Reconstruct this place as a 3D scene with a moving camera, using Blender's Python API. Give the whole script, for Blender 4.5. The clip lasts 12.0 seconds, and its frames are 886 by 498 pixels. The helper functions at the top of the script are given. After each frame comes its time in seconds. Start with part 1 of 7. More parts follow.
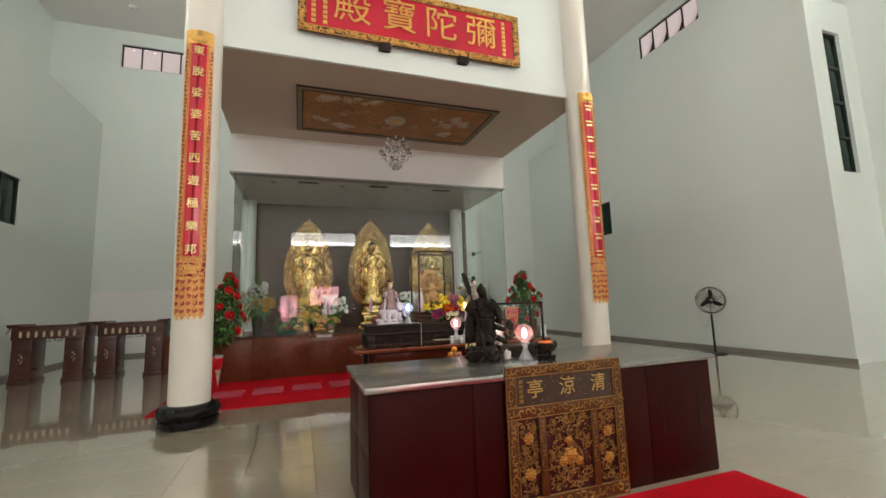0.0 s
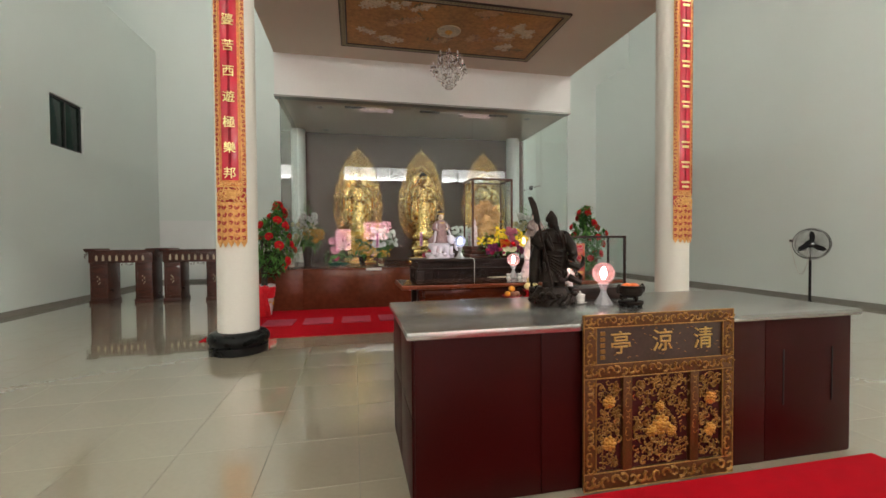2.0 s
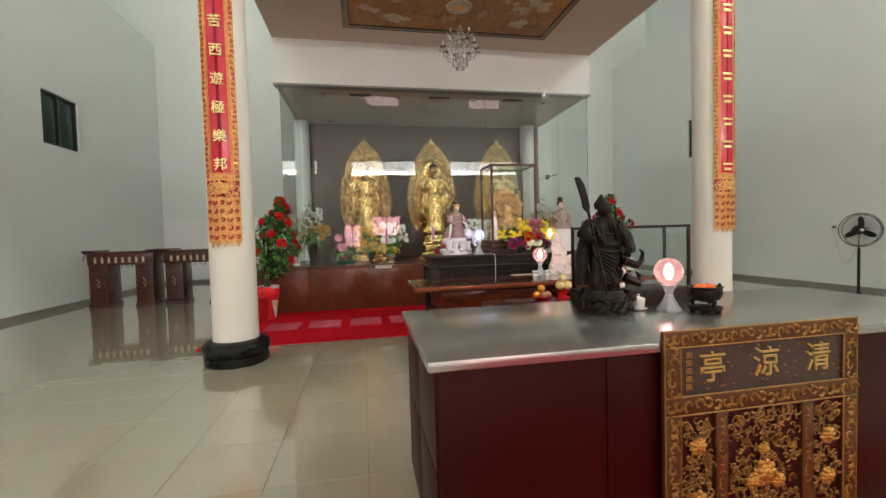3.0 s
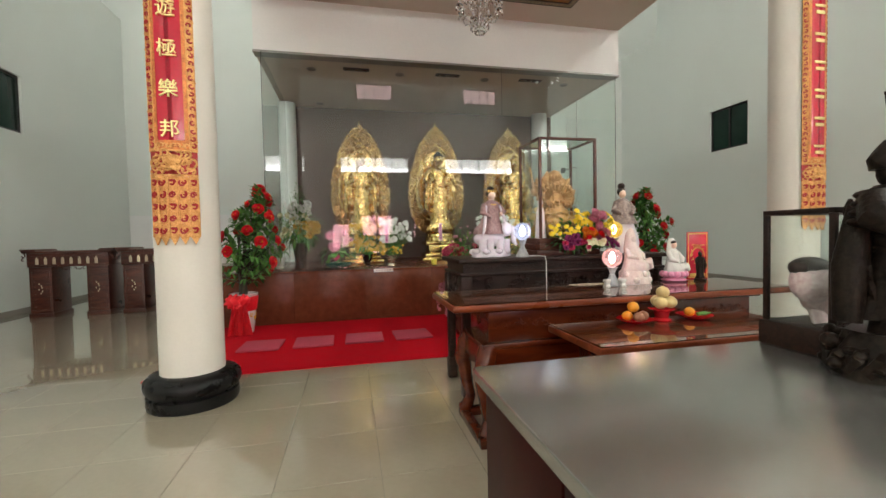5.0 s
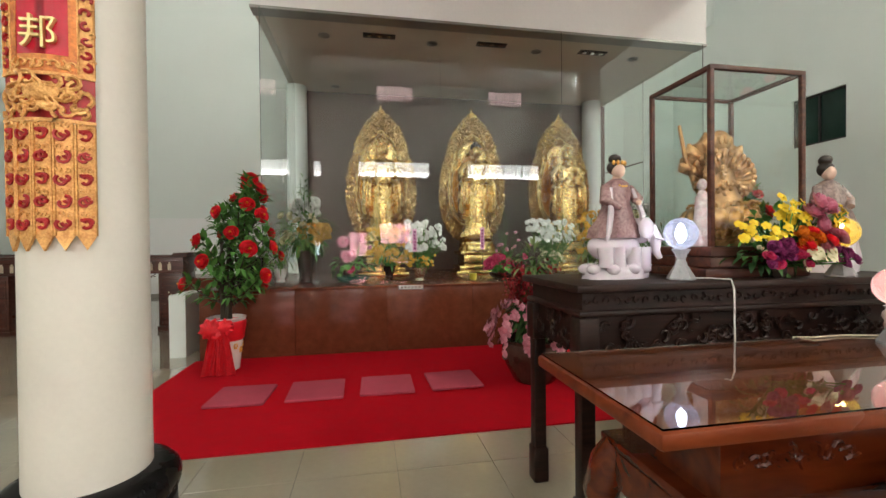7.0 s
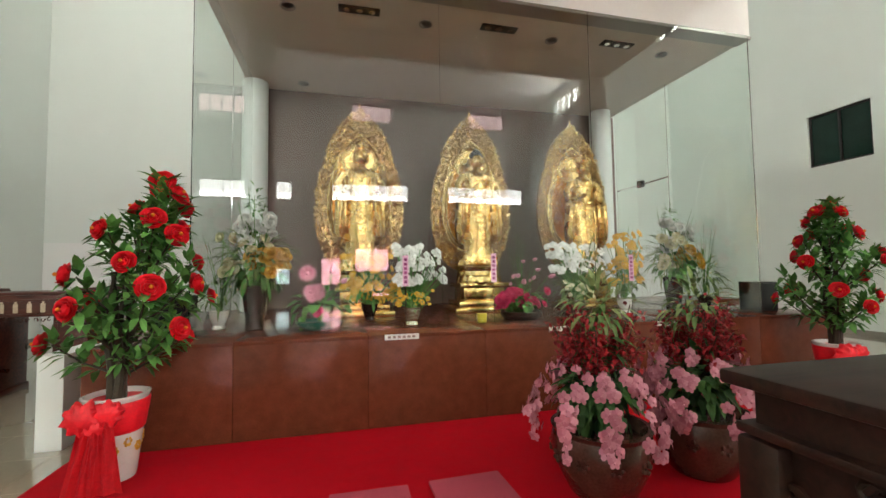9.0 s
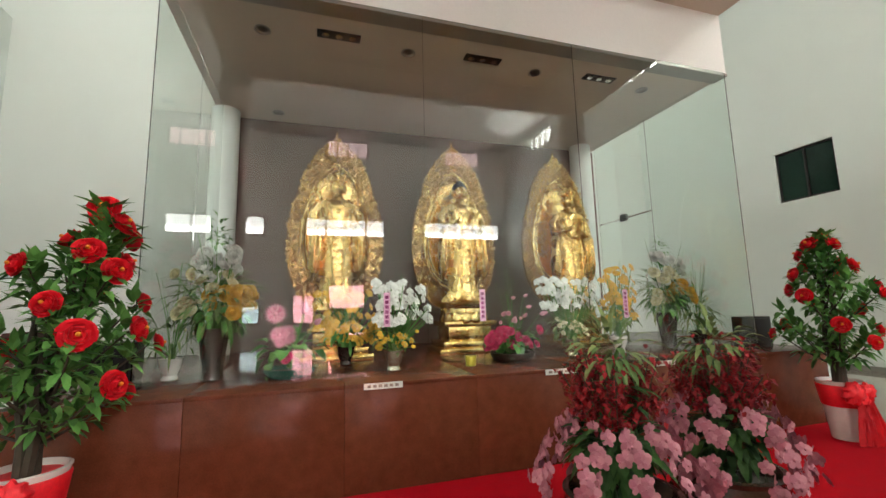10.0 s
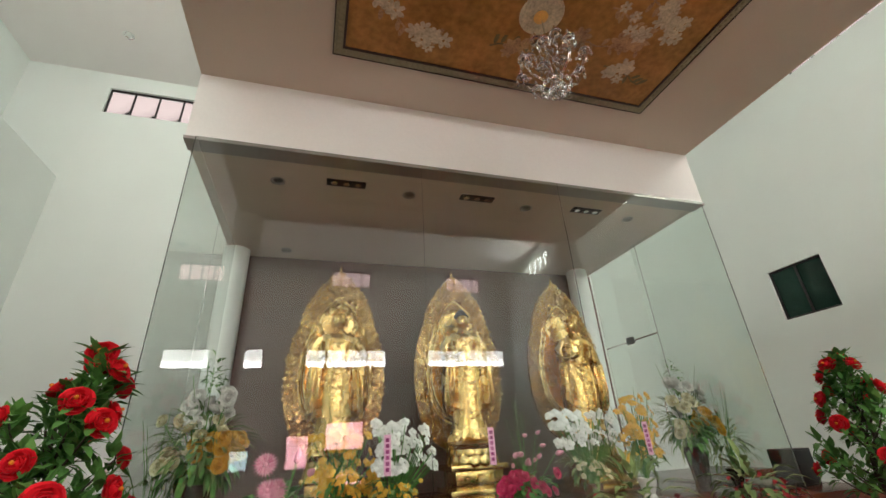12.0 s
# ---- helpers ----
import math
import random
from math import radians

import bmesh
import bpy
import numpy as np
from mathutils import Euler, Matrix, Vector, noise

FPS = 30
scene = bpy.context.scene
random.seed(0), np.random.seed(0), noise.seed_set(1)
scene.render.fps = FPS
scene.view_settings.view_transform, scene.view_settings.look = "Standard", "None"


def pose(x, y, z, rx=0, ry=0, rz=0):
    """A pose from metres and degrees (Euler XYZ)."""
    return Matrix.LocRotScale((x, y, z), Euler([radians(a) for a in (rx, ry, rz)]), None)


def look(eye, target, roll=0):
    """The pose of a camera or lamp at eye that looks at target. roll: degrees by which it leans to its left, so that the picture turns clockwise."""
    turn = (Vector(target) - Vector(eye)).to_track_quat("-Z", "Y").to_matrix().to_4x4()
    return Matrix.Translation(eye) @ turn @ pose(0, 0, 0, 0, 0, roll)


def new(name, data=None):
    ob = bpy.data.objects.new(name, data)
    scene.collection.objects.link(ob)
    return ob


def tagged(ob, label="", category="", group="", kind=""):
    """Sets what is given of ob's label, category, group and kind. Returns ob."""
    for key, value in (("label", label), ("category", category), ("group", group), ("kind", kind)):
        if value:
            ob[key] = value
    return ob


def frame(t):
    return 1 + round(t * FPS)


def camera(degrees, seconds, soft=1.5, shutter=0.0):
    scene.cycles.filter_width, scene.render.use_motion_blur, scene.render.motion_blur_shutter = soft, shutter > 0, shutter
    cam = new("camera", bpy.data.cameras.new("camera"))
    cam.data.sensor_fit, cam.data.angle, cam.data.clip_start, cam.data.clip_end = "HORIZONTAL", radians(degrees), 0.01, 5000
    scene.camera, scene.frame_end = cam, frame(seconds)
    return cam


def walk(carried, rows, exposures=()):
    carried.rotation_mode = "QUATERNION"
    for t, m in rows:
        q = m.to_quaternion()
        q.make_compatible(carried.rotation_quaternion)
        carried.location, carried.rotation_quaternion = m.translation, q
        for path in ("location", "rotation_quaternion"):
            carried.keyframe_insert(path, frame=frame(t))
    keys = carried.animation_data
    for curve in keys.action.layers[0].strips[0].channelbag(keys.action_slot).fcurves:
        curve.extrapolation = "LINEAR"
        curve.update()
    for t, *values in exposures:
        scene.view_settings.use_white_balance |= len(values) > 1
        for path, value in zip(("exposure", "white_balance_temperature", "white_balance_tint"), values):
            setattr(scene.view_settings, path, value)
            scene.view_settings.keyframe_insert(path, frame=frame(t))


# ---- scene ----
cam = camera(93.8, 12.0)
PATH = [
    (0, (0.093, 1.158, 1.502), (0.75, 3.031, 1.75), -1.9),
    (0.5, (0.097, 1.188, 1.492), (0.725, 3.079, 1.672), -1.5),
    (1, (0.122, 1.282, 1.467), (0.715, 3.19, 1.557), -1.1),
    (1.5, (0.222, 1.522, 1.461), (0.722, 3.459, 1.465), -0.1),
    (2, (0.238, 1.791, 1.443), (0.656, 3.747, 1.398), -0.4),
    (2.5, (0.212, 2.097, 1.449), (0.623, 4.053, 1.386), -2.0),
    (3, (0.277, 2.374, 1.445), (0.649, 4.338, 1.373), -1.6),
    (3.2, (0.282, 2.461, 1.443), (0.654, 4.425, 1.362), -1.3),
    (4.8, (0.158, 3.526, 1.385), (0.56, 5.484, 1.324), -1.0),
    (5, (0.116, 3.684, 1.401), (0.548, 5.636, 1.333), -1.2),
    (5.5, (0.133, 4.089, 1.391), (0.534, 6.047, 1.333), -0.7),
    (6, (0.119, 4.497, 1.377), (0.514, 6.456, 1.309), -0.4),
    (6.5, (0.095, 4.927, 1.361), (0.49, 6.887, 1.29), -0.9),
    (7, (0.092, 5.357, 1.375), (0.449, 7.325, 1.354), -0.6),
    (7.2, (0.075, 5.526, 1.381), (0.451, 7.491, 1.383), -0.7),
    (8.8, (0.068, 6.726, 1.442), (0.522, 8.673, 1.525), -0.9),
    (9, (0.091, 6.856, 1.437), (0.567, 8.796, 1.541), -0.8),
    (9.5, (0.116, 7.093, 1.448), (0.647, 9.013, 1.626), -0.6),
    (10, (0.084, 7.224, 1.46), (0.673, 9.116, 1.733), -1.4),
    (10.5, (0.083, 7.238, 1.464), (0.692, 9.103, 1.855), -1.6),
    (11, (0.079, 7.237, 1.472), (0.682, 9.064, 2.02), -2.1),
    (11.5, (0.082, 7.213, 1.494), (0.663, 8.989, 2.208), -2.8),
    (12, (0.084, 7.192, 1.509), (0.636, 8.918, 2.355), -3.4),
]
walk(cam, [(t, look(eye, target, roll)) for t, eye, target, roll in PATH],
     [(0, 0.2), (1.5, 0.38), (3, 0.48), (5.5, 0.6), (7, 0.64), (9, 0.98), (10.5, 0.88), (12, 0.76)])
W = bpy.data.worlds.new("sky")
scene.world = W
W.use_nodes = True
sky = W.node_tree.nodes.new("ShaderNodeTexSky")
sky.sky_type, sky.sun_disc = "NISHITA", False
sky.sun_elevation, sky.sun_rotation = radians(50), radians(200)
W.node_tree.links.new(sky.outputs[0], W.node_tree.nodes["Background"].inputs[0])
W.node_tree.nodes["Background"].inputs[1].default_value = 0.1
sun = new("sun", bpy.data.lights.new("sun", "SUN"))
sun.data.energy, sun.data.angle, sun.data.color = 1.2, radians(12), (1, 0.96, 0.9)
sun.matrix_world = look((0, 0, 20), (2.5, 7.0, 8))
DAY_LOW, DAY_HIGH, DAY_SIDE, DAY_DOOR, FILL_WEST, FILL_EAST = 26.0, 3.4, 0.55, 8.0, 17.0, 50.0


# ---------------------------------------------------------------- materials
def mat(name, color, rough=0.5, metal=0.0, var=0.08, scale=6.0, fine=60.0, bump=0.0, spec=0.5, coat=0.0, wear=None,
        emit=None, power=0.0, object_var=0.0, sss=0.0, alpha=None, trans=0.0):
    """A principled material with colour drift at two scales, gloss drift and fine relief."""
    m = bpy.data.materials.new(name)
    m.use_nodes = True
    nt = m.node_tree
    n, l = nt.nodes, nt.links
    b = n["Principled BSDF"]
    b.inputs["Metallic"].default_value = metal
    b.inputs["Specular IOR Level"].default_value = spec
    b.inputs["Coat Weight"].default_value = coat
    b.inputs["Coat Roughness"].default_value = 0.08
    b.inputs["Subsurface Weight"].default_value = sss
    b.inputs["Transmission Weight"].default_value = trans
    co = n.new("ShaderNodeTexCoord")
    big, small = n.new("ShaderNodeTexNoise"), n.new("ShaderNodeTexNoise")
    for t, s in ((big, scale), (small, fine)):
        t.inputs["Scale"].default_value = s
        t.inputs["Detail"].default_value = 5
        l.new(co.outputs["Object"], t.inputs["Vector"])
    mix = n.new("ShaderNodeMix")
    mix.data_type = "RGBA"
    add = n.new("ShaderNodeMath")
    add.operation = "MULTIPLY_ADD"
    add.inputs[1].default_value = 0.5
    l.new(small.outputs[0], add.inputs[0])
    half = n.new("ShaderNodeMath")
    half.operation = "MULTIPLY"
    half.inputs[1].default_value = 0.5
    l.new(big.outputs[0], half.inputs[0])
    l.new(half.outputs[0], add.inputs[2])
    ramp = n.new("ShaderNodeMapRange")
    ramp.inputs[1].default_value, ramp.inputs[2].default_value = 0.3, 0.7
    l.new(add.outputs[0], ramp.inputs[0])
    l.new(ramp.outputs[0], mix.inputs["Factor"])
    c2 = wear or color
    mix.inputs["A"].default_value = (*[max(0, v * (1 - var)) for v in color], 1)
    mix.inputs["B"].default_value = (*[min(1, v * (1 + var)) for v in c2], 1)
    out = mix.outputs["Result"]
    if object_var:
        info, hsv = n.new("ShaderNodeObjectInfo"), n.new("ShaderNodeHueSaturation")
        mr = n.new("ShaderNodeMapRange")
        mr.inputs[3].default_value, mr.inputs[4].default_value = 1 - object_var, 1 + object_var
        l.new(info.outputs["Random"], mr.inputs[0])
        l.new(mr.outputs[0], hsv.inputs["Value"])
        l.new(out, hsv.inputs["Color"])
        out = hsv.outputs[0]
    l.new(out, b.inputs["Base Color"])
    rr = n.new("ShaderNodeMapRange")
    rr.inputs[3].default_value, rr.inputs[4].default_value = max(0.02, rough * 0.8), min(1, rough * 1.2)
    l.new(big.outputs[0], rr.inputs[0])
    l.new(rr.outputs[0], b.inputs["Roughness"])
    if bump:
        bp = n.new("ShaderNodeBump")
        bp.inputs["Strength"].default_value, bp.inputs["Distance"].default_value = min(1, bump), 0.004
        l.new(small.outputs[0], bp.inputs["Height"])
        l.new(bp.outputs[0], b.inputs["Normal"])
    if emit:
        b.inputs["Emission Color"].default_value = (*emit, 1)
        b.inputs["Emission Strength"].default_value = power
    return m


def wood(name, dark, light, rough=0.3, coat=0.3, stretch=(1.2, 12, 12), bump=0.15):
    """Varnished wood with long grain."""
    m = bpy.data.materials.new(name)
    m.use_nodes = True
    n, l = m.node_tree.nodes, m.node_tree.links
    b = n["Principled BSDF"]
    co, mp = n.new("ShaderNodeTexCoord"), n.new("ShaderNodeMapping")
    mp.inputs["Scale"].default_value = stretch
    l.new(co.outputs["Object"], mp.inputs[0])
    g, f = n.new("ShaderNodeTexNoise"), n.new("ShaderNodeTexNoise")
    g.inputs["Scale"].default_value, g.inputs["Detail"].default_value, g.inputs["Distortion"].default_value = 2.2, 7, 1.2
    f.inputs["Scale"].default_value = 3.0
    l.new(mp.outputs[0], g.inputs["Vector"])
    l.new(co.outputs["Object"], f.inputs["Vector"])
    r = n.new("ShaderNodeValToRGB")
    r.color_ramp.elements[0].position, r.color_ramp.elements[1].position = 0.32, 0.7
    r.color_ramp.elements[0].color, r.color_ramp.elements[1].color = (*dark, 1), (*light, 1)
    l.new(g.outputs[0], r.inputs[0])
    l.new(r.outputs[0], b.inputs["Base Color"])
    rr = n.new("ShaderNodeMapRange")
    rr.inputs[3].default_value, rr.inputs[4].default_value = rough * 0.75, rough * 1.3
    l.new(f.outputs[0], rr.inputs[0])
    l.new(rr.outputs[0], b.inputs["Roughness"])
    b.inputs["Coat Weight"].default_value, b.inputs["Coat Roughness"].default_value = coat, 0.12
    b.inputs["Specular IOR Level"].default_value = 0.3
    bp = n.new("ShaderNodeBump")
    bp.inputs["Strength"].default_value, bp.inputs["Distance"].default_value = bump, 0.003
    l.new(g.outputs[0], bp.inputs["Height"])
    l.new(bp.outputs[0], b.inputs["Normal"])
    return m


def glass(name, tint=(1, 1, 1), ior=1.45, rough=0.0):
    m = bpy.data.materials.new(name)
    m.use_nodes = True
    b = m.node_tree.nodes["Principled BSDF"]
    b.inputs["Base Color"].default_value = (*tint, 1)
    b.inputs["Transmission Weight"].default_value = 1.0
    b.inputs["Roughness"].default_value = rough
    b.inputs["IOR"].default_value = ior
    return m


def glow(name, color, power):
    m = bpy.data.materials.new(name)
    m.use_nodes = True
    n, l = m.node_tree.nodes, m.node_tree.links
    e = n.new("ShaderNodeEmission")
    e.inputs[0].default_value, e.inputs[1].default_value = (*color, 1), power
    l.new(e.outputs[0], n["Material Output"].inputs[0])
    return m


M_WALL = mat("wall_paint", (0.825, 0.885, 0.85), 0.6, var=0.025, scale=0.5, fine=90, bump=0.06, spec=0.3)
M_CEIL = mat("ceiling_paint", (0.89, 0.87, 0.85), 0.75, var=0.03, scale=0.6, fine=40, bump=0.04, spec=0.2)
M_SKIRT = mat("grey_skirting_tile", (0.30, 0.29, 0.26), 0.25, var=0.1, scale=3)
M_TILE = mat("polished_beige_tile", (0.42, 0.365, 0.272), 0.012, var=0.05, scale=1.6, fine=25, spec=1.0, coat=1.0, object_var=0.008)
M_DADO = mat("white_gloss_dado", (0.90, 0.92, 0.91), 0.3, var=0.02, scale=0.8, fine=60, spec=0.5)
M_GROUT = mat("grout", (0.22, 0.20, 0.17), 0.8)
M_CARPET = mat("red_carpet", (0.50, 0.004, 0.013), 0.95, var=0.16, scale=9, fine=320, bump=0.9, spec=0.1)
M_MAT = mat("pink_mat_cloth", (0.45, 0.07, 0.105), 0.85, var=0.12, scale=8, fine=220, bump=0.5, spec=0.15)
M_COLUMN = mat("cream_gloss_paint", (0.82, 0.78, 0.70), 0.35, var=0.03, scale=1.5, fine=40, spec=0.4)
M_BLACKBASE = mat("black_granite", (0.008, 0.008, 0.008), 0.28, var=0.5, scale=8, fine=150, spec=0.22)
M_GOLD = mat("gilding", (0.86, 0.44, 0.12), 0.19, 1.0, var=0.22, scale=9, fine=60, bump=0.5, wear=(0.99, 0.66, 0.31))
M_GILTFIG = mat("smooth_gilding", (0.80, 0.39, 0.10), 0.27, 1.0, var=0.28, scale=9, fine=45, bump=0.35, wear=(0.97, 0.62, 0.27))
# Backing gilt: shade in the gaps of the carving is put into its colour.
M_GOLDBACK = mat("shaded_gilding", (0.16, 0.06, 0.012), 0.5, 0.5, var=0.4, scale=14, fine=70, bump=0.9)
M_GOLDMAT = mat("gold_paint", (0.80, 0.46, 0.13), 0.42, 0.75, var=0.2, scale=8, fine=70, bump=0.4)
M_OLDGOLD = mat("old_gilt_carving", (0.23, 0.115, 0.025), 0.5, 0.5, var=0.35, scale=9, fine=80, bump=0.5, wear=(0.34, 0.19, 0.05))
M_REDLAC = mat("red_lacquer", (0.56, 0.006, 0.03), 0.25, var=0.06, scale=3, coat=0.3)
M_DARKRED = mat("deep_red_ground", (0.06, 0.006, 0.005), 0.5, var=0.2)
M_MAROON = mat("maroon_laminate", (0.032, 0.0028, 0.0022), 0.42, var=0.15, scale=3, fine=120, bump=0.08, spec=0.12)
M_STEEL = mat("brushed_steel_top", (0.41, 0.405, 0.385), 0.23, 0.8, var=0.03, scale=0.6, fine=120, bump=0.05)
M_PED = mat("brown_granite", (0.150, 0.042, 0.021), 0.17, var=0.3, scale=9, fine=150, bump=0.0, spec=0.2)
M_CABWALL = mat("brown_wall_panel", (0.105, 0.058, 0.045), 0.5, var=0.06, scale=1.2)
M_CABCEIL = mat("taupe_ceiling", (0.58, 0.49, 0.40), 0.4, var=0.03, scale=0.8)
M_CANOPY = mat("taupe_canopy_paint", (0.62, 0.53, 0.44), 0.6, var=0.03, scale=0.8)
# One rosewood in two tones: shade is in the body's colour, light in the top's.
M_ROSESHADE = wood("rosewood", (0.066, 0.009, 0.0024), (0.15, 0.024, 0.006), 0.24, 0.4, (0.7, 5, 5), 0.05)
M_ROSELIT = wood("rosewood_lit_top", (0.12, 0.02, 0.006), (0.25, 0.054, 0.017), 0.3, 0.1, (0.7, 5, 5), 0.03)
M_DARKWOOD = wood("dark_carved_wood", (0.008, 0.0035, 0.002), (0.034, 0.012, 0.007), 0.45, 0.0)
M_DESKWOOD = wood("brown_red_wood", (0.035, 0.009, 0.006), (0.11, 0.028, 0.016), 0.3, 0.4)
M_FRAMEWOOD = wood("case_frame_wood", (0.05, 0.014, 0.008), (0.13, 0.04, 0.02), 0.35, 0.3)
M_PEARL = mat("mother_of_pearl", (0.52, 0.42, 0.30), 0.3, var=0.2, scale=30)
M_GLASS = glass("cabinet_glass", (0.932, 0.98, 0.962))
M_TOPGLASS = glass("table_glass", (0.86, 0.93, 0.90))
M_PANE = glass("window_pane", (0.98, 0.97, 0.97))
M_CRYSTAL = glass("crystal", (0.98, 0.99, 1.0), 1.5)
M_GREEN = mat("dark_green_glass", (0.010, 0.032, 0.023), 0.15, var=0.3, scale=3, spec=0.22)
M_FRAME = mat("black_window_frame", (0.015, 0.012, 0.012), 0.4)
M_BRONZE = mat("dark_bronze", (0.007, 0.005, 0.004), 0.4, 0.1, var=0.4, scale=16, fine=70, bump=0.8, spec=0.17, wear=(0.022, 0.014, 0.009))
M_BLACK = mat("black_plastic", (0.010, 0.010, 0.011), 0.4, spec=0.3)
M_HAIR = mat("black_painted_hair", (0.03, 0.018, 0.014), 0.35)
M_CHROME = mat("chrome", (0.75, 0.75, 0.74), 0.15, 1.0, var=0.04)
M_WHITE = mat("white_china", (0.74, 0.71, 0.67), 0.2, var=0.05, scale=20, coat=0.4)
DAYL = glow("daylight_low", (1.0, 0.985, 0.94), DAY_LOW)
DAYH = glow("daylight_high", (1.0, 0.72, 0.70), DAY_HIGH)
# West and east glows are added fill that brightens the hall walls.
FILLW = glow("added_fill_west", (0.975, 1.0, 0.925), FILL_WEST)
FILLE = glow("added_fill_east", (0.975, 1.0, 0.925), FILL_EAST)
DAYM = glow("daylight_grey", (1.0, 0.985, 0.94), DAY_LOW * 0.22)
DAYS = glow("daylight_side", (1.0, 0.82, 0.79), DAY_SIDE)
DAYP = glow("daylight_pink", (1.0, 0.48, 0.52), DAY_DOOR)
DAYC = glow("daylight_cool", (0.75, 0.95, 0.95), DAY_DOOR * 0.6)


# ---------------------------------------------------------------- mesh helpers
def B():
    return bmesh.new()


def bx(bm, x0, x1, y0, y1, z0, z1, bev=0.0):
    v = [bm.verts.new(p) for p in ((x0, y0, z0), (x1, y0, z0), (x1, y1, z0), (x0, y1, z0), (x0, y0, z1), (x1, y0, z1), (x1, y1, z1), (x0, y1, z1))]
    fs = [bm.faces.new([v[i] for i in q]) for q in ((3, 2, 1, 0), (4, 5, 6, 7), (0, 1, 5, 4), (1, 2, 6, 5), (2, 3, 7, 6), (3, 0, 4, 7))]
    if bev:
        es = list({e for f in fs for e in f.edges})
        bmesh.ops.bevel(bm, geom=es, offset=bev, segments=2, affect="EDGES", profile=0.5)
    return bm


def loft(bm, rings, seg=20, cap=True, fold=None):
    """A skin over elliptical rings (cx, cy, z, rx, ry). fold(angle, k) scales the radius."""
    rows = []
    for k, (cx, cy, z, rx, ry) in enumerate(rings):
        row = []
        for i in range(seg):
            a = 2 * math.pi * i / seg
            s = fold(a, k / max(1, len(rings) - 1)) if fold else 1
            row.append(bm.verts.new((cx + rx * s * math.cos(a), cy + ry * s * math.sin(a), z)))
        rows.append(row)
    for a, b in zip(rows, rows[1:]):
        for i in range(seg):
            j = (i + 1) % seg
            bm.faces.new((a[i], a[j], b[j], b[i]))
    if cap:
        bm.faces.new(rows[0][::-1])
        bm.faces.new(rows[-1])
    return bm


def lathe(bm, prof, seg=24, cx=0.0, cy=0.0):
    return loft(bm, [(cx, cy, z, max(r, 1e-4), max(r, 1e-4)) for r, z in prof], seg)


def tube(bm, pts, rad, seg=8):
    """A round rod along points; rad is one radius or one for each point."""
    pts = [Vector(p) for p in pts]
    rs = rad if isinstance(rad, (list, tuple)) else [rad] * len(pts)
    rows, ref = [], None
    for i, p in enumerate(pts):
        d = (pts[min(i + 1, len(pts) - 1)] - pts[max(i - 1, 0)]).normalized()
        if ref is None:
            ref = Vector((0, 0, 1)) if abs(d.z) < 0.9 else Vector((1, 0, 0))
        u = d.cross(ref).normalized()
        w = u.cross(d).normalized()
        ref = w
        rows.append([bm.verts.new(p + rs[i] * (math.cos(t) * u + math.sin(t) * w)) for t in [2 * math.pi * k / seg for k in range(seg)]])
    for a, b in zip(rows, rows[1:]):
        for i in range(seg):
            j = (i + 1) % seg
            bm.faces.new((a[i], b[i], b[j], a[j]))
    bm.faces.new(rows[0])
    bm.faces.new(rows[-1][::-1])
    return bm


def ball(bm, c, rx, ry=None, rz=None, u=12, v=8):
    ry, rz = ry or rx, rz or rx
    m = Matrix.Translation(c) @ Matrix.Diagonal((rx, ry, rz, 1))
    bmesh.ops.create_uvsphere(bm, u_segments=u, v_segments=v, radius=1, matrix=m)
    return bm


def slab(bm, pts, y0, y1):
    """An outline in x and z, given thickness in y."""
    a = [bm.verts.new((x, y0, z)) for x, z in pts]
    b = [bm.verts.new((x, y1, z)) for x, z in pts]
    bm.faces.new(a)
    bm.faces.new(b[::-1])
    for i in range(len(pts)):
        j = (i + 1) % len(pts)
        bm.faces.new((a[j], a[i], b[i], b[j]))
    return bm


def scroll(bm, x, z, y, r, turn, rad, flip=1, n=9):
    """A carved curl in the x-z plane."""
    pts = []
    for i in range(n):
        s = i / (n - 1)
        a, q = turn + flip * s * 4.6, r * (1 - 0.72 * s)
        pts.append((x + q * math.cos(a), y, z + q * math.sin(a)))
    return tube(bm, pts, [rad * (1 - 0.45 * i / (n - 1)) for i in range(n)], 5)


def mesh_of(name, bm, smooth=40):
    bmesh.ops.recalc_face_normals(bm, faces=bm.faces)
    me = bpy.data.meshes.new(name)
    bm.to_mesh(me)
    bm.free()
    if smooth:
        me.polygons.foreach_set("use_smooth", [True] * len(me.polygons))
        me.set_sharp_from_angle(angle=radians(smooth))
    return me


STUFF = {"red_scroll", "border_scroll", "red_inset", "curl_relief", "foot_scroll", "flame_border", "flower_relief", "band_relief", "border_scroll", "frieze", "carved_relief", "curl_relief", "openwork", "flame_border", "flower_relief", "small_writing", "print", "writing", "inlay", "stem",
         "gold_flecks", "small_relief", "embossed_relief", "red_inset", "painted_spray", "frame_relief", "gold_print", "contents"}


def part(name, bm, material, parent=None, label="", smooth=40, at=None):
    me = bm if isinstance(bm, bpy.types.Mesh) else mesh_of(name, bm, smooth)
    if not me.materials:
        me.materials.append(material)
    ob = new(name, me)
    if parent:
        ob.parent = parent
    if at is not None:
        ob.matrix_local = at
    if label:
        ob["label"] = label
    if name in STUFF:
        ob["kind"] = "stuff"
    return ob


def thing(name, label, category, at=(0, 0, 0), group="", turn=0.0, kind=""):
    ob = new(name)
    ob.empty_display_size = 0.1
    ob.matrix_world = pose(*at, 0, 0, turn)
    return tagged(ob, label, category, group, kind)


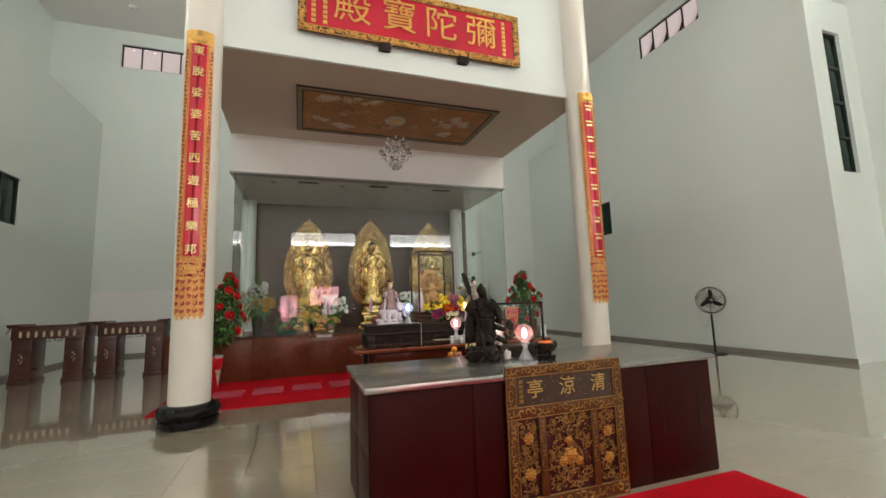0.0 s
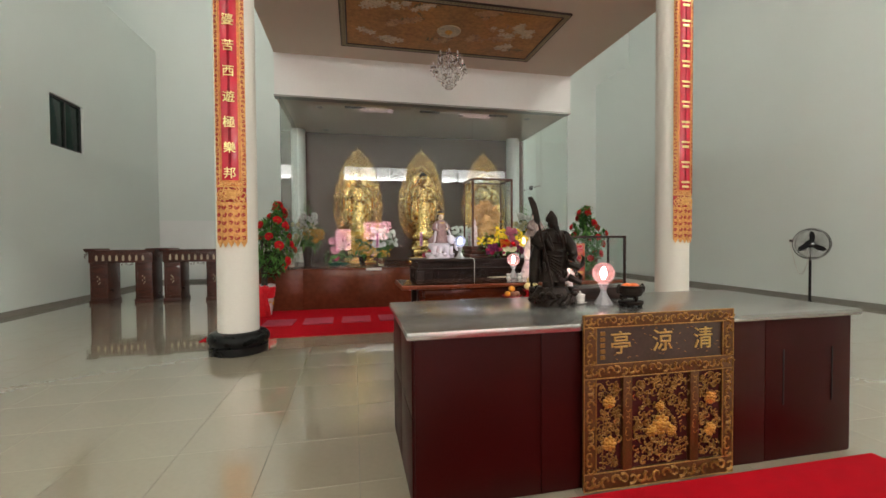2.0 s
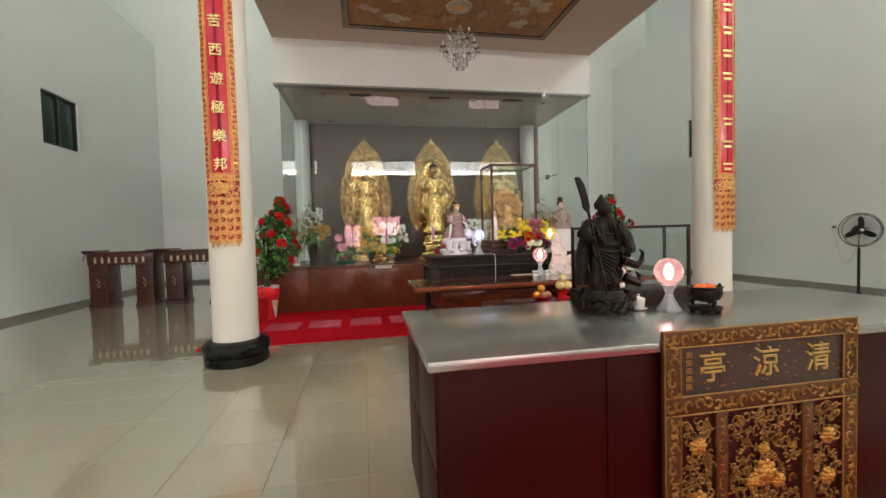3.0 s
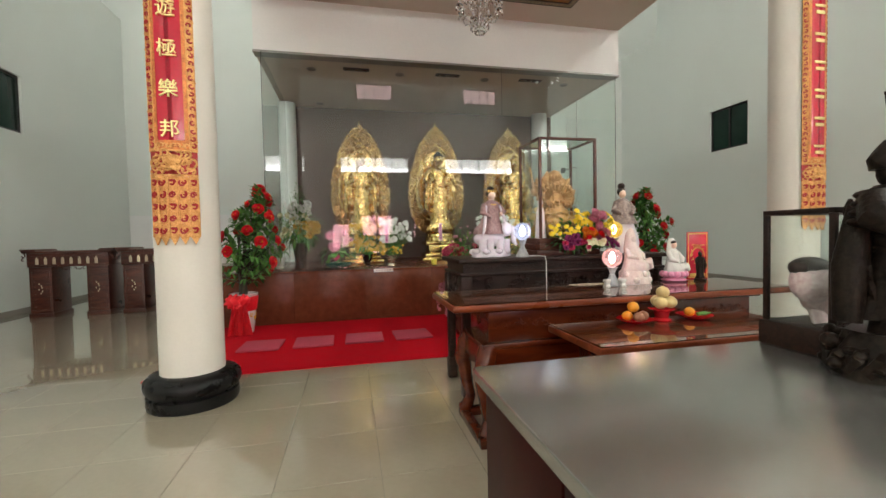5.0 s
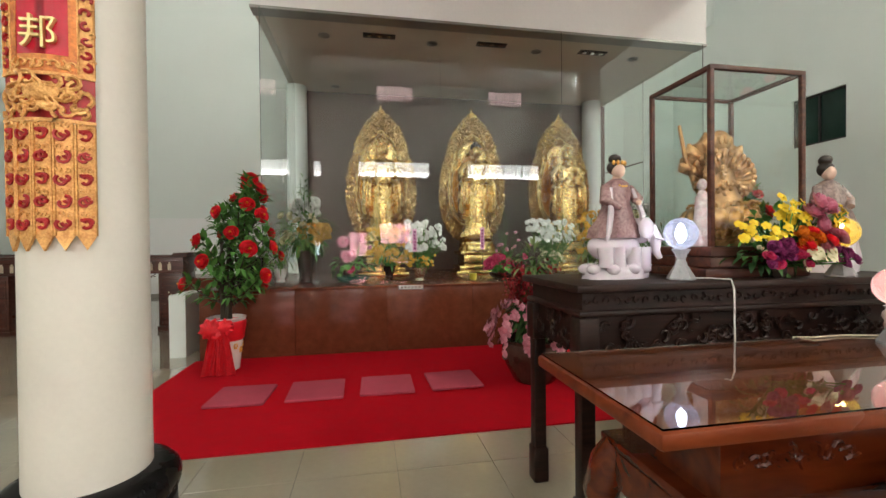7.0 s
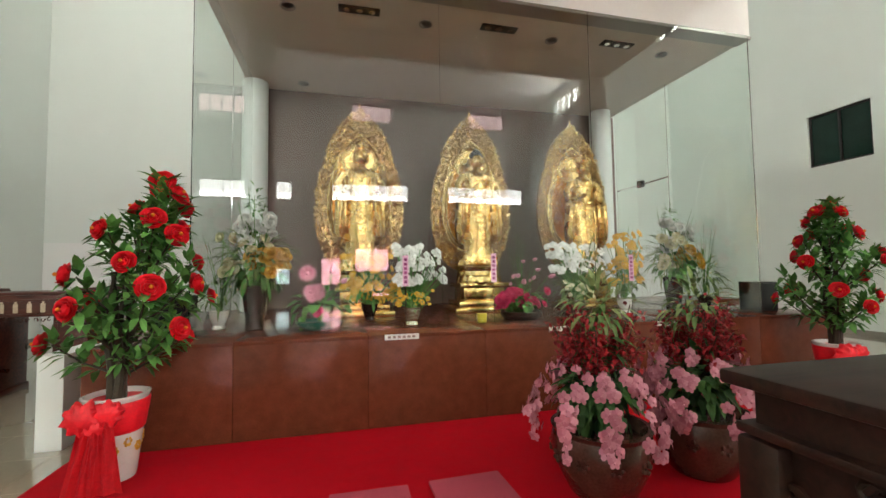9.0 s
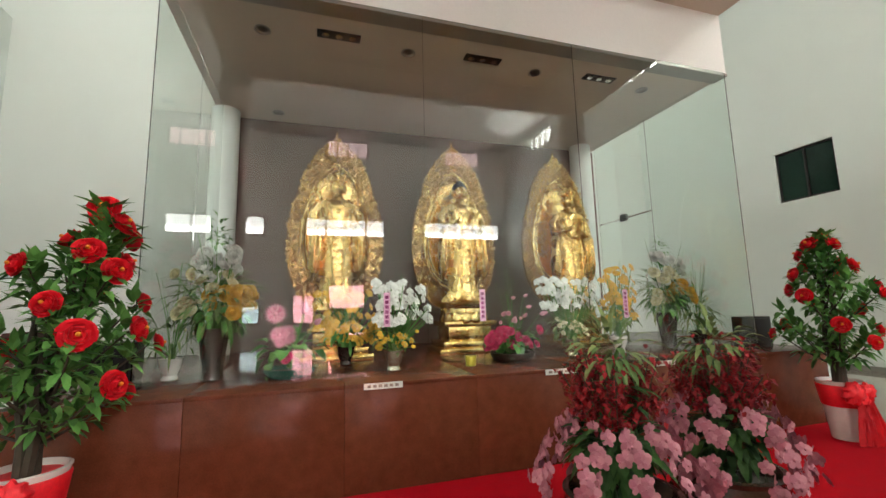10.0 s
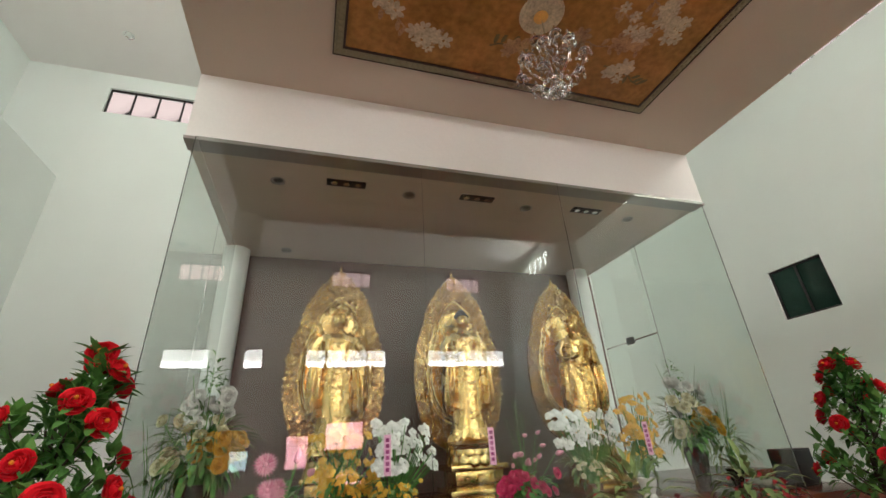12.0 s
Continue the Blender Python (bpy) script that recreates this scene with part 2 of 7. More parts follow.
def solo(name, bm, material, label, category, at=(0, 0, 0), group="", kind="", smooth=40, turn=0.0):
    ob = part(name, bm, material, None, "", smooth)
    ob.matrix_world = pose(*at, 0, 0, turn)
    return tagged(ob, label, category, group, kind)


def struct(name, bm, material, label, category, smooth=0):
    return tagged(part(name, bm, material, None, "", smooth), label, category, kind="structure")


def joined(name, pieces, label, category, at, turn=0.0, group=""):
    """One plain mesh from several (bmesh, material) pieces."""
    me = bpy.data.meshes.new(name)
    full = B()
    for k, (bm, mt) in enumerate(pieces):
        bmesh.ops.recalc_face_normals(bm, faces=bm.faces)
        for f in bm.faces:
            f.material_index = k
            f.smooth = True
        tmp = bpy.data.meshes.new("tmp")
        bm.to_mesh(tmp)
        bm.free()
        full.from_mesh(tmp)
        bpy.data.meshes.remove(tmp)
    full.to_mesh(me)
    full.free()
    for _, mt in pieces:
        me.materials.append(mt)
    me.set_sharp_from_angle(angle=radians(50))
    ob = new(name, me)
    ob.matrix_world = pose(*at, 0, 0, turn)
    return tagged(ob, label, category, group)


def panel(bm, axis, c0, c1, a0, a1, b0, b1, holes=()):
    """A wall with thickness c0..c1 across axis, over a (the other level axis) and b (height), cut by holes (a0, a1, b0, b1)."""
    av = sorted({a0, a1, *[h[0] for h in holes], *[h[1] for h in holes]})
    bv = sorted({b0, b1, *[h[2] for h in holes], *[h[3] for h in holes]})
    for p, q in zip(av, av[1:]):
        lo = None
        for r, s in zip(bv, bv[1:]):
            cut = any(h[0] - 1e-6 <= p and q <= h[1] + 1e-6 and h[2] - 1e-6 <= r and s <= h[3] + 1e-6 for h in holes)
            if not cut and lo is None:
                lo = r
            if lo is not None and (cut or s == b1):
                top = r if cut else s
                if axis == "y":
                    bx(bm, p, q, c0, c1, lo, top)
                else:
                    bx(bm, c0, c1, p, q, lo, top)
                lo = None
    return bm


def glyph(char, size, parent, material, at, name="character", depth=0.012, label=""):
    """One written sign as a raised mesh; it stands in the x-z plane and faces -y."""
    cu = bpy.data.curves.new("sign", "FONT")
    cu.body, cu.size, cu.extrude, cu.align_x, cu.align_y = char, size, depth / 2, "CENTER", "CENTER"
    ob = bpy.data.objects.new("sign", cu)
    scene.collection.objects.link(ob)
    me = bpy.data.meshes.new_from_object(ob.evaluated_get(bpy.context.evaluated_depsgraph_get()))
    bpy.data.objects.remove(ob)
    me.materials.clear()
    return part(name, me, material, parent, label, at=pose(*at, 90, 0, 0))


# ---------------------------------------------------------------- large structure
CX = 2.04
XL, XR, XLO, XRO = -6.4, 10.48, -8.0, 12.08
YB, YF, ZC = 18.0, -9.5, 11.6
bm = B()
bx(bm, XLO - 0.3, XRO + 0.3, YF - 0.3, YB + 0.3, -0.3, -0.012)
floor = struct("floor", bm, M_GROUT, "polished beige tiled temple floor with fine grey joints", "floor")

back_holes = [(-6.0, -3.55, 10.2, 11.08), (7.63, 10.08, 10.2, 11.08)]
# Only the east window at 9.95 is known; the other side windows are added.
side_holes = [(y, y + 2.45, 10.2, 11.08) for y in (-6.0, 2.0, 9.95)]
rear_holes = [(x, x + 2.45, 10.4, 11.5) for x in (-7.6, 0.65, 7.95)] + [(-7.5, -2.6, 5.6, 6.7), (-0.5, 4.1, 5.6, 6.7), (6.5, 11.6, 5.6, 6.7),
              (-1.1, 0.1, 0.65, 2.3), (0.8, 2.9, 1.4, 2.85), (-3.8, -2.7, 0.7, 1.75)]
struct("wall_north", panel(B(), "y", YB, YB + 0.25, XLO, XRO, 0, ZC, back_holes), M_WALL, "white painted far wall with high clerestory windows", "wall")
struct("wall_south", panel(B(), "y", YF - 0.25, YF, XLO, XRO, 0, ZC, rear_holes), M_WALL, "white painted entrance wall with rows of windows", "wall")
struct("wall_west", panel(B(), "x", XLO - 0.25, XLO, YF - 0.25, YB + 0.25, 0, ZC, side_holes), M_WALL, "white painted upper side wall with clerestory windows", "wall")
struct("wall_east", panel(B(), "x", XRO, XRO + 0.25, YF - 0.25, YB + 0.25, 0, ZC, side_holes), M_WALL, "white painted upper side wall with clerestory windows", "wall")
struct("ceiling", bx(B(), XLO - 0.3, XRO + 0.3, YF - 0.3, YB + 0.3, ZC, ZC + 0.2), M_CEIL, "plain white painted hall ceiling", "ceiling")

struct("dado_north", bx(B(), XL + 0.01, XR - 0.01, YB - 0.025, YB, 0.1, 2.18, 0.006), M_DADO, "white gloss painted lower band of the far wall", "wall")

# side rooms that stand into the hall, 8 m high
YJ, ZR = 6.4, 8.0
WIN = (12.77, 13.95, 3.65, 4.82)
for side, xi, xo in (("west", XL, XLO), ("east", XR, XRO)):
    s = 1 if xi > xo else -1
    bm = B()
    panel(bm, "x", min(xi, xi - 0.2 * s), max(xi, xi - 0.2 * s), YJ, YB, 0, ZR, [WIN])
    a, b = sorted((xi - 0.2 * s, xo))
    slot = (11.0, 11.58, 3.95, 7.2) if side == "east" else (-7.5, -6.92, 3.95, 7.2)
    panel(bm, "y", YJ, YJ + 0.2, a, b, 0, ZR, [slot])
    bx(bm, a, b, YJ + 0.2, YB, ZR - 0.2, ZR)
    struct("wall_side_room_" + side, bm, M_WALL, "white painted side room wall with a dark window", "wall")
    # skirting
    bm = B()
    x0, x1 = sorted((xi, xi + 0.015 * s))
    bx(bm, x0, x1, YJ - 0.015, YB, 0, 0.1, 0.003)
    struct("baseboard_" + side, bm, M_SKIRT, "low grey tiled skirting along the wall", "skirting")
bm = B()
bx(bm, XL + 0.02, XR - 0.02, YB - 0.035, YB, 0, 0.1, 0.003)
struct("baseboard_north", bm, M_SKIRT, "low grey tiled skirting along the wall", "skirting")


def window(name, axis, c, a0, a1, b0, b1, panes, pane_mat, frame_mat, label, depth=0.06, f=0.045):
    """A glazed window in a wall across axis at c: outer frame, mullions and panes."""
    w = thing(name, label, "window", kind="structure")

    def box(p, q, r, s, d0, d1):
        return bx(B(), p, q, c + d0, c + d1, r, s, 0.004) if axis == "y" else bx(B(), c + d0, c + d1, p, q, r, s, 0.004)
    part("frame_bar", box(a0, a1, b1 - f, b1, -depth / 2, depth / 2), frame_mat, w)
    part("frame_bar", box(a0, a1, b0, b0 + f, -depth / 2, depth / 2), frame_mat, w)
    part("frame_bar", box(a0, a0 + f, b0 + f, b1 - f, -depth / 2, depth / 2), frame_mat, w)
    part("frame_bar", box(a1 - f, a1, b0 + f, b1 - f, -depth / 2, depth / 2), frame_mat, w)
    n = abs(panes)
    lo, hi = (a0, a1) if panes > 0 else (b0, b1)
    step = (hi - lo) / n
    for i in range(n):
        p, q = lo + i * step, lo + (i + 1) * step
        if i:
            if panes > 0:
                part("mullion", box(p - f / 2, p + f / 2, b0 + f, b1 - f, -depth / 2, depth / 2), frame_mat, w)
            else:
                part("mullion", box(a0 + f, a1 - f, p - f / 2, p + f / 2, -depth / 2, depth / 2), frame_mat, w)
        if pane_mat:
            e = f / 2
            g = box(p + e, q - e, b0 + e, b1 - e, -0.004, 0.004) if panes > 0 else box(a0 + e, a1 - e, p + e, q - e, -0.004, 0.004)
            ob = part("pane", g, pane_mat, w)
            ob.visible_shadow = False
    return w


def backdrop(axis, c, a0, a1, b0, b1, m):
    bm = B()
    if axis == "y":
        vs = [(a0, c, b0), (a1, c, b0), (a1, c, b1), (a0, c, b1)]
    else:
        vs = [(c, a0, b0), (c, a1, b0), (c, a1, b1), (c, a0, b1)]
    bm.faces.new([bm.verts.new(v) for v in vs])
    return tagged(part("backdrop", bm, m, None, "", 0), "bright sheet outside a window, daylight or added fill light", "daylight", kind="structure")


k = 0
for h in back_holes:
    k += 1
    window("window_%d" % k, "y", YB + 0.1, *h, 4, M_PANE, M_FRAME, "clerestory window of four pale pink panes with black bars")
    backdrop("y", YB + 0.3, h[0] - 0.1, h[1] + 0.1, h[2] - 0.1, h[3] + 0.1, DAYS)
# Unseen side windows carry strong fill; the known east one stays dim.
for c, o in ((XLO - 0.1, XLO - 0.3), (XRO + 0.1, XRO + 0.3)):
    for h in side_holes:
        k += 1
        window("window_%d" % k, "x", c, *h, 4, M_PANE, M_FRAME, "clerestory window of four pale pink panes with black bars")
        backdrop("x", o, h[0] - 0.1, h[1] + 0.1, h[2] - 0.1, h[3] + 0.1, FILLW if c < 0 else DAYS if h[0] > 5 else FILLE)
for i, h in enumerate(rear_holes):
    k += 1
    window("window_%d" % k, "y", YF - 0.1, *h, 4 if i < 6 else (1 if i > 7 else 2), None, M_FRAME, "bright window with black bars in the entrance wall", 0.06, 0.08)
    if 3 <= i < 6:
        backdrop("y", YF - 0.3, h[0] - 0.1, h[1] + 0.1, h[2] - 0.1, 6.02, DAYL)
        backdrop("y", YF - 0.3, h[0] - 0.1, h[1] + 0.1, 6.02, h[3] + 0.1, DAYM)
    else:
        backdrop("y", YF - 0.3, h[0] - 0.2, h[1] + 0.2, h[2] - 0.2, h[3] + 0.3, DAYH if i < 3 else DAYP if i < 8 else DAYC)
for xi, o in ((XL, -0.08), (XR, 0.08)):
    k += 1
    window("window_%d" % k, "x", xi + o, *WIN, 2, M_GREEN, M_FRAME, "square dark green glazed window of a side room")
for x0 in (-7.5, 11.0):
    k += 1
    window("window_%d" % k, "y", YJ + 0.1, x0, x0 + 0.58, 3.95, 7.2, -4, M_GREEN, M_FRAME, "tall narrow window with dark panes and black frame")

# canopy over the altar: front fascia, painted underside, dropped beam
X0, X1, YA, YFR = -1.38, 5.46, 11.16, 7.72
struct("canopy_fascia", bx(bx(B(), X0 + 0.05, X1 - 0.05, YFR, YFR + 0.25, 5.424, 7.6), X0 + 0.05, X1 - 0.05, YFR - 0.03, YFR, 5.422, 5.74, 0.006), M_WALL, "white painted beam between the two columns", "beam")
struct("canopy_ceiling", bx(B(), X0, X1, YFR + 0.02, 14.3, 5.42, 5.6), M_CANOPY, "taupe painted underside of the altar canopy", "ceiling")
bm = B()
bx(bm, X0, X1, YA, YA + 0.2, 4.54, 5.42)
struct("canopy_beam", bm, M_CEIL, "white dropped beam above the glass altar room", "beam")
struct("altar_room_ceiling", bx(B(), X0, X1, YA + 0.2, 14.3, 4.52, 4.62), M_CABCEIL, "taupe ceiling inside the glass altar room", "ceiling")
struct("beam_trim", bx(B(), X0 - 0.012, X1 + 0.012, YA - 0.012, YA + 0.2, 4.50, 4.54, 0.004), mat("aluminium_trim", (0.33, 0.31, 0.29), 0.4, 0.7), "narrow grey metal trim under the beam", "trim")
struct("altar_room_back_wall", bx(B(), X0 - 0.05, X1 + 0.05, 14.15, 14.3, 0.0, 4.52), M_CABWALL, "dark brown panelled back wall of the altar room", "wall")

# altar platform of polished brown granite
PT = 0.85
bm = B()
bx(bm, -1.89, 5.97, 10.79, 14.15, 0, PT - 0.03)
for a, b in ((-3.3, -1.89), (5.97, 7.38)):
    bx(bm, a, b, 13.0, 14.15, 0, PT)
plat = struct("platform", bm, M_PED, "raised altar platform of polished brown granite", "platform")
x = -1.91
for w in (1.1, 1.14, 1.14, 1.14, 1.14, 1.14, 1.1):
    part("slab", bx(B(), x + 0.0015, x + w - 0.0015, 10.75, 14.15, PT - 0.03, PT, 0.003), M_PED, plat)
    part("slab", bx(B(), x + 0.0015, x + w - 0.0015, 10.765, 10.79, 0, PT - 0.031, 0.002), M_PED, plat)
    x += w
struct("platform_side_block", bx(bx(B(), -2.34, -2.15, 11.0, 11.6, 0, 0.78, 0.004), 6.23, 6.42, 11.0, 11.6, 0, 0.78, 0.004), M_WALL, "low white block beside the altar platform", "block")


def column(x, y):
    c = thing("column", "round cream painted column on a black stone base", "column", (x, y, 0), "columns before the altar")
    part("shaft", lathe(B(), [(0.252, 0.19), (0.25, 0.5), (0.248, 6), (0.248, ZC - 0.01)], 40), M_COLUMN, c, "cream painted shaft")
    prof = [(0.44, 0.0), (0.45, 0.02), (0.45, 0.09), (0.425, 0.10), (0.43, 0.11), (0.468, 0.14), (0.478, 0.18), (0.468, 0.215), (0.43, 0.245), (0.37, 0.262), (0.275, 0.266)]
    part("base", lathe(B(), [(r * 0.79, z * 1.05) for r, z in prof], 44), M_BLACKBASE, c, "black polished stone base")
    return c


column(-1.26, 7.67)
column(5.34, 7.67)
for x in (-1.26, 5.06):
    c = thing("column", "white round column inside the altar room", "column", (x, 13.95, PT))
    part("shaft", lathe(B(), [(0.2, 0), (0.2, 4.52 - PT)], 28), M_WALL, c)

# glass walls of the altar room
gw = thing("glass_wall", "frameless clear glass wall of the altar room", "glass wall", kind="structure")
for a, b in ((-1.26, 1.118), (1.122, 2.938), (2.942, 5.34)):
    g = part("pane", bx(B(), a, b, 11.09, 11.10, PT, 4.50), M_GLASS, gw, "", 0)
    g.visible_shadow = False
for x in (-1.265, 5.335):
    for a, b in ((11.105, 12.55), (12.556, 13.86)):
        g = part("pane", bx(B(), x, x + 0.01, a, b, PT, 4.50), M_GLASS, gw, "", 0)
        g.visible_shadow = False
part("door_rail", bx(B(), 5.33, 5.35, 12.56, 13.86, 2.92, 2.945, 0.002), M_CHROME, gw)
part("lock", bx(B(), 5.30, 5.36, 13.12, 13.26, 2.88, 3.0, 0.006), M_BLACK, gw)
part("door_handle", tube(B(), [(5.335, 12.72, 1.5), (5.28, 12.72, 1.5), (5.28, 12.72, 1.9), (5.335, 12.72, 1.9)], 0.012), M_CHROME, gw)

# ---------------------------------------------------------------- carpets and mats
def rug(name, x0, x1, y0, y1, z, label):
    bm = B()
    n, m = max(2, int((x1 - x0) / 0.15)), max(2, int((y1 - y0) / 0.15))
    grid = [[bm.verts.new((x0 + (x1 - x0) * i / n, y0 + (y1 - y0) * j / m, z + (0.003 * noise.noise((i * 0.5, j * 0.5, x0)) if 0 < i < n and 0 < j < m else 0))) for j in range(m + 1)] for i in range(n + 1)]
    for i in range(n):
        for j in range(m):
            bm.faces.new((grid[i][j], grid[i + 1][j], grid[i + 1][j + 1], grid[i][j + 1]))
    ext = bmesh.ops.extrude_face_region(bm, geom=bm.faces[:])
    for v in ext["geom"]:
        if isinstance(v, bmesh.types.BMVert):
            v.co.z = 0.0005
    return solo(name, bm, M_CARPET, label, "carpet")


rug("carpet", -1.95, 6.03, 8.28, 10.76, 0.009, "red carpet lying before the altar platform")
rug("carpet", 0.50, 3.58, -4.0, 3.86, 0.009, "red carpet runner leading up to the counter")
for i in range(4):
    bm = B()
    bx(bm, -0.25, 0.25, -0.25, 0.25, 0, 0.028, 0.011)
    for v in bm.verts:
        v.co.z += 0.003 * noise.noise((v.co.x * 9 + i, v.co.y * 9, 0)) if v.co.z > 0.02 else 0
    solo("kneeling_mat", bm, M_MAT, "flat square pink kneeling mat on the red carpet", "mat", (-1.045 + 0.652 * i, 9.37 + 0.012 * i, 0.011), "kneeling mats", turn=(-2, 1, -1, 2)[i])

# ---------------------------------------------------------------- offering counter
CT, CY = 0.965, 3.895
ctr = thing("counter", "long maroon laminate counter with a brushed steel top", "counter", (0, CY, 0))
part("body", bx(B(), 0.535, 3.50, 0.045, 1.055, 0.0, CT - 0.045, 0.004), M_MAROON, ctr)
part("worktop", bx(B(), 0.495, 3.54, 0.0, 1.09, CT - 0.042, CT, 0.006), M_STEEL, ctr, "brushed steel worktop")
for a, b in ((0.54, 1.25), (1.255, 2.0), (2.005, 2.79), (2.795, 3.495)):
    part("front_panel", bx(B(), a, b, 0.037, 0.047, 0.012, CT - 0.05, 0.002), M_MAROON, ctr)
for x in (2.93, 3.33):
    part("panel_groove", bx(B(), x, x + 0.012, 0.033, 0.037, 0.36, 0.72, 0.003), M_BLACK, ctr, "dark slot in the front panel")
for a, b, c, d in ((0.055, 0.545, 0.5, 0.91), (0.555, 1.045, 0.5, 0.91), (0.055, 0.545, 0.02, 0.49), (0.555, 1.045, 0.02, 0.49)):
    part("door", bx(B(), 0.525, 0.537, a, b, c, d, 0.003), M_MAROON, ctr)

# carved screen leaning on the counter
scr = thing("carved_screen", "gilded openwork carved panel with an inscribed top board", "carved panel", (1.485, CY - 0.03, 0.012))
M_GILT = M_OLDGOLD
M_BROWNGILT = mat("brown_gilt", (0.12, 0.05, 0.013), 0.45, 0.35, var=0.3, scale=14, fine=70, bump=0.4)
part("back_board", bx(B(), 0.01, 0.99, 0.035, 0.05, 0.0, 0.99), M_DARKRED, scr, "dark red back board")


def carved_bar(x0, x1, z0, z1):
    """A frame bar with a raised edge and a row of small leaves."""
    bm = B()
    for p, q in (((x0, z0), (x1, z0)), ((x0, z1), (x1, z1)), ((x0, z0), (x0, z1)), ((x1, z0), (x1, z1))):
        tube(bm, [(p[0], 0.012, p[1]), (q[0], 0.012, q[1])], 0.004, 5)
    long_x = (x1 - x0) > (z1 - z0)
    L, w = (x1 - x0, z1 - z0) if long_x else (z1 - z0, x1 - x0)
    n = max(2, int(L / (w * 0.55)))
    for i in range(n):
        c = (i + 0.5) / n
        px, pz = (x0 + c * L, (z0 + z1) / 2) if long_x else ((x0 + x1) / 2, z0 + c * L)
        scroll(bm, px, pz, 0.011, w * 0.36, i * 2.1, w * 0.11, 1 if i % 2 else -1, 7)
    return bm


for q in ((0, 1, 0.93, 1.0), (0, 1, 0.64, 0.72), (0, 1, 0.0, 0.1), (0, 0.075, 0.1, 0.64), (0.925, 1, 0.1, 0.64), (0, 0.075, 0.72, 0.93), (0.925, 1, 0.72, 0.93)):
    bar = part("frame_bar", bx(B(), q[0], q[1], 0.012, 0.036, q[2], q[3], 0.004), M_BROWNGILT, scr)
    part("frame_relief", carved_bar(*q), M_GILT, bar, "running gilt leaf relief")
for a in (0.245, 0.695):
    bar = part("post", bx(B(), a, a + 0.06, 0.008, 0.036, 0.1, 0.64, 0.004), M_BROWNGILT, scr)
    part("frame_relief", carved_bar(a + 0.006, a + 0.054, 0.27, 0.63), M_GILT, bar, "running gilt leaf relief")
part("inscription_board", bx(B(), 0.075, 0.925, 0.022, 0.036, 0.72, 0.93), mat("inscription_ground", (0.055, 0.035, 0.025), 0.5, var=0.3, scale=14), scr, "dark brown inscribed board")
M_BRIGHTGILT = mat("letter_gilt", (0.6, 0.42, 0.13), 0.4, 0.4)
for c, x in (("亭", 0.235), ("涼", 0.51), ("清", 0.79)):
    glyph(c, 0.14, scr, M_BRIGHTGILT, (x, 0.018, 0.825), depth=0.008)
bm = B()
for i in range(5):
    bx(bm, 0.105, 0.135, 0.016, 0.022, 0.745 + 0.034 * i, 0.768 + 0.034 * i)
part("small_writing", bm, M_GILT, scr, "column of small gold writing")
bm = B()
rnd = random.Random(4)
for i in range(40):
    x, z = rnd.uniform(0.16, 0.9), rnd.uniform(0.735, 0.915)
    tube(bm, [(x, 0.019, z), (x + 0.012, 0.018, z + rnd.uniform(-0.008, 0.008))], 0.0022, 4)
part("gold_flecks", bm, M_GILT, scr)


def openwork(x0, x1, z0, z1, seed, blooms):
    r = random.Random(seed)
    bm = B()
    n = int((x1 - x0) * (z1 - z0) / 0.00075)
    for i in range(n):
        x, z = r.uniform(x0 + 0.02, x1 - 0.02), r.uniform(z0 + 0.02, z1 - 0.02)
        scroll(bm, x, z, r.uniform(0.010, 0.026), r.uniform(0.012, 0.028), r.uniform(0, 6.3), r.uniform(0.0035, 0.0062), r.choice((1, -1)), 7)
    return bm


def bloom(x, z, s, seed):
    r = random.Random(seed)
    bm = B()
    for ring, (cnt, rad) in enumerate(((9, 1.0), (7, 0.62), (4, 0.28))):
        for i in range(cnt):
            a = 2 * math.pi * i / cnt + ring
            ball(bm, (x + s * rad * math.cos(a), 0.014 - 0.006 * ring, z + s * rad * math.sin(a) * r.uniform(0.8, 1.15)), s * 0.42, 0.009, s * 0.34, 7, 5)
    return bm


M_BRIGHTGILT = mat("bright_gilt", (0.50, 0.26, 0.05), 0.38, 0.6, var=0.25, scale=15, bump=0.4)
for x0, x1, sd, bl in ((0.075, 0.245, 1, [(0.16, 0.50, 0.042), (0.16, 0.26, 0.046)]), (0.305, 0.695, 2, [(0.50, 0.34, 0.062), (0.44, 0.31, 0.04), (0.57, 0.3, 0.036), (0.49, 0.45, 0.03)]), (0.755, 0.925, 3, [(0.84, 0.47, 0.044), (0.84, 0.28, 0.044)])):
    part("openwork", openwork(x0, x1, 0.1, 0.64, sd, bl), M_GILT, scr, "pierced carving of curling leaves")
    for i, (x, z, s) in enumerate(bl):
        part("carved_flower", bloom(x, z, s * 0.72, sd * 10 + i), M_BRIGHTGILT, scr, "raised gilt flower")


# ---------------------------------------------------------------- tables
def cabriole(h, r):
    """A bowed leg, local, standing at the origin and bowing towards -x and -y."""
    pts = [(0, 0, h), (-0.03, -0.03, h * 0.88), (-0.055, -0.055, h * 0.68), (-0.035, -0.035, h * 0.4), (-0.01, -0.01, h * 0.18), (-0.03, -0.03, h * 0.06), (-0.05, -0.05, 0.0)]
    return tube(B(), pts, [r * 1.35, r * 1.45, r * 1.3, r * 0.95, r * 0.8, r * 0.95, r * 1.05], 10)


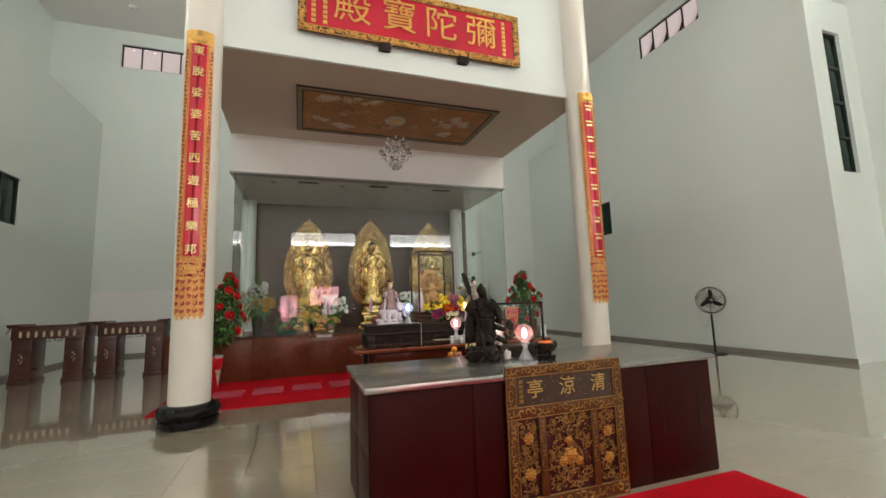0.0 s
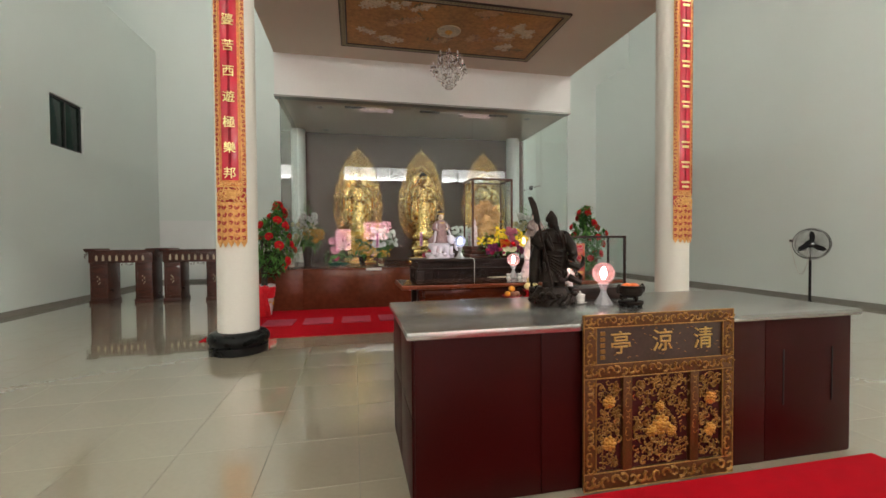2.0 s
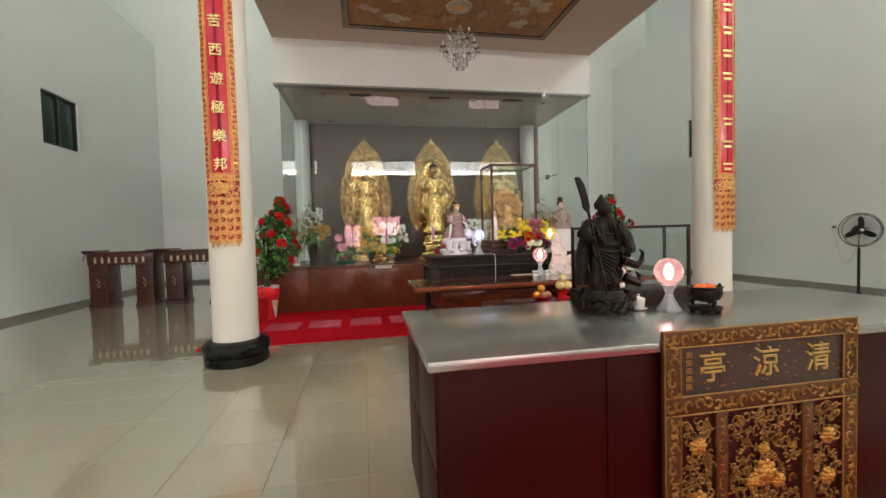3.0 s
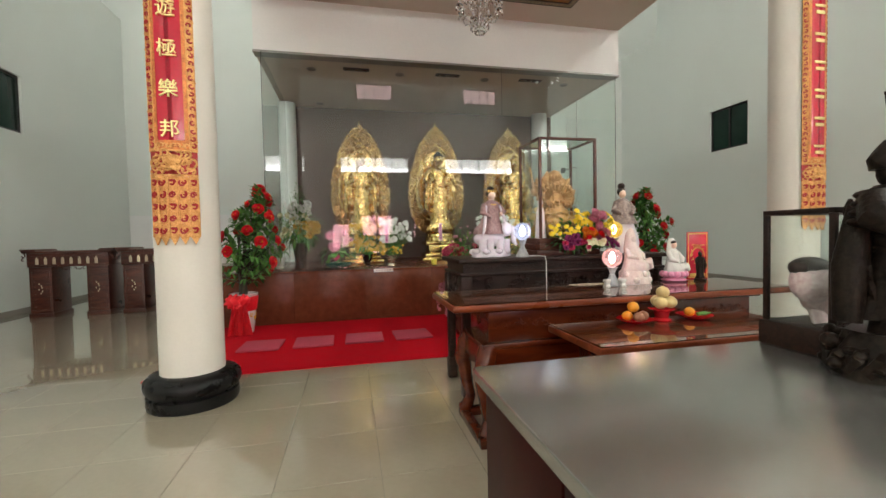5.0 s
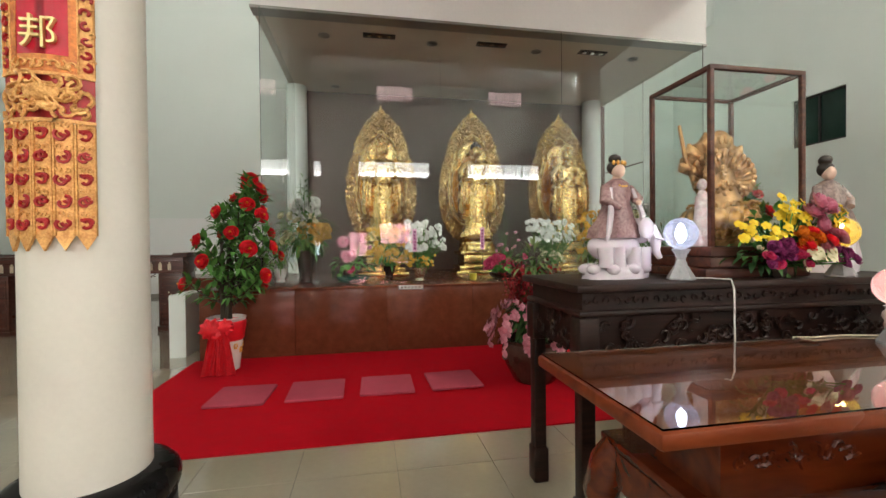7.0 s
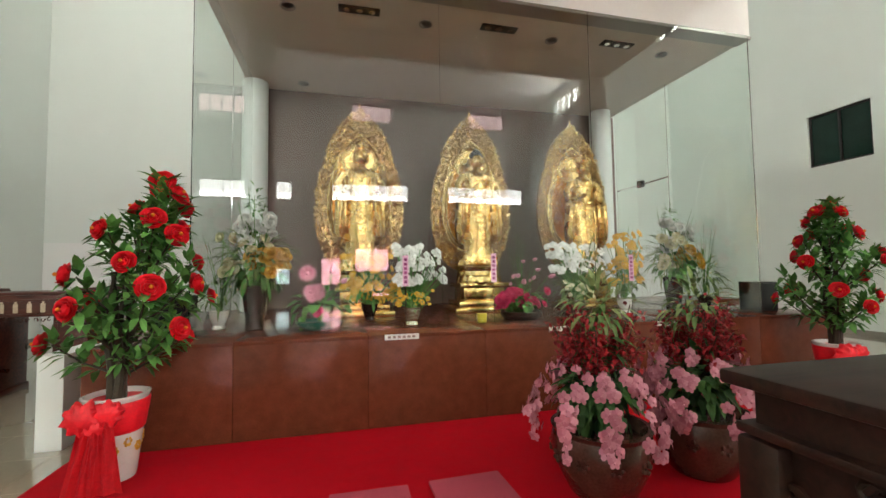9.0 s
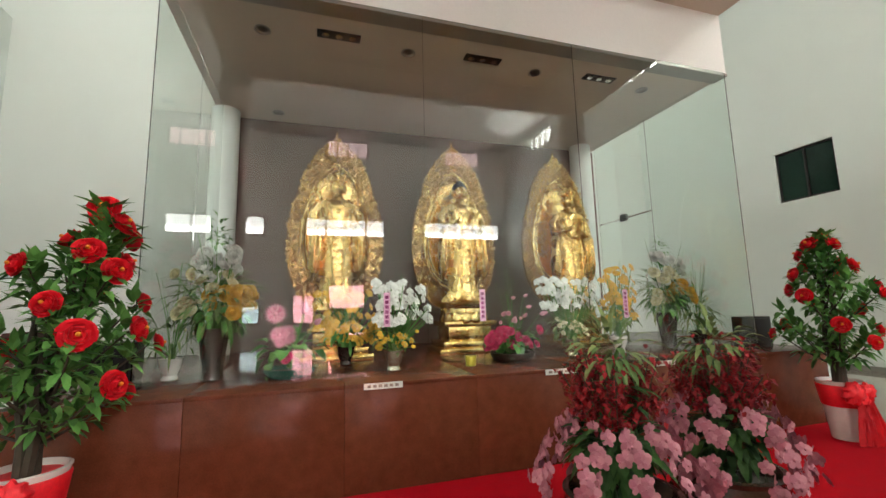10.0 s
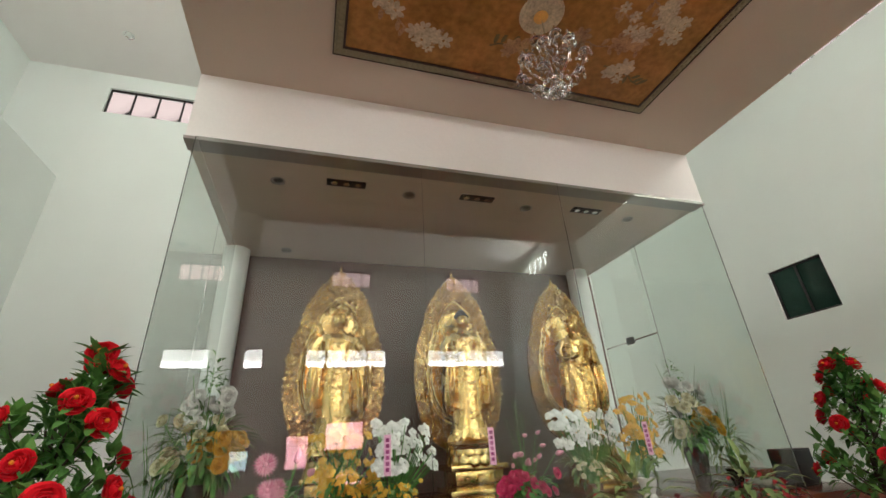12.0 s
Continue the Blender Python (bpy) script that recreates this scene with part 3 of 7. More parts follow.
def altar_table(x0, x1, y0, y1, top, label, mt, seed, over):
    """A Chinese altar table: glass-covered top, carved waist, bowed legs on a low stretcher."""
    t = thing("altar_table", label, "table", (0, 0, 0))
    part("tabletop", bx(B(), x0, x1, y0, y1, top - 0.05, top - 0.006, 0.012), M_ROSELIT, t)
    g = part("glass_cover", bx(B(), x0 + 0.012, x1 - 0.012, y0 + 0.012, y1 - 0.012, top - 0.005, top), M_TOPGLASS, t, "sheet of clear glass on the top", 0)
    g.visible_shadow = False
    x0, x1, y0, y1 = x0 + over, x1 - over, y0 + over * 0.3, y1 - over * 0.3
    i = 0.1
    zb = top - 0.05
    zw = zb - 0.23
    part("waist", bx(B(), x0 + i + 0.03, x1 - i - 0.03, y0 + 0.085, y1 - 0.085, zw, zb, 0.004), mt, t)
    part("waist_moulding", bx(B(), x0 + i - 0.025, x1 - i + 0.025, y0 + 0.03, y1 - 0.03, zw - 0.035, zw, 0.01), mt, t)
    part("waist_moulding", bx(B(), x0 + i - 0.02, x1 - i + 0.02, y0 + 0.035, y1 - 0.035, zb - 0.025, zb - 0.001, 0.008), mt, t)
    n = max(2, round((x1 - x0 - 2 * i) / 0.6))
    r = random.Random(seed)
    for k in range(n):
        c = x0 + i + (x1 - x0 - 2 * i) * (k + 0.5) / n
        bm = B()
        for q in range(15):
            scroll(bm, c + (q - 7) * 0.027, (zw + zb) / 2 + 0.02 * math.sin(q * 2.2) * (1 - abs(q - 7) / 9), y0 + 0.083, 0.024, q * 1.3, 0.0075, 1 if q % 2 else -1, 7)
        part("carved_relief", bm, mt, t)
    bm = B()
    for q in range(4):
        scroll(bm, 0, 0, 0, 0.03, q * 1.6, 0.008, 1, 7)
    part("carved_relief", bm, mt, t, at=pose(x0 + i + 0.028, (y0 + y1) / 2, (zw + zb) / 2, 0, 0, 90))
    # apron with a cut lower edge
    za = zw - 0.035
    pts = [(x0 + 0.09, za), (x0 + 0.09, za - 0.17)]
    m = 26
    for k in range(m + 1):
        s = k / m
        pts.append((x0 + 0.15 + (x1 - x0 - 0.3) * s, za - 0.12 - 0.045 * abs(math.sin(s * 9)) + 0.02 * math.sin(s * 40)))
    pts += [(x1 - 0.09, za - 0.17), (x1 - 0.09, za)]
    bm = B()
    for e, f in ((x0 + 0.3, 1), (x1 - 0.3, -1), (x0 + 0.52, -1), (x1 - 0.52, 1)):
        scroll(bm, e, za - 0.17, y0 + 0.042, 0.034, 1.2 * f, 0.011, f, 9)
        scroll(bm, e + 0.07 * f, za - 0.185, y0 + 0.042, 0.022, 2.0, 0.009, -f, 8)
    part("curl_relief", bm, mt, t, "carved curls under the apron")
    part("apron", slab(B(), pts[::-1], y0 + 0.03, y0 + 0.055), mt, t)
    part("apron", slab(B(), pts[::-1], y1 - 0.055, y1 - 0.03), mt, t)
    for xa in (x0 + 0.075, x1 - 0.1):
        bm = B()
        slab(bm, [(y0 + 0.05, za), (y0 + 0.05, za - 0.17), (y0 + 0.16, za - 0.12), ((y0 + y1) / 2, za - 0.15), (y1 - 0.16, za - 0.12), (y1 - 0.05, za - 0.17), (y1 - 0.05, za)], -xa - 0.025, -xa)
        for v in bm.verts:
            v.co = (-v.co.y, v.co.x, v.co.z)
        part("apron", bm, mt, t)
    zl = 0.06
    for sx, sy, px, py in ((1, 1, x0 + 0.13, y0 + 0.09), (-1, 1, x1 - 0.13, y0 + 0.09), (1, -1, x0 + 0.13, y1 - 0.09), (-1, -1, x1 - 0.13, y1 - 0.09)):
        bm = cabriole(za - zl, 0.05)
        for v in bm.verts:
            v.co.x *= sx
            v.co.y *= sy
        part("leg", bm, mt, t, at=pose(px, py, zl))
    for q in ((x0 + 0.04, x1 - 0.04, y0 + 0.01, y0 + 0.08), (x0 + 0.04, x1 - 0.04, y1 - 0.08, y1 - 0.01), (x0 + 0.04, x0 + 0.11, y0 + 0.08, y1 - 0.08), (x1 - 0.11, x1 - 0.04, y0 + 0.08, y1 - 0.08)):
        part("stretcher", bx(B(), *q, 0.0, zl, 0.008), mt, t)
    return t


altar_table(0.72, 3.38, 6.16, 6.84, 0.96, "polished rosewood altar table with carved waist and glass top", M_ROSESHADE, 1, 0.14)
altar_table(1.36, 2.90, 5.58, 6.18, 0.80, "lower polished rosewood offering table with a glass top", M_ROSESHADE, 2, 0.04)


def dark_table(x0, x1, y0, y1, top):
    t = thing("carved_altar_table", "tall dark wooden altar table with an openwork carved frieze", "table")
    part("tabletop", bx(B(), x0, x1, y0, y1, top - 0.035, top, 0.008), M_DARKWOOD, t)
    part("waist", bx(B(), x0 + 0.05, x1 - 0.05, y0 + 0.05, y1 - 0.05, top - 0.12, top - 0.035), M_DARKWOOD, t)
    bm = B()
    n = int((x1 - x0 - 0.1) / 0.05)
    for k in range(n):
        scroll(bm, x0 + 0.07 + k * 0.05, top - 0.078, y0 + 0.046, 0.02, k * 1.7, 0.006, 1 if k % 2 else -1, 6)
    part("small_relief", bm, M_DARKWOOD, t)
    part("moulding", bx(B(), x0 + 0.02, x1 - 0.02, y0 + 0.02, y1 - 0.02, top - 0.145, top - 0.12, 0.008), M_DARKWOOD, t)
    part("frieze_board", bx(B(), x0 + 0.06, x1 - 0.06, y0 + 0.07, y0 + 0.08, top - 0.33, top - 0.145), M_DARKWOOD, t)
    r = random.Random(8)
    bm = B()
    for k in range(int((x1 - x0) / 0.02)):
        scroll(bm, r.uniform(x0 + 0.08, x1 - 0.08), top - r.uniform(0.17, 0.32), y0 + 0.055, r.uniform(0.022, 0.045), r.uniform(0, 6), 0.009, r.choice((1, -1)), 8)
    part("frieze", bm, M_DARKWOOD, t, "openwork scroll frieze")
    bm = B()
    for k in range(22):
        scroll(bm, r.uniform(y0 + 0.08, y1 - 0.08), top - r.uniform(0.17, 0.32), 0, r.uniform(0.022, 0.045), r.uniform(0, 6), 0.009, r.choice((1, -1)), 8)
    for v in bm.verts:
        v.co = (x0 + 0.05 + v.co.y, v.co.x, v.co.z)
    part("frieze", bm, M_DARKWOOD, t, "openwork scroll frieze")
    part("frieze_board", bx(B(), x0 + 0.06, x0 + 0.07, y0 + 0.08, y1 - 0.06, top - 0.33, top - 0.145), M_DARKWOOD, t)
    for px in (x0 + 0.07, x1 - 0.07):
        for py in (y0 + 0.07, y1 - 0.07):
            bm = bx(B(), px - 0.035, px + 0.035, py - 0.035, py + 0.035, 0.0, top - 0.145, 0.008)
            bx(bm, px - 0.045, px + 0.045, py - 0.045, py + 0.045, 0.0, 0.2, 0.012)
            bx(bm, px - 0.05, px + 0.05, py - 0.05, py + 0.05, top - 0.36, top - 0.15, 0.012)
            part("leg", bm, M_DARKWOOD, t)
    return t


dark_table(0.99, 3.05, 7.03, 7.70, 1.19)


def pedestal_desk(x, y, label):
    """A long scroll-ended altar desk on two pedestals with inlaid figures."""
    d = thing("altar_desk", label, "desk", (x, y, 0), "desks by the wall")
    w, dep, h = 1.45, 0.6, 1.27
    part("top", bx(B(), 0, w, 0, dep, h - 0.06, h - 0.02, 0.006), M_DESKWOOD, d)
    for s in (0, 1):
        bm = slab(B(), [(0, h - 0.04), (-0.03, h), (-0.03, h + 0.02), (0.2, h + 0.015), (0.22, h - 0.02), (0.1, h - 0.06)], 0.0, dep)
        scroll(bm, 0.0, h - 0.1, 0.03, 0.045, 1.2, 0.012, -1, 9)
        scroll(bm, 0.0, h - 0.18, 0.03, 0.035, 1.2, 0.01, 1, 9)
        if s:
            for v in bm.verts:
                v.co.x = w - v.co.x
        part("scroll_end", bm, M_DESKWOOD, d)
    for q in ((h - 0.135, h - 0.11), (h - 0.31, h - 0.285)):
        part("moulding", bx(B(), 0.12, w - 0.12, 0.006, 0.022, q[0], q[1], 0.004), M_DESKWOOD, d)
    part("frieze", bx(B(), 0.06, w - 0.06, 0.02, dep - 0.02, h - 0.32, h - 0.06, 0.006), M_DESKWOOD, d)
    bm = B()
    for k in range(8):
        bx(bm, 0.2 + k * 0.137, 0.25 + k * 0.137, 0.012, 0.02, h - 0.27, h - 0.16, 0.006)
        ball(bm, (0.225 + k * 0.137, 0.016, h - 0.145), 0.016, 0.006, 0.016, 6, 4)
    part("inlay", bm, M_PEARL, d, "row of pale inlaid figures")
    for a in (0.08, w - 0.44):
        for q in ((a + 0.03, a + 0.33, 0.86, 0.885), (a + 0.03, a + 0.33, 0.12, 0.145), (a + 0.03, a + 0.05, 0.145, 0.86), (a + 0.31, a + 0.33, 0.145, 0.86)):
            part("moulding", bx(B(), q[0], q[1], 0.018, 0.032, q[2], q[3], 0.004), M_DESKWOOD, d)
        bm = B()
        for k in range(10):
            scroll(bm, a + 0.08 + 0.2 * (k % 2), 0.22 + 0.06 * k, 0.028, 0.028, k * 1.4, 0.007, 1 if k % 2 else -1, 7)
        part("carved_relief", bm, M_DESKWOOD, d)
        p = part("pedestal", bx(B(), a, a + 0.36, 0.03, dep - 0.03, 0.0, h - 0.32, 0.006), M_DESKWOOD, d)
        part("plinth", bx(B(), a - 0.02, a + 0.38, 0.015, dep - 0.015, 0.0, 0.08, 0.006), M_DESKWOOD, p)
        bm = B()
        for k in range(6):
            ball(bm, (a + 0.18 + 0.03 * math.sin(k * 2.3), 0.028, 0.46 + k * 0.035), 0.012, 0.005, 0.018, 6, 4)
        part("inlay", bm, M_PEARL, p, "pale inlaid flower spray")
    bm = B()
    for k in range(9):
        scroll(bm, 0.44 + k * 0.072, h - 0.36, 0.08, 0.03, k * 1.1, 0.008, 1 if k % 2 else -1, 7)
    part("openwork", bm, M_DESKWOOD, d)
    return d


pedestal_desk(-5.86, 12.88, "carved dark red wooden altar desk with pale inlay")
pedestal_desk(-4.32, 12.88, "carved dark red wooden altar desk with pale inlay")


# ---------------------------------------------------------------- gilded figures behind the glass
HALO = ((0.0, 0.30), (0.03, 0.56), (0.09, 0.76), (0.18, 0.91), (0.28, 0.985), (0.38, 1.0), (0.48, 0.98), (0.57, 0.92), (0.65, 0.83), (0.70, 0.755), (0.74, 0.735), (0.80, 0.66), (0.86, 0.54), (0.91, 0.40), (0.95, 0.25), (0.98, 0.10), (1.0, 0.015))


def halo_width(s):
    """Half the width of the halo, as a share of its widest, at the share s of its height."""
    for (a, p), (b, q) in zip(HALO, HALO[1:]):
        if s <= b:
            return p + (q - p) * (s - a) / (b - a)
    return 0.01


def mandorla(x, y, z, w, h, seed):
    """A pointed halo: back panel, beaded rims, a pierced leaf border and a head disc."""
    t = thing("mandorla", "tall gilded pointed halo carved with flames and flowers", "halo", (x, y, z), "gilded halos")
    n = 44

    def outline(k, wave=0.0):
        """The outline drawn in to the share k, with a scalloped edge."""
        half = []
        for i in range(n + 1):
            q = i / n
            e = 1 + wave * math.sin(i * 2.9)
            half.append((w / 2 * halo_width(q) * k * e, h * 0.45 + (q - 0.45) * h * k))
        return half + [(-a, b) for a, b in half[::-1]]
    part("back_panel", slab(B(), outline(0.985, 0.006), 0.0, 0.04), M_GOLDBACK, t, "gilt back panel with the shade of the gaps in its colour")
    part("inner_panel", slab(B(), outline(0.60), -0.012, 0.0), M_ORANGEGILT, t, "smooth orange gilt inner panel")
    for k, rad in ((0.70, 0.016), (0.61, 0.011)):
        o = outline(k)
        part("rim", tube(B(), [(a, -0.022, b) for a, b in o + o[:1]], rad, 6), M_GILTFIG, t)
    r = random.Random(seed)
    bm = B()
    o = outline(0.655)
    for (a, b), (c, d) in zip(o, o[1:]):
        for q in (0.25, 0.75):
            ball(bm, (a + (c - a) * q, -0.022, b + (d - b) * q), 0.013, 0.012, 0.013, 6, 4)
    part("small_relief", bm, M_GOLD, t, "row of gilt beads")

    def curls(k0, k1, count, lo, hi, depth):
        bm = B()
        rows = int(math.sqrt(count))
        for i in range(count):
            q = (i % rows + r.random()) / rows
            k = r.uniform(k0, k1)
            a, b = w / 2 * halo_width(q) * k, h * 0.45 + (q - 0.45) * h * k
            if r.random() < 0.5:
                a = -a
            e = r.uniform(lo, hi)
            scroll(bm, a, b, -0.004 - depth * r.random(), e, r.uniform(0, 6), e * 0.27, r.choice((1, -1)), 6)
        return bm
    part("flame_border", curls(0.72, 0.985, 1500, 0.013, 0.023, 0.04), M_GOLD, t, "pierced border of curling gilt leaves")
    # the crest above the head is carved all over
    bm = B()
    for i in range(700):
        q = 0.66 + 0.33 * r.random() ** 1.3
        a = w / 2 * halo_width(q) * r.uniform(-0.96, 0.96)
        if (a / 0.27) ** 2 + ((q - 0.675) * h / 0.27) ** 2 < 1:
            continue
        e = r.uniform(0.013, 0.023)
        scroll(bm, a, q * h, -0.014 - 0.045 * r.random(), e, r.uniform(0, 6), e * 0.3, r.choice((1, -1)), 6)
    part("flower_relief", bm, M_GOLD, t)
    bm = B()
    for i in range(380):
        q, k = r.uniform(0.3, 0.68), r.uniform(0.34, 0.58)
        a = w / 2 * halo_width(q) * k * r.choice((1, -1))
        e = r.uniform(0.016, 0.03)
        scroll(bm, a, h * 0.45 + (q - 0.45) * h * 0.9, -0.016 - 0.02 * r.random(), e, r.uniform(0, 6), e * 0.28, r.choice((1, -1)), 6)
    part("flower_relief", bm, M_GOLD, t)
    bm = lathe(B(), [(0.235, 0.0), (0.255, 0.012), (0.255, 0.03), (0.235, 0.04), (0.215, 0.03), (0.205, 0.02), (0.01, 0.02)], 36)
    for i in range(40):
        a = 2 * math.pi * i / 40
        ball(bm, (0.225 * math.cos(a), 0.225 * math.sin(a), 0.04), 0.012, 0.012, 0.01, 6, 4)
    part("head_disc", bm, M_GILTFIG, t, "round polished gilt disc behind the head", at=pose(0, -0.02, h * 0.675, 90, 0, 0))
    part("finial", lathe(B(), [(0.02, 0.0), (0.026, 0.03), (0.012, 0.055), (0.018, 0.075), (0.002, 0.13)], 10), M_GOLD, t, at=pose(0, 0.01, h * 0.985))
    return t


M_ORANGEGILT = mat("orange_gilding", (0.72, 0.27, 0.03), 0.34, 0.85, var=0.15, scale=4, fine=30, bump=0.15)


def gilt_buddha(crown, seed):
    """A robed standing figure 1.72 m high, facing -y: (gilt, hair) meshes."""
    bm, hair = B(), B()
    r = random.Random(seed)

    def pleat(a, k):
        return 1 + (0.10 * math.sin(17 * a + 2 * math.sin(9 * k)) + 0.04 * math.sin(31 * a)) * max(0.0, 1 - 1.1 * k)
    # underskirt, flaring at the hem
    loft(bm, [(0, 0, z, rx, ry) for z, rx, ry in ((0.0, 0.27, 0.2), (0.03, 0.275, 0.205), (0.12, 0.225, 0.18), (0.3, 0.2, 0.165), (0.5, 0.195, 0.16), (0.75, 0.2, 0.16), (0.95, 0.2, 0.15))], 72, fold=pleat)
    # overskirt with a swung hem
    loft(bm, [(0, -0.012, z, rx, ry) for z, rx, ry in ((0.36, 0.235, 0.19), (0.40, 0.228, 0.185), (0.6, 0.212, 0.172), (0.85, 0.205, 0.16), (0.98, 0.19, 0.145))], 60, fold=lambda a, k: 1 + 0.05 * math.sin(11 * a + 7 * k) * (1 - 0.7 * k))
    # chest, shoulders and neck
    loft(bm, [(0, 0, z, rx, ry) for z, rx, ry in ((0.93, 0.185, 0.14), (1.05, 0.18, 0.135), (1.18, 0.205, 0.14), (1.27, 0.235, 0.14), (1.325, 0.21, 0.125), (1.36, 0.12, 0.09), (1.39, 0.07, 0.068), (1.45, 0.06, 0.06))], 36)
    # face, ears and features
    ball(bm, (0, -0.012, 1.53), 0.088, 0.094, 0.115, 20, 14)
    tube(bm, [(0, -0.1, 1.56), (0, -0.116, 1.525), (0, -0.112, 1.512)], [0.008, 0.013, 0.015], 7)
    for q in (-1, 1):
        tube(bm, [(q * 0.062, -0.078, 1.562), (q * 0.036, -0.101, 1.572), (q * 0.014, -0.1, 1.562)], 0.005, 5)
        ball(bm, (q * 0.036, -0.094, 1.548), 0.019, 0.008, 0.007, 8, 5)
        tube(bm, [(q * 0.09, 0.0, 1.57), (q * 0.098, -0.004, 1.52), (q * 0.09, -0.008, 1.455)], [0.014, 0.013, 0.017], 7)
    tube(bm, [(-0.026, -0.096, 1.488), (0, -0.107, 1.484), (0.026, -0.096, 1.488)], [0.004, 0.009, 0.004], 6)
    if crown:
        ball(bm, (0, 0.01, 1.62), 0.094, 0.094, 0.07, 16, 9)
        lathe(bm, [(0.092, 1.59), (0.106, 1.6), (0.098, 1.63), (0.1, 1.635)], 24)
        for k in range(9):
            a = math.radians(-190 + 25 * k)
            e = 0.13 if k == 4 else 0.085
            slab_pts = [(0.100 * math.cos(a), 0.100 * math.sin(a), 1.61), (0.112 * math.cos(a), 0.112 * math.sin(a), 1.61 + e * 0.55), (0.104 * math.cos(a), 0.104 * math.sin(a), 1.61 + e)]
            tube(bm, slab_pts, [0.018, 0.026, 0.004], 7)
        ball(bm, (0, 0.01, 1.70), 0.045, 0.045, 0.05, 12, 8)
    else:
        ball(hair, (0, 0.014, 1.60), 0.098, 0.098, 0.078, 16, 10)
        ball(hair, (0, 0.012, 1.675), 0.05, 0.05, 0.04, 12, 8)
        for k in range(90):
            a, e = r.uniform(0, 6.28), r.uniform(0.1, 1.4)
            if math.sin(a) < -0.75 and e < 0.4:
                continue
            ball(hair, (0.097 * math.cos(a) * math.cos(e), 0.014 + 0.097 * math.sin(a) * math.cos(e), 1.60 + 0.077 * math.sin(e)), 0.013, 0.013, 0.012, 5, 4)
    # upper arms, forearms and palms
    for q, hz, hy in ((-1, 1.06, -0.27), (1, 0.98, -0.25)):
        tube(bm, [(q * 0.2, 0, 1.29), (q * 0.27, -0.01, 1.16), (q * 0.285, -0.05, 1.02), (q * 0.22, -0.17, hz - 0.03), (q * 0.13, hy, hz)], [0.07, 0.068, 0.062, 0.05, 0.034], 12)
        ball(bm, (q * 0.1, hy - 0.02, hz + 0.02), 0.034, 0.02, 0.046, 10, 7)
        for f in range(4):
            tube(bm, [(q * (0.08 + 0.014 * f), hy - 0.03, hz + 0.04), (q * (0.078 + 0.014 * f), hy - 0.035, hz + 0.09)], [0.008, 0.006], 5)
        # wide hanging sleeve with soft folds
        loft(bm, [(q * cx, cy, z, rx, ry) for z, cx, cy, rx, ry in ((1.03, 0.24, -0.06, 0.05, 0.08), (0.92, 0.25, -0.075, 0.075, 0.11), (0.75, 0.262, -0.07, 0.08, 0.115), (0.55, 0.275, -0.06, 0.075, 0.11), (0.40, 0.285, -0.05, 0.055, 0.09), (0.31, 0.295, -0.045, 0.02, 0.04))], 40, fold=lambda a, k: 1 + 0.12 * math.sin(7 * a + 3 * k + q) + 0.05 * math.sin(13 * a - 4 * k))
        # ribbon over the shoulder
        tube(bm, [(q * 0.13, -0.06, 1.36), (q * 0.15, -0.13, 1.22), (q * 0.12, -0.155, 1.08), (q * 0.075, -0.165, 0.98)], [0.022, 0.026, 0.024, 0.02], 8)
        tube(bm, [(q * 0.17, -0.05, 1.345), (q * 0.205, -0.115, 1.2), (q * 0.185, -0.14, 1.05)], [0.016, 0.02, 0.018], 7)
        # long sash ends
        tube(bm, [(q * 0.05, -0.17, 0.98), (q * 0.075, -0.205, 0.7), (q * 0.06, -0.205, 0.42), (q * 0.085, -0.215, 0.16)], [0.012, 0.014, 0.012, 0.006], 7)
    # looped folds and pearl chains down the front
    for k in range(9):
        zz, e = 0.93 - 0.085 * k, 0.125 - 0.004 * k
        tube(bm, [(-e, -0.13, zz + 0.09), (-e * 0.6, -0.178, zz + 0.025), (0, -0.196, zz), (e * 0.6, -0.178, zz + 0.025), (e, -0.13, zz + 0.09)], 0.0125, 6)
    for k in range(15):
        a = math.pi * k / 14
        ball(bm, (0.11 * math.cos(a), -0.115 - 0.03 * math.sin(a), 1.3 - 0.09 * math.sin(a)), 0.013, 0.012, 0.013, 6, 5)
        ball(bm, (0.15 * math.cos(a), -0.15 - 0.06 * math.sin(a), 0.92 - 0.24 * math.sin(a)), 0.013, 0.012, 0.013, 6, 5)
    ball(bm, (0, -0.155, 1.19), 0.03, 0.014, 0.035, 8, 6)
    ball(bm, (0, -0.2, 0.955), 0.05, 0.02, 0.035, 10, 6)
    for q in (-1, 1):
        ball(bm, (q * 0.09, -0.2, 0.02), 0.05, 0.09, 0.028, 10, 6)
    return bm, hair


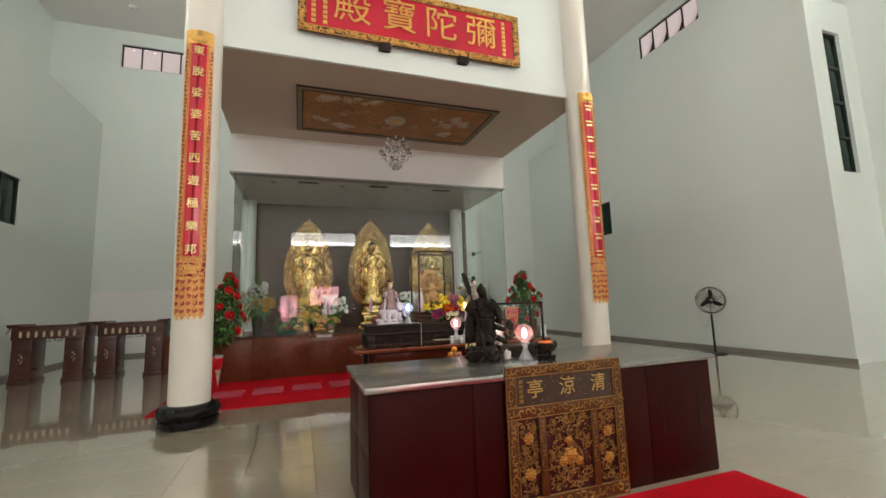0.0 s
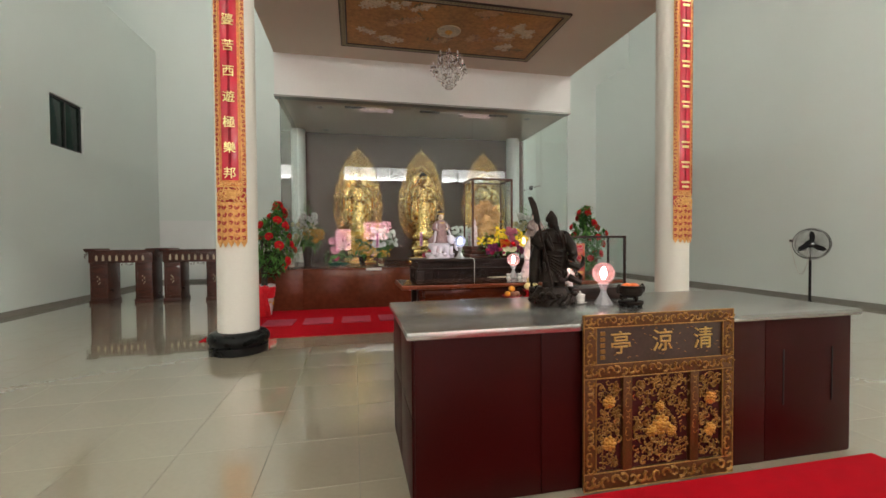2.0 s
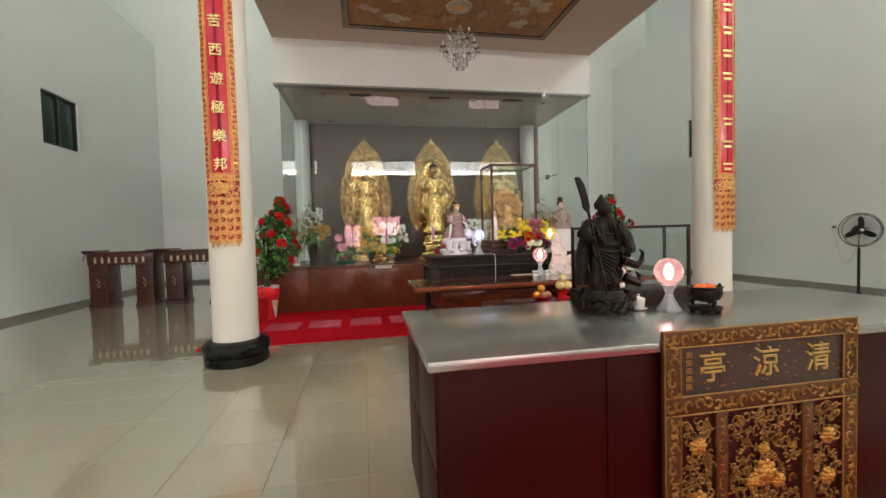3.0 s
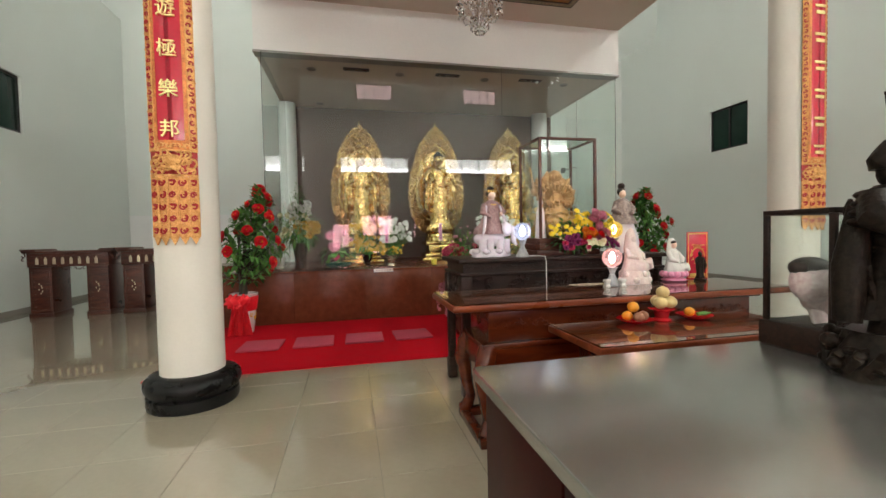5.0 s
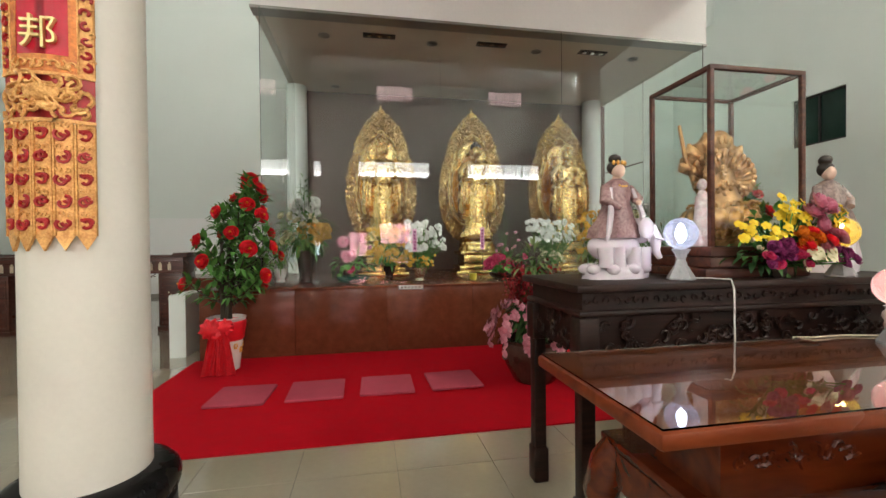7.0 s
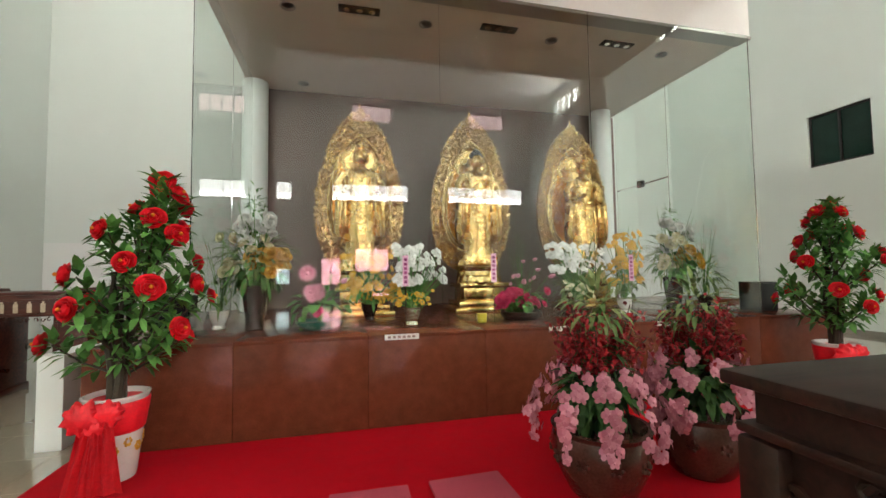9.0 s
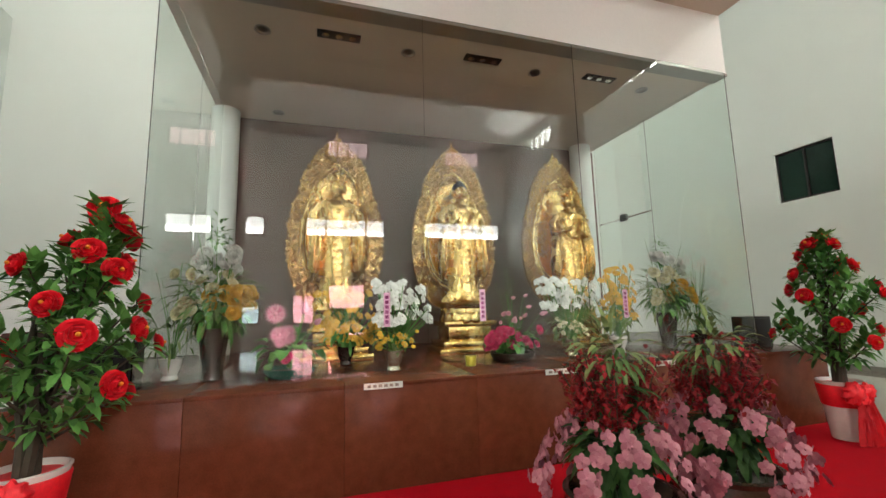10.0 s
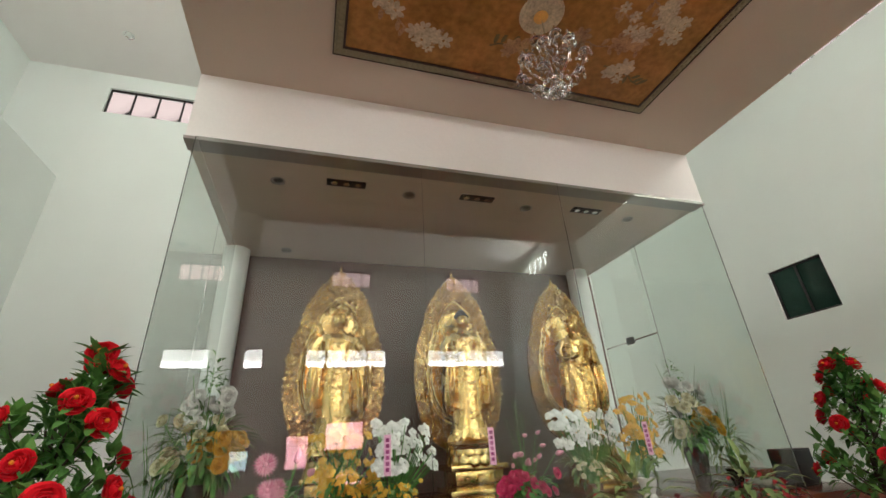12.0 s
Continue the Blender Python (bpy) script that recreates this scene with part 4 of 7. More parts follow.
def standing_figure(bm, h, folds=14):
    """A robed standing figure, plain, of height h with its feet at the origin, facing -y."""
    def fold(a, k):
        return 1 + 0.07 * math.sin(folds * a + 6 * k) * (1 - k * 0.8)
    R = [(0.0, 0.17, 0.13), (0.03, 0.175, 0.13), (0.1, 0.13, 0.1), (0.3, 0.128, 0.1), (0.45, 0.13, 0.1), (0.56, 0.135, 0.1), (0.66, 0.15, 0.105), (0.73, 0.165, 0.105), (0.775, 0.15, 0.09), (0.8, 0.07, 0.06), (0.83, 0.045, 0.045)]
    loft(bm, [(0, 0, z * h, rx * h, ry * h) for z, rx, ry in R], 40, fold=fold)
    ball(bm, (0, -0.01 * h, 0.88 * h), 0.062 * h, 0.066 * h, 0.078 * h, 16, 12)
    ball(bm, (0, 0.016 * h, 0.917 * h), 0.066 * h, 0.066 * h, 0.058 * h, 14, 9)
    ball(bm, (0, 0.014 * h, 0.972 * h), 0.032 * h, 0.032 * h, 0.03 * h, 10, 7)
    ball(bm, (0, -0.078 * h, 0.872 * h), 0.012 * h, 0.012 * h, 0.02 * h, 6, 5)
    for s in (-1, 1):
        ball(bm, (s * 0.064 * h, 0, 0.872 * h), 0.01 * h, 0.014 * h, 0.03 * h, 6, 5)
    for s in (-1, 1):
        ball(bm, (s * 0.026 * h, -0.066 * h, 0.892 * h), 0.02 * h, 0.01 * h, 0.006 * h, 8, 5)
    tube(bm, [(-0.018 * h, -0.066 * h, 0.842 * h), (0, -0.073 * h, 0.84 * h), (0.018 * h, -0.066 * h, 0.842 * h)], 0.005 * h, 5)
    tube(bm, [(-0.15 * h, 0, 0.74 * h), (-0.2 * h, -0.02 * h, 0.6 * h), (-0.15 * h, -0.1 * h, 0.56 * h), (-0.06 * h, -0.14 * h, 0.62 * h)], [0.042 * h, 0.038 * h, 0.032 * h, 0.02 * h], 10)
    tube(bm, [(0.15 * h, 0, 0.74 * h), (0.2 * h, -0.02 * h, 0.58 * h), (0.19 * h, -0.08 * h, 0.46 * h), (0.15 * h, -0.12 * h, 0.40 * h)], [0.042 * h, 0.038 * h, 0.032 * h, 0.02 * h], 10)
    for s in (-1, 1):
        tube(bm, [(s * 0.17 * h, -0.03 * h, 0.57 * h), (s * 0.185 * h, -0.03 * h, 0.4 * h), (s * 0.17 * h, -0.02 * h, 0.2 * h)], [0.036 * h, 0.034 * h, 0.012 * h], 8)
    for k in range(10):
        z = (0.68 - 0.056 * k) * h
        w = (0.075 - 0.004 * k) * h
        tube(bm, [(-w, -0.095 * h, z + 0.05 * h), (-w * 0.5, -0.112 * h, z + 0.01 * h), (0, -0.116 * h, z - 0.008 * h), (w * 0.5, -0.112 * h, z + 0.01 * h), (w, -0.095 * h, z + 0.05 * h)], 0.0055 * h, 6)
    return bm


def lotus_base(x, y, z, s):
    t = thing("lotus_pedestal", "stepped gilded pedestal with lotus petals", "pedestal", (x, y, z), "gilded pedestals")
    part("plinth", bx(B(), -0.42 * s, 0.42 * s, -0.34 * s, 0.34 * s, 0, 0.07 * s, 0.008), M_GOLD, t)
    part("step", bx(B(), -0.36 * s, 0.36 * s, -0.3 * s, 0.3 * s, 0.07 * s, 0.15 * s, 0.008), M_GOLD, t)
    bm = bx(B(), -0.28 * s, 0.28 * s, -0.24 * s, 0.24 * s, 0.15 * s, 0.33 * s, 0.008)
    for k in range(3):
        scroll(bm, (k - 1) * 0.16 * s, 0.24 * s, -0.25 * s, 0.05 * s, k, 0.012, 1, 9)
    part("drum", bm, M_GOLD, t)
    part("step", bx(B(), -0.34 * s, 0.34 * s, -0.28 * s, 0.28 * s, 0.33 * s, 0.39 * s, 0.008), M_GOLD, t)
    me = mesh_of("petal", ball(B(), (0, 0, 0), 0.085 * s, 0.035 * s, 0.11 * s, 8, 6))
    for ring in range(2):
        for i in range(14):
            a = 2 * math.pi * (i + 0.5 * ring) / 14
            part("petal", me, M_GOLD, t, at=pose((0.27 - 0.02 * ring) * s * math.cos(a), (0.27 - 0.02 * ring) * s * math.sin(a), (0.46 + 0.09 * ring) * s, -20, 0, math.degrees(a) + 90))
    part("seat", lathe(B(), [(0.2 * s, 0.39 * s), (0.26 * s, 0.45 * s), (0.3 * s, 0.6 * s), (0.28 * s, 0.63 * s)], 28), M_GOLD, t)
    return t


for k, (x, crown) in enumerate(((0.35, True), (2.03, False), (3.78, True))):
    yb = 12.62
    lotus_base(x, yb, PT, 1.0 if k != 1 else 1.05)
    zf = PT + (0.63 if k != 1 else 0.66)
    body, hair = gilt_buddha(crown, k)
    if crown:
        pieces = [(body, M_GILTFIG)]
        hair.free()
    else:
        pieces = [(body, M_GILTFIG), (hair, M_HAIR)]
    joined("buddha_statue", pieces, "gilded standing buddha figure with a crown" if crown else "gilded standing buddha figure with dark hair", "statue", (x, yb, zf), 0, "gilded figures")
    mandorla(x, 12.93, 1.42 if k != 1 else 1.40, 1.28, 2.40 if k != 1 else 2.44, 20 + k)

# ---------------------------------------------------------------- name board, couplets, canopy painting, chandelier
M_DARKGILT = mat("dark_gilt_ground", (0.12, 0.05, 0.015), 0.5, 0.4, var=0.3, scale=20)
sg = thing("name_board", "red lacquered name board with gold characters and carved gilt frame", "sign board", (0.04, YFR - 0.14, 5.85))
part("board", bx(B(), 0.1, 3.89, 0.03, 0.06, 0.1, 0.92), M_REDLAC, sg, "red lacquered board")


def gilt_relief(x0, x1, z0, z1, seed):
    bm = B()
    r = random.Random(seed)
    for i in range(int((x1 - x0) * (z1 - z0) / 0.0013)):
        scroll(bm, r.uniform(x0 + 0.02, x1 - 0.02), r.uniform(z0 + 0.02, z1 - 0.02), 0.014, r.uniform(0.018, 0.036), r.uniform(0, 6), r.uniform(0.006, 0.011), r.choice((1, -1)), 6)
    for e in (z0 + 0.006, z1 - 0.006):
        tube(bm, [(x0, 0.016, e), (x1, 0.016, e)], 0.006, 5)
    return bm


for i, q in enumerate(((0, 3.99, 0, 0.12), (0, 3.99, 0.9, 1.02), (0, 0.13, 0.12, 0.9), (3.86, 3.99, 0.12, 0.9))):
    bar = part("frame_bar", bx(B(), q[0], q[1], 0.02, 0.07, q[2], q[3], 0.006), M_DARKGILT, sg, "dark gilt frame bar")
    part("frame_relief", gilt_relief(*q, i), M_GOLDMAT, bar, "raised gilt scrollwork")
for c, x in (("殿", 0.86), ("寶", 1.66), ("陀", 2.42), ("彌", 3.2)):
    glyph(c, 0.64, sg, M_GOLDMAT, (x, 0.024, 0.52), depth=0.02)
for x in (0.24, 0.42, 3.66):
    bm = B()
    for i in range(8):
        bx(bm, x - 0.035, x + 0.035, 0.022, 0.03, 0.17 + 0.088 * i, 0.235 + 0.088 * i, 0.004)
    part("small_writing", bm, M_GOLDMAT, sg, "column of small gold writing")
for x in (1.4, 2.83):
    part("bracket", bx(B(), x - 0.1, x + 0.1, -0.02, 0.13, -0.1, 0.005, 0.02), M_DARKWOOD, sg, "dark wooden bracket")


M_COUPGOLD = mat("orange_gilt", (0.66, 0.22, 0.045), 0.38, 0.5, var=0.25, scale=25, fine=110, bump=0.7, wear=(0.92, 0.50, 0.19))
M_OLDORANGE = mat("red_gilt", (0.52, 0.11, 0.035), 0.45, 0.35, var=0.3, scale=30, fine=90, bump=0.8, wear=(0.70, 0.27, 0.07))
M_DARKLAC = mat("dark_red_lacquer", (0.42, 0.012, 0.015), 0.35, var=0.15, scale=20)
M_LETTER = mat("pale_gold_letter", (0.95, 0.72, 0.33), 0.35, 0.6)


def couplet(x, y, chars, label, mirror):
    """A curved gilt and red board that hugs a column, with a fringe of pointed tabs."""
    c = thing("couplet_board", label, "sign board", (x, y, 0), "column couplets")
    R, a1 = 0.272, 0.66

    def arc(bm, t0, t1, z0, z1, r0, r1, n=8):
        for i in range(n):
            p, q = t0 + (t1 - t0) * i / n, t0 + (t1 - t0) * (i + 1) / n
            f = [bm.verts.new((r * math.sin(t), -r * math.cos(t), z)) for r, t, z in ((r0, p, z0), (r0, q, z0), (r0, q, z1), (r0, p, z1), (r1, p, z0), (r1, q, z0), (r1, q, z1), (r1, p, z1))]
            for k in ((3, 2, 1, 0), (4, 5, 6, 7), (0, 1, 5, 4), (2, 3, 7, 6), (1, 2, 6, 5), (3, 0, 4, 7)):
                bm.faces.new([f[j] for j in k])
        bmesh.ops.remove_doubles(bm, verts=bm.verts, dist=1e-5)
        return bm

    def curl(bm, t, z, r, turn, rad, flip):
        n = 8
        pts = []
        for i in range(n):
            s = i / (n - 1)
            a, q = turn + flip * s * 4.8, r * (1 - 0.7 * s)
            tt = t + q * math.cos(a) / R
            pts.append(((R + 0.012) * math.sin(tt), -(R + 0.012) * math.cos(tt), z + q * math.sin(a)))
        tube(bm, pts, rad, 5)
    z0, z1 = 1.36, 5.42
    part("board", arc(B(), -a1, a1, 2.16, z1 - 0.06, R - 0.018, R), mat("dark_edge_wood", (0.05, 0.012, 0.01), 0.5), c)
    part("red_field", arc(B(), -0.35, 0.35, 2.2, z1 - 0.2, R, R + 0.008), M_REDLAC, c, "red lacquered field")
    for s in (-1, 1):
        part("inner_border", arc(B(), *sorted((s * 0.35, s * 0.46)), 2.12, z1 - 0.2, R, R + 0.011, 2), M_OLDORANGE, c, "red gilt inner border")
        part("border_ground", arc(B(), *sorted((s * 0.46, s * a1)), 2.12, z1 - 0.2, R, R + 0.006, 3), M_COUPGOLD, c)
        bm, bm2 = B(), B()
        n = 50
        for i in range(n):
            zz = 2.16 + i * (z1 - 2.4) / n
            curl(bm, s * 0.56, zz, 0.021, 1.5 + i * 2.1, 0.0075, 1 if i % 2 else -1)
            curl(bm2, s * (0.5 if i % 2 else 0.62), zz + 0.03, 0.014, i * 2.3, 0.005, -1 if i % 2 else 1)
        part("red_scroll", bm, M_DARKLAC, c, "running red scroll")
        part("border_scroll", bm2, M_COUPGOLD, c, "small gilt curls")
        for t in (0.462, 0.65):
            part("rim_line", tube(B(), [((R + 0.01) * math.sin(s * t), -(R + 0.01) * math.cos(s * t), z) for z in (2.12, z1 - 0.2)], 0.005, 5), M_COUPGOLD, c)
    bm = arc(B(), -0.46, 0.46, 2.12, 2.2, R, R + 0.010, 5)
    part("foot_border", bm, M_OLDORANGE, c)
    bm = B()
    for i in range(11):
        curl(bm, -0.4 + 0.08 * i, 2.16, 0.024, i * 1.7, 0.005, 1 if i % 2 else -1)
    part("foot_scroll", bm, M_COUPGOLD, c)
    bm = arc(B(), -a1, a1, z1 - 0.2, z1, R, R + 0.014)
    for t in (-0.45, 0.45):
        curl(bm, t, z1 - 0.07, 0.05, 1, 0.013, 1 if t > 0 else -1)
    for t in (-0.2, 0, 0.2):
        ball(bm, ((R + 0.012) * math.sin(t), -(R + 0.012) * math.cos(t), z1 - 0.13), 0.06, 0.02, 0.05, 8, 6)
    part("head_piece", bm, M_GOLDMAT, c, "gilt head piece")
    part("band_ground", arc(B(), -a1, a1, 1.93, 2.12, R - 0.01, R + 0.006), M_DARKLAC, c)
    bm = B()
    r = random.Random(3)
    for q in (-1, 1):
        for k in range(7):
            t0, zc = q * (0.1 + 0.068 * k), 2.03 + 0.035 * math.sin(k * 1.9)
            curl(bm, t0, zc + 0.03, 0.038, r.uniform(0, 6), 0.010, q)
            curl(bm, t0, zc - 0.045, 0.032, r.uniform(0, 6), 0.009, -q)
    for t, zz, w, hh in ((0, 2.045, 0.075, 0.045), (-0.1, 2.03, 0.04, 0.03), (0.1, 2.03, 0.04, 0.03), (0, 1.985, 0.045, 0.02)):
        ball(bm, ((R + 0.004) * math.sin(t), -(R + 0.004) * math.cos(t), zz), w, 0.018, hh, 10, 6)
    arc(bm, -a1, a1, 1.915, 1.93, R, R + 0.016)
    arc(bm, -a1, a1, 2.112, 2.126, R, R + 0.016)
    part("band_relief", bm, M_COUPGOLD, c, "gilt cloud relief")
    for k in range(5):
        p, q = -a1 + k * a1 * 0.4 + 0.008, -a1 + (k + 1) * a1 * 0.4 - 0.008
        bm = arc(B(), p, q, 1.43, 1.915, R - 0.006, R + 0.008, 3)
        m = (p + q) / 2
        tip = [bm.verts.new((r * math.sin(t), -r * math.cos(t), z)) for r, t, z in ((R - 0.006, p, 1.43), (R - 0.006, q, 1.43), (R - 0.006, m, 1.365), (R + 0.008, p, 1.43), (R + 0.008, q, 1.43), (R + 0.008, m, 1.365))]
        for f in ((0, 1, 2), (5, 4, 3), (0, 2, 5, 3), (2, 1, 4, 5)):
            bm.faces.new([tip[j] for j in f])
        tab = part("fringe_tab", bm, M_COUPGOLD, c, "gilt pointed tab")
        bm = B()
        for t in (p + 0.01, q - 0.01):
            tube(bm, [((R + 0.01) * math.sin(t), -(R + 0.01) * math.cos(t), z) for z in (1.43, 1.91)], 0.0055, 5)
        part("tab_rim", bm, M_COUPGOLD, tab)
        bm, bm2 = B(), B()
        for i in range(5):
            zz = 1.475 + i * 0.096
            for j in range(2):
                curl(bm, m - 0.02 + 0.05 * j, zz + 0.012 * j, 0.027 - 0.009 * j, (0.8 if i % 2 else 2.2) + j, 0.0078, 1 if (i + k) % 2 else -1)
            curl(bm2, m + 0.05, zz + 0.045, 0.012, i * 2.0, 0.0045, 1 if (i + k) % 2 else -1)
            curl(bm2, m - 0.05, zz + 0.05, 0.012, i * 1.3, 0.0045, 1 if (i + k) % 2 else -1)
        part("red_inset", bm, M_DARKLAC, tab, "red lacquer curls")
        part("curl_relief", bm2, M_COUPGOLD, tab)
    for i, ch in enumerate(chars):
        zc = 5.1 - i * 2.82 / (len(chars) - 1)
        # A dash draws plain bars in place of a character.
        if ch == "-":
            bm = bx(B(), -0.075, 0.075, -R - 0.016, -R - 0.006, zc + 0.025, zc + 0.055, 0.004)
            part("writing_bar", bx(bm, -0.06, 0.06, -R - 0.016, -R - 0.006, zc - 0.05, zc - 0.012, 0.004), M_LETTER, c)
        else:
            glyph(ch, 0.148, c, M_LETTER, (0, -R - 0.016, zc), depth=0.016)
    return c


couplet(-1.26, 7.67, "東脫娑婆苦西遊極樂邦", "tall red and gilt column board with ten gold characters", 1)
couplet(5.34, 7.67, "-" * 10, "tall red and gilt column board with plain gold bars as characters", -1)

# painted panel under the canopy
pn = thing("ceiling_painting", "framed ceiling painting of pale flowers and clouds on ochre", "painting", (0, 0, 5.42))
m = mat("ochre_painting", (0.31, 0.13, 0.016), 0.5, var=0.35, scale=1.6, fine=14, wear=(0.42, 0.20, 0.05))
part("canvas", bx(B(), 0.14, 3.94, 8.68, 10.4, -0.02, 0.0), m, pn, "ochre painted ground")
M_PALE = mat("pale_paint", (0.52, 0.42, 0.27), 0.6, var=0.4, scale=9, fine=40, wear=(0.62, 0.52, 0.38))
M_PALE2 = mat("rose_brown_paint", (0.34, 0.15, 0.07), 0.6, var=0.4, scale=9, wear=(0.5, 0.32, 0.16))
M_PALE3 = mat("green_brown_paint", (0.17, 0.13, 0.05), 0.6, var=0.4, scale=9)
M_EGG = mat("egg_moulding", (0.27, 0.235, 0.14), 0.5, var=0.2, scale=20)
M_FRAMEDK = mat("dark_frame_line", (0.035, 0.018, 0.012), 0.5)
for a in ((0.022, 4.055, 8.557, 8.57), (0.022, 4.055, 10.507, 10.52), (0.022, 0.035, 8.57, 10.507), (4.042, 4.055, 8.57, 10.507), (0.125, 3.955, 8.66, 8.685), (0.125, 3.955, 10.395, 10.42), (0.125, 0.15, 8.685, 10.395), (3.93, 3.955, 8.685, 10.395)):
    part("dark_fillet", bx(B(), *a, -0.035, 0.0, 0.003), M_FRAMEDK, pn)
for a in ((0.035, 4.042, 8.57, 8.66), (0.035, 4.042, 10.42, 10.507), (0.035, 0.125, 8.66, 10.42), (3.955, 4.042, 8.66, 10.42)):
    part("frame_bar", bx(B(), *a, -0.028, 0.0), M_EGG, pn)
egg = mesh_of("egg", ball(B(), (0, 0, 0), 0.027, 0.032, 0.014, 8, 5))
for i in range(60):
    for y in (8.615, 10.463):
        part("egg", egg, M_EGG, pn, at=pose(0.08 + i * 0.0665, y, -0.028))
for i in range(28):
    for x in (0.08, 4.0):
        part("egg", egg, M_EGG, pn, at=pose(x, 8.66 + i * 0.0665, -0.028, 0, 0, 90))
r = random.Random(12)


def painted_spray(cx, cy, s, seed, blossoms):
    """Petals of flat paint along a bent twig, as two meshes: the twig with its leaves, and the blossoms."""
    q = random.Random(seed)

    def dab(bm, x, y, ra, rb, t, layer):
        vs = []
        for j in range(9):
            a = 2 * math.pi * j / 9
            e = q.uniform(0.82, 1.15)
            px, py = ra * e * math.cos(a), rb * e * math.sin(a)
            X, Y = x + px * math.cos(t) - py * math.sin(t), y + px * math.sin(t) + py * math.cos(t)
            vs.append(bm.verts.new((min(3.88, max(0.2, X)), min(10.36, max(8.72, Y)), -0.0212 - 0.0006 * layer)))
        bm.faces.new(vs)
    twig, petals = B(), B()
    a0, x, y = q.uniform(-0.5, 0.5), cx - s, cy - 0.3 * s
    spots = []
    for k in range(16):
        a0 += q.uniform(-0.35, 0.35)
        x, y = x + s * 0.13 * math.cos(a0), y + s * 0.13 * math.sin(a0)
        dab(twig, x, y, s * 0.09, 0.012, a0, 1)
        spots.append((x, y))
        if k % 2:
            t = a0 + q.choice((1.1, -1.1))
            dab(twig, x + 0.07 * math.cos(t), y + 0.07 * math.sin(t), 0.06, 0.026, t, 1.4)
    for k in range(blossoms):
        x, y = q.choice(spots)
        x, y = x + q.gauss(0, 0.05), y + q.gauss(0, 0.06)
        e = q.uniform(0.035, 0.07)
        for j in range(6):
            t = j * 1.047 + k
            dab(petals, x + e * math.cos(t), y + e * math.sin(t), e * 0.8, e * 0.5, t, 2 + 0.3 * j + 2 * (k % 4))
    return twig, petals


for i, (cx, cy, s, m, mt) in enumerate(((0.75, 9.95, 0.38, 12, M_PALE), (1.2, 9.55, 0.34, 10, M_PALE2), (0.75, 9.05, 0.4, 12, M_PALE), (1.5, 8.98, 0.3, 7, M_PALE), (2.85, 9.85, 0.42, 10, M_PALE2), (3.35, 10.05, 0.3, 8, M_PALE), (3.35, 9.2, 0.34, 11, M_PALE), (2.75, 8.98, 0.36, 9, M_PALE2), (3.0, 9.4, 0.3, 5, M_PALE), (1.9, 10.1, 0.26, 5, M_PALE2))):
    twig, petals = painted_spray(cx, cy, s, 40 + i, m)
    part("painted_spray", twig, M_PALE3 if i % 2 else M_PALE2, pn, smooth=0)
    part("painted_spray", petals, mt, pn, smooth=0)
part("medallion", lathe(B(), [(0.01, -0.03), (0.19, -0.031), (0.2, -0.036), (0.22, -0.036), (0.23, -0.019)], 28, 2.04, 9.55), M_PALE, pn, "pale round medallion")


def chandelier(x, y, z_top):
    c = thing("chandelier", "small crystal chandelier with curved arms and hanging drops", "chandelier", (x, y, z_top))
    part("chain", tube(B(), [(0, 0, 0), (0, 0, -0.45)], 0.008, 6), M_CHROME, c)
    part("ceiling_rose", lathe(B(), [(0.07, 0), (0.075, -0.02), (0.03, -0.05), (0.01, -0.06)], 18), M_GOLDMAT, c)
    part("stem", lathe(B(), [(0.015, -1.0), (0.04, -0.96), (0.02, -0.9), (0.045, -0.8), (0.02, -0.72), (0.05, -0.62), (0.02, -0.55), (0.035, -0.48), (0.01, -0.42)], 12), M_CRYSTAL, c)
    arm = mesh_of("arm", tube(B(), [(0.03, 0, -0.86), (0.12, 0, -0.92), (0.24, 0, -0.88), (0.29, 0, -0.78), (0.3, 0, -0.72)], 0.011, 6))
    cup = mesh_of("cup", lathe(B(), [(0.012, 0), (0.05, 0.012), (0.055, 0.03), (0.02, 0.03), (0.016, 0.1), (0.006, 0.13)], 12))
    drop = mesh_of("crystal_drop", lathe(B(), [(0.002, 0), (0.012, -0.02), (0.017, -0.045), (0.01, -0.07), (0.001, -0.078)], 6), 0)
    bead = mesh_of("bead", ball(B(), (0, 0, 0), 0.013, u=6, v=4), 0)
    for tier, (n, s, dz) in enumerate(((8, 1.0, 0.0), (6, 0.62, 0.2))):
        for i in range(n):
            a = 360 / n * i + 20 * tier
            m = pose(0, 0, dz, 0, 0, a) @ Matrix.Diagonal((s, s, 1, 1))
            part("arm", arm, M_CRYSTAL, c, at=m)
            part("candle_cup", cup, M_CRYSTAL, c, at=pose(0, 0, dz, 0, 0, a) @ pose(0.3 * s, 0, -0.72))
            for k in range(4):
                b = math.radians(90 * k)
                part("crystal_drop", drop, M_CRYSTAL, c, at=pose(0, 0, dz, 0, 0, a) @ pose(0.3 * s + 0.05 * math.cos(b), 0.05 * math.sin(b), -0.705))
            for k in range(5):
                u = (k + 0.5) / 5
                part("bead", bead, M_CRYSTAL, c, at=pose(0, 0, dz, 0, 0, a) @ pose((0.3 - 0.26 * u) * s, 0, -0.7 + 0.2 * u - 0.13 * math.sin(u * 3.14)))
    for i in range(14):
        a = 2 * math.pi * i / 14
        part("crystal_drop", drop, M_CRYSTAL, c, at=pose(0.13 * math.cos(a), 0.13 * math.sin(a), -0.94))
        part("crystal_drop", drop, M_CRYSTAL, c, at=pose(0.07 * math.cos(a), 0.07 * math.sin(a), -1.0))
    return c


chandelier(2.04, 9.57, 5.40)

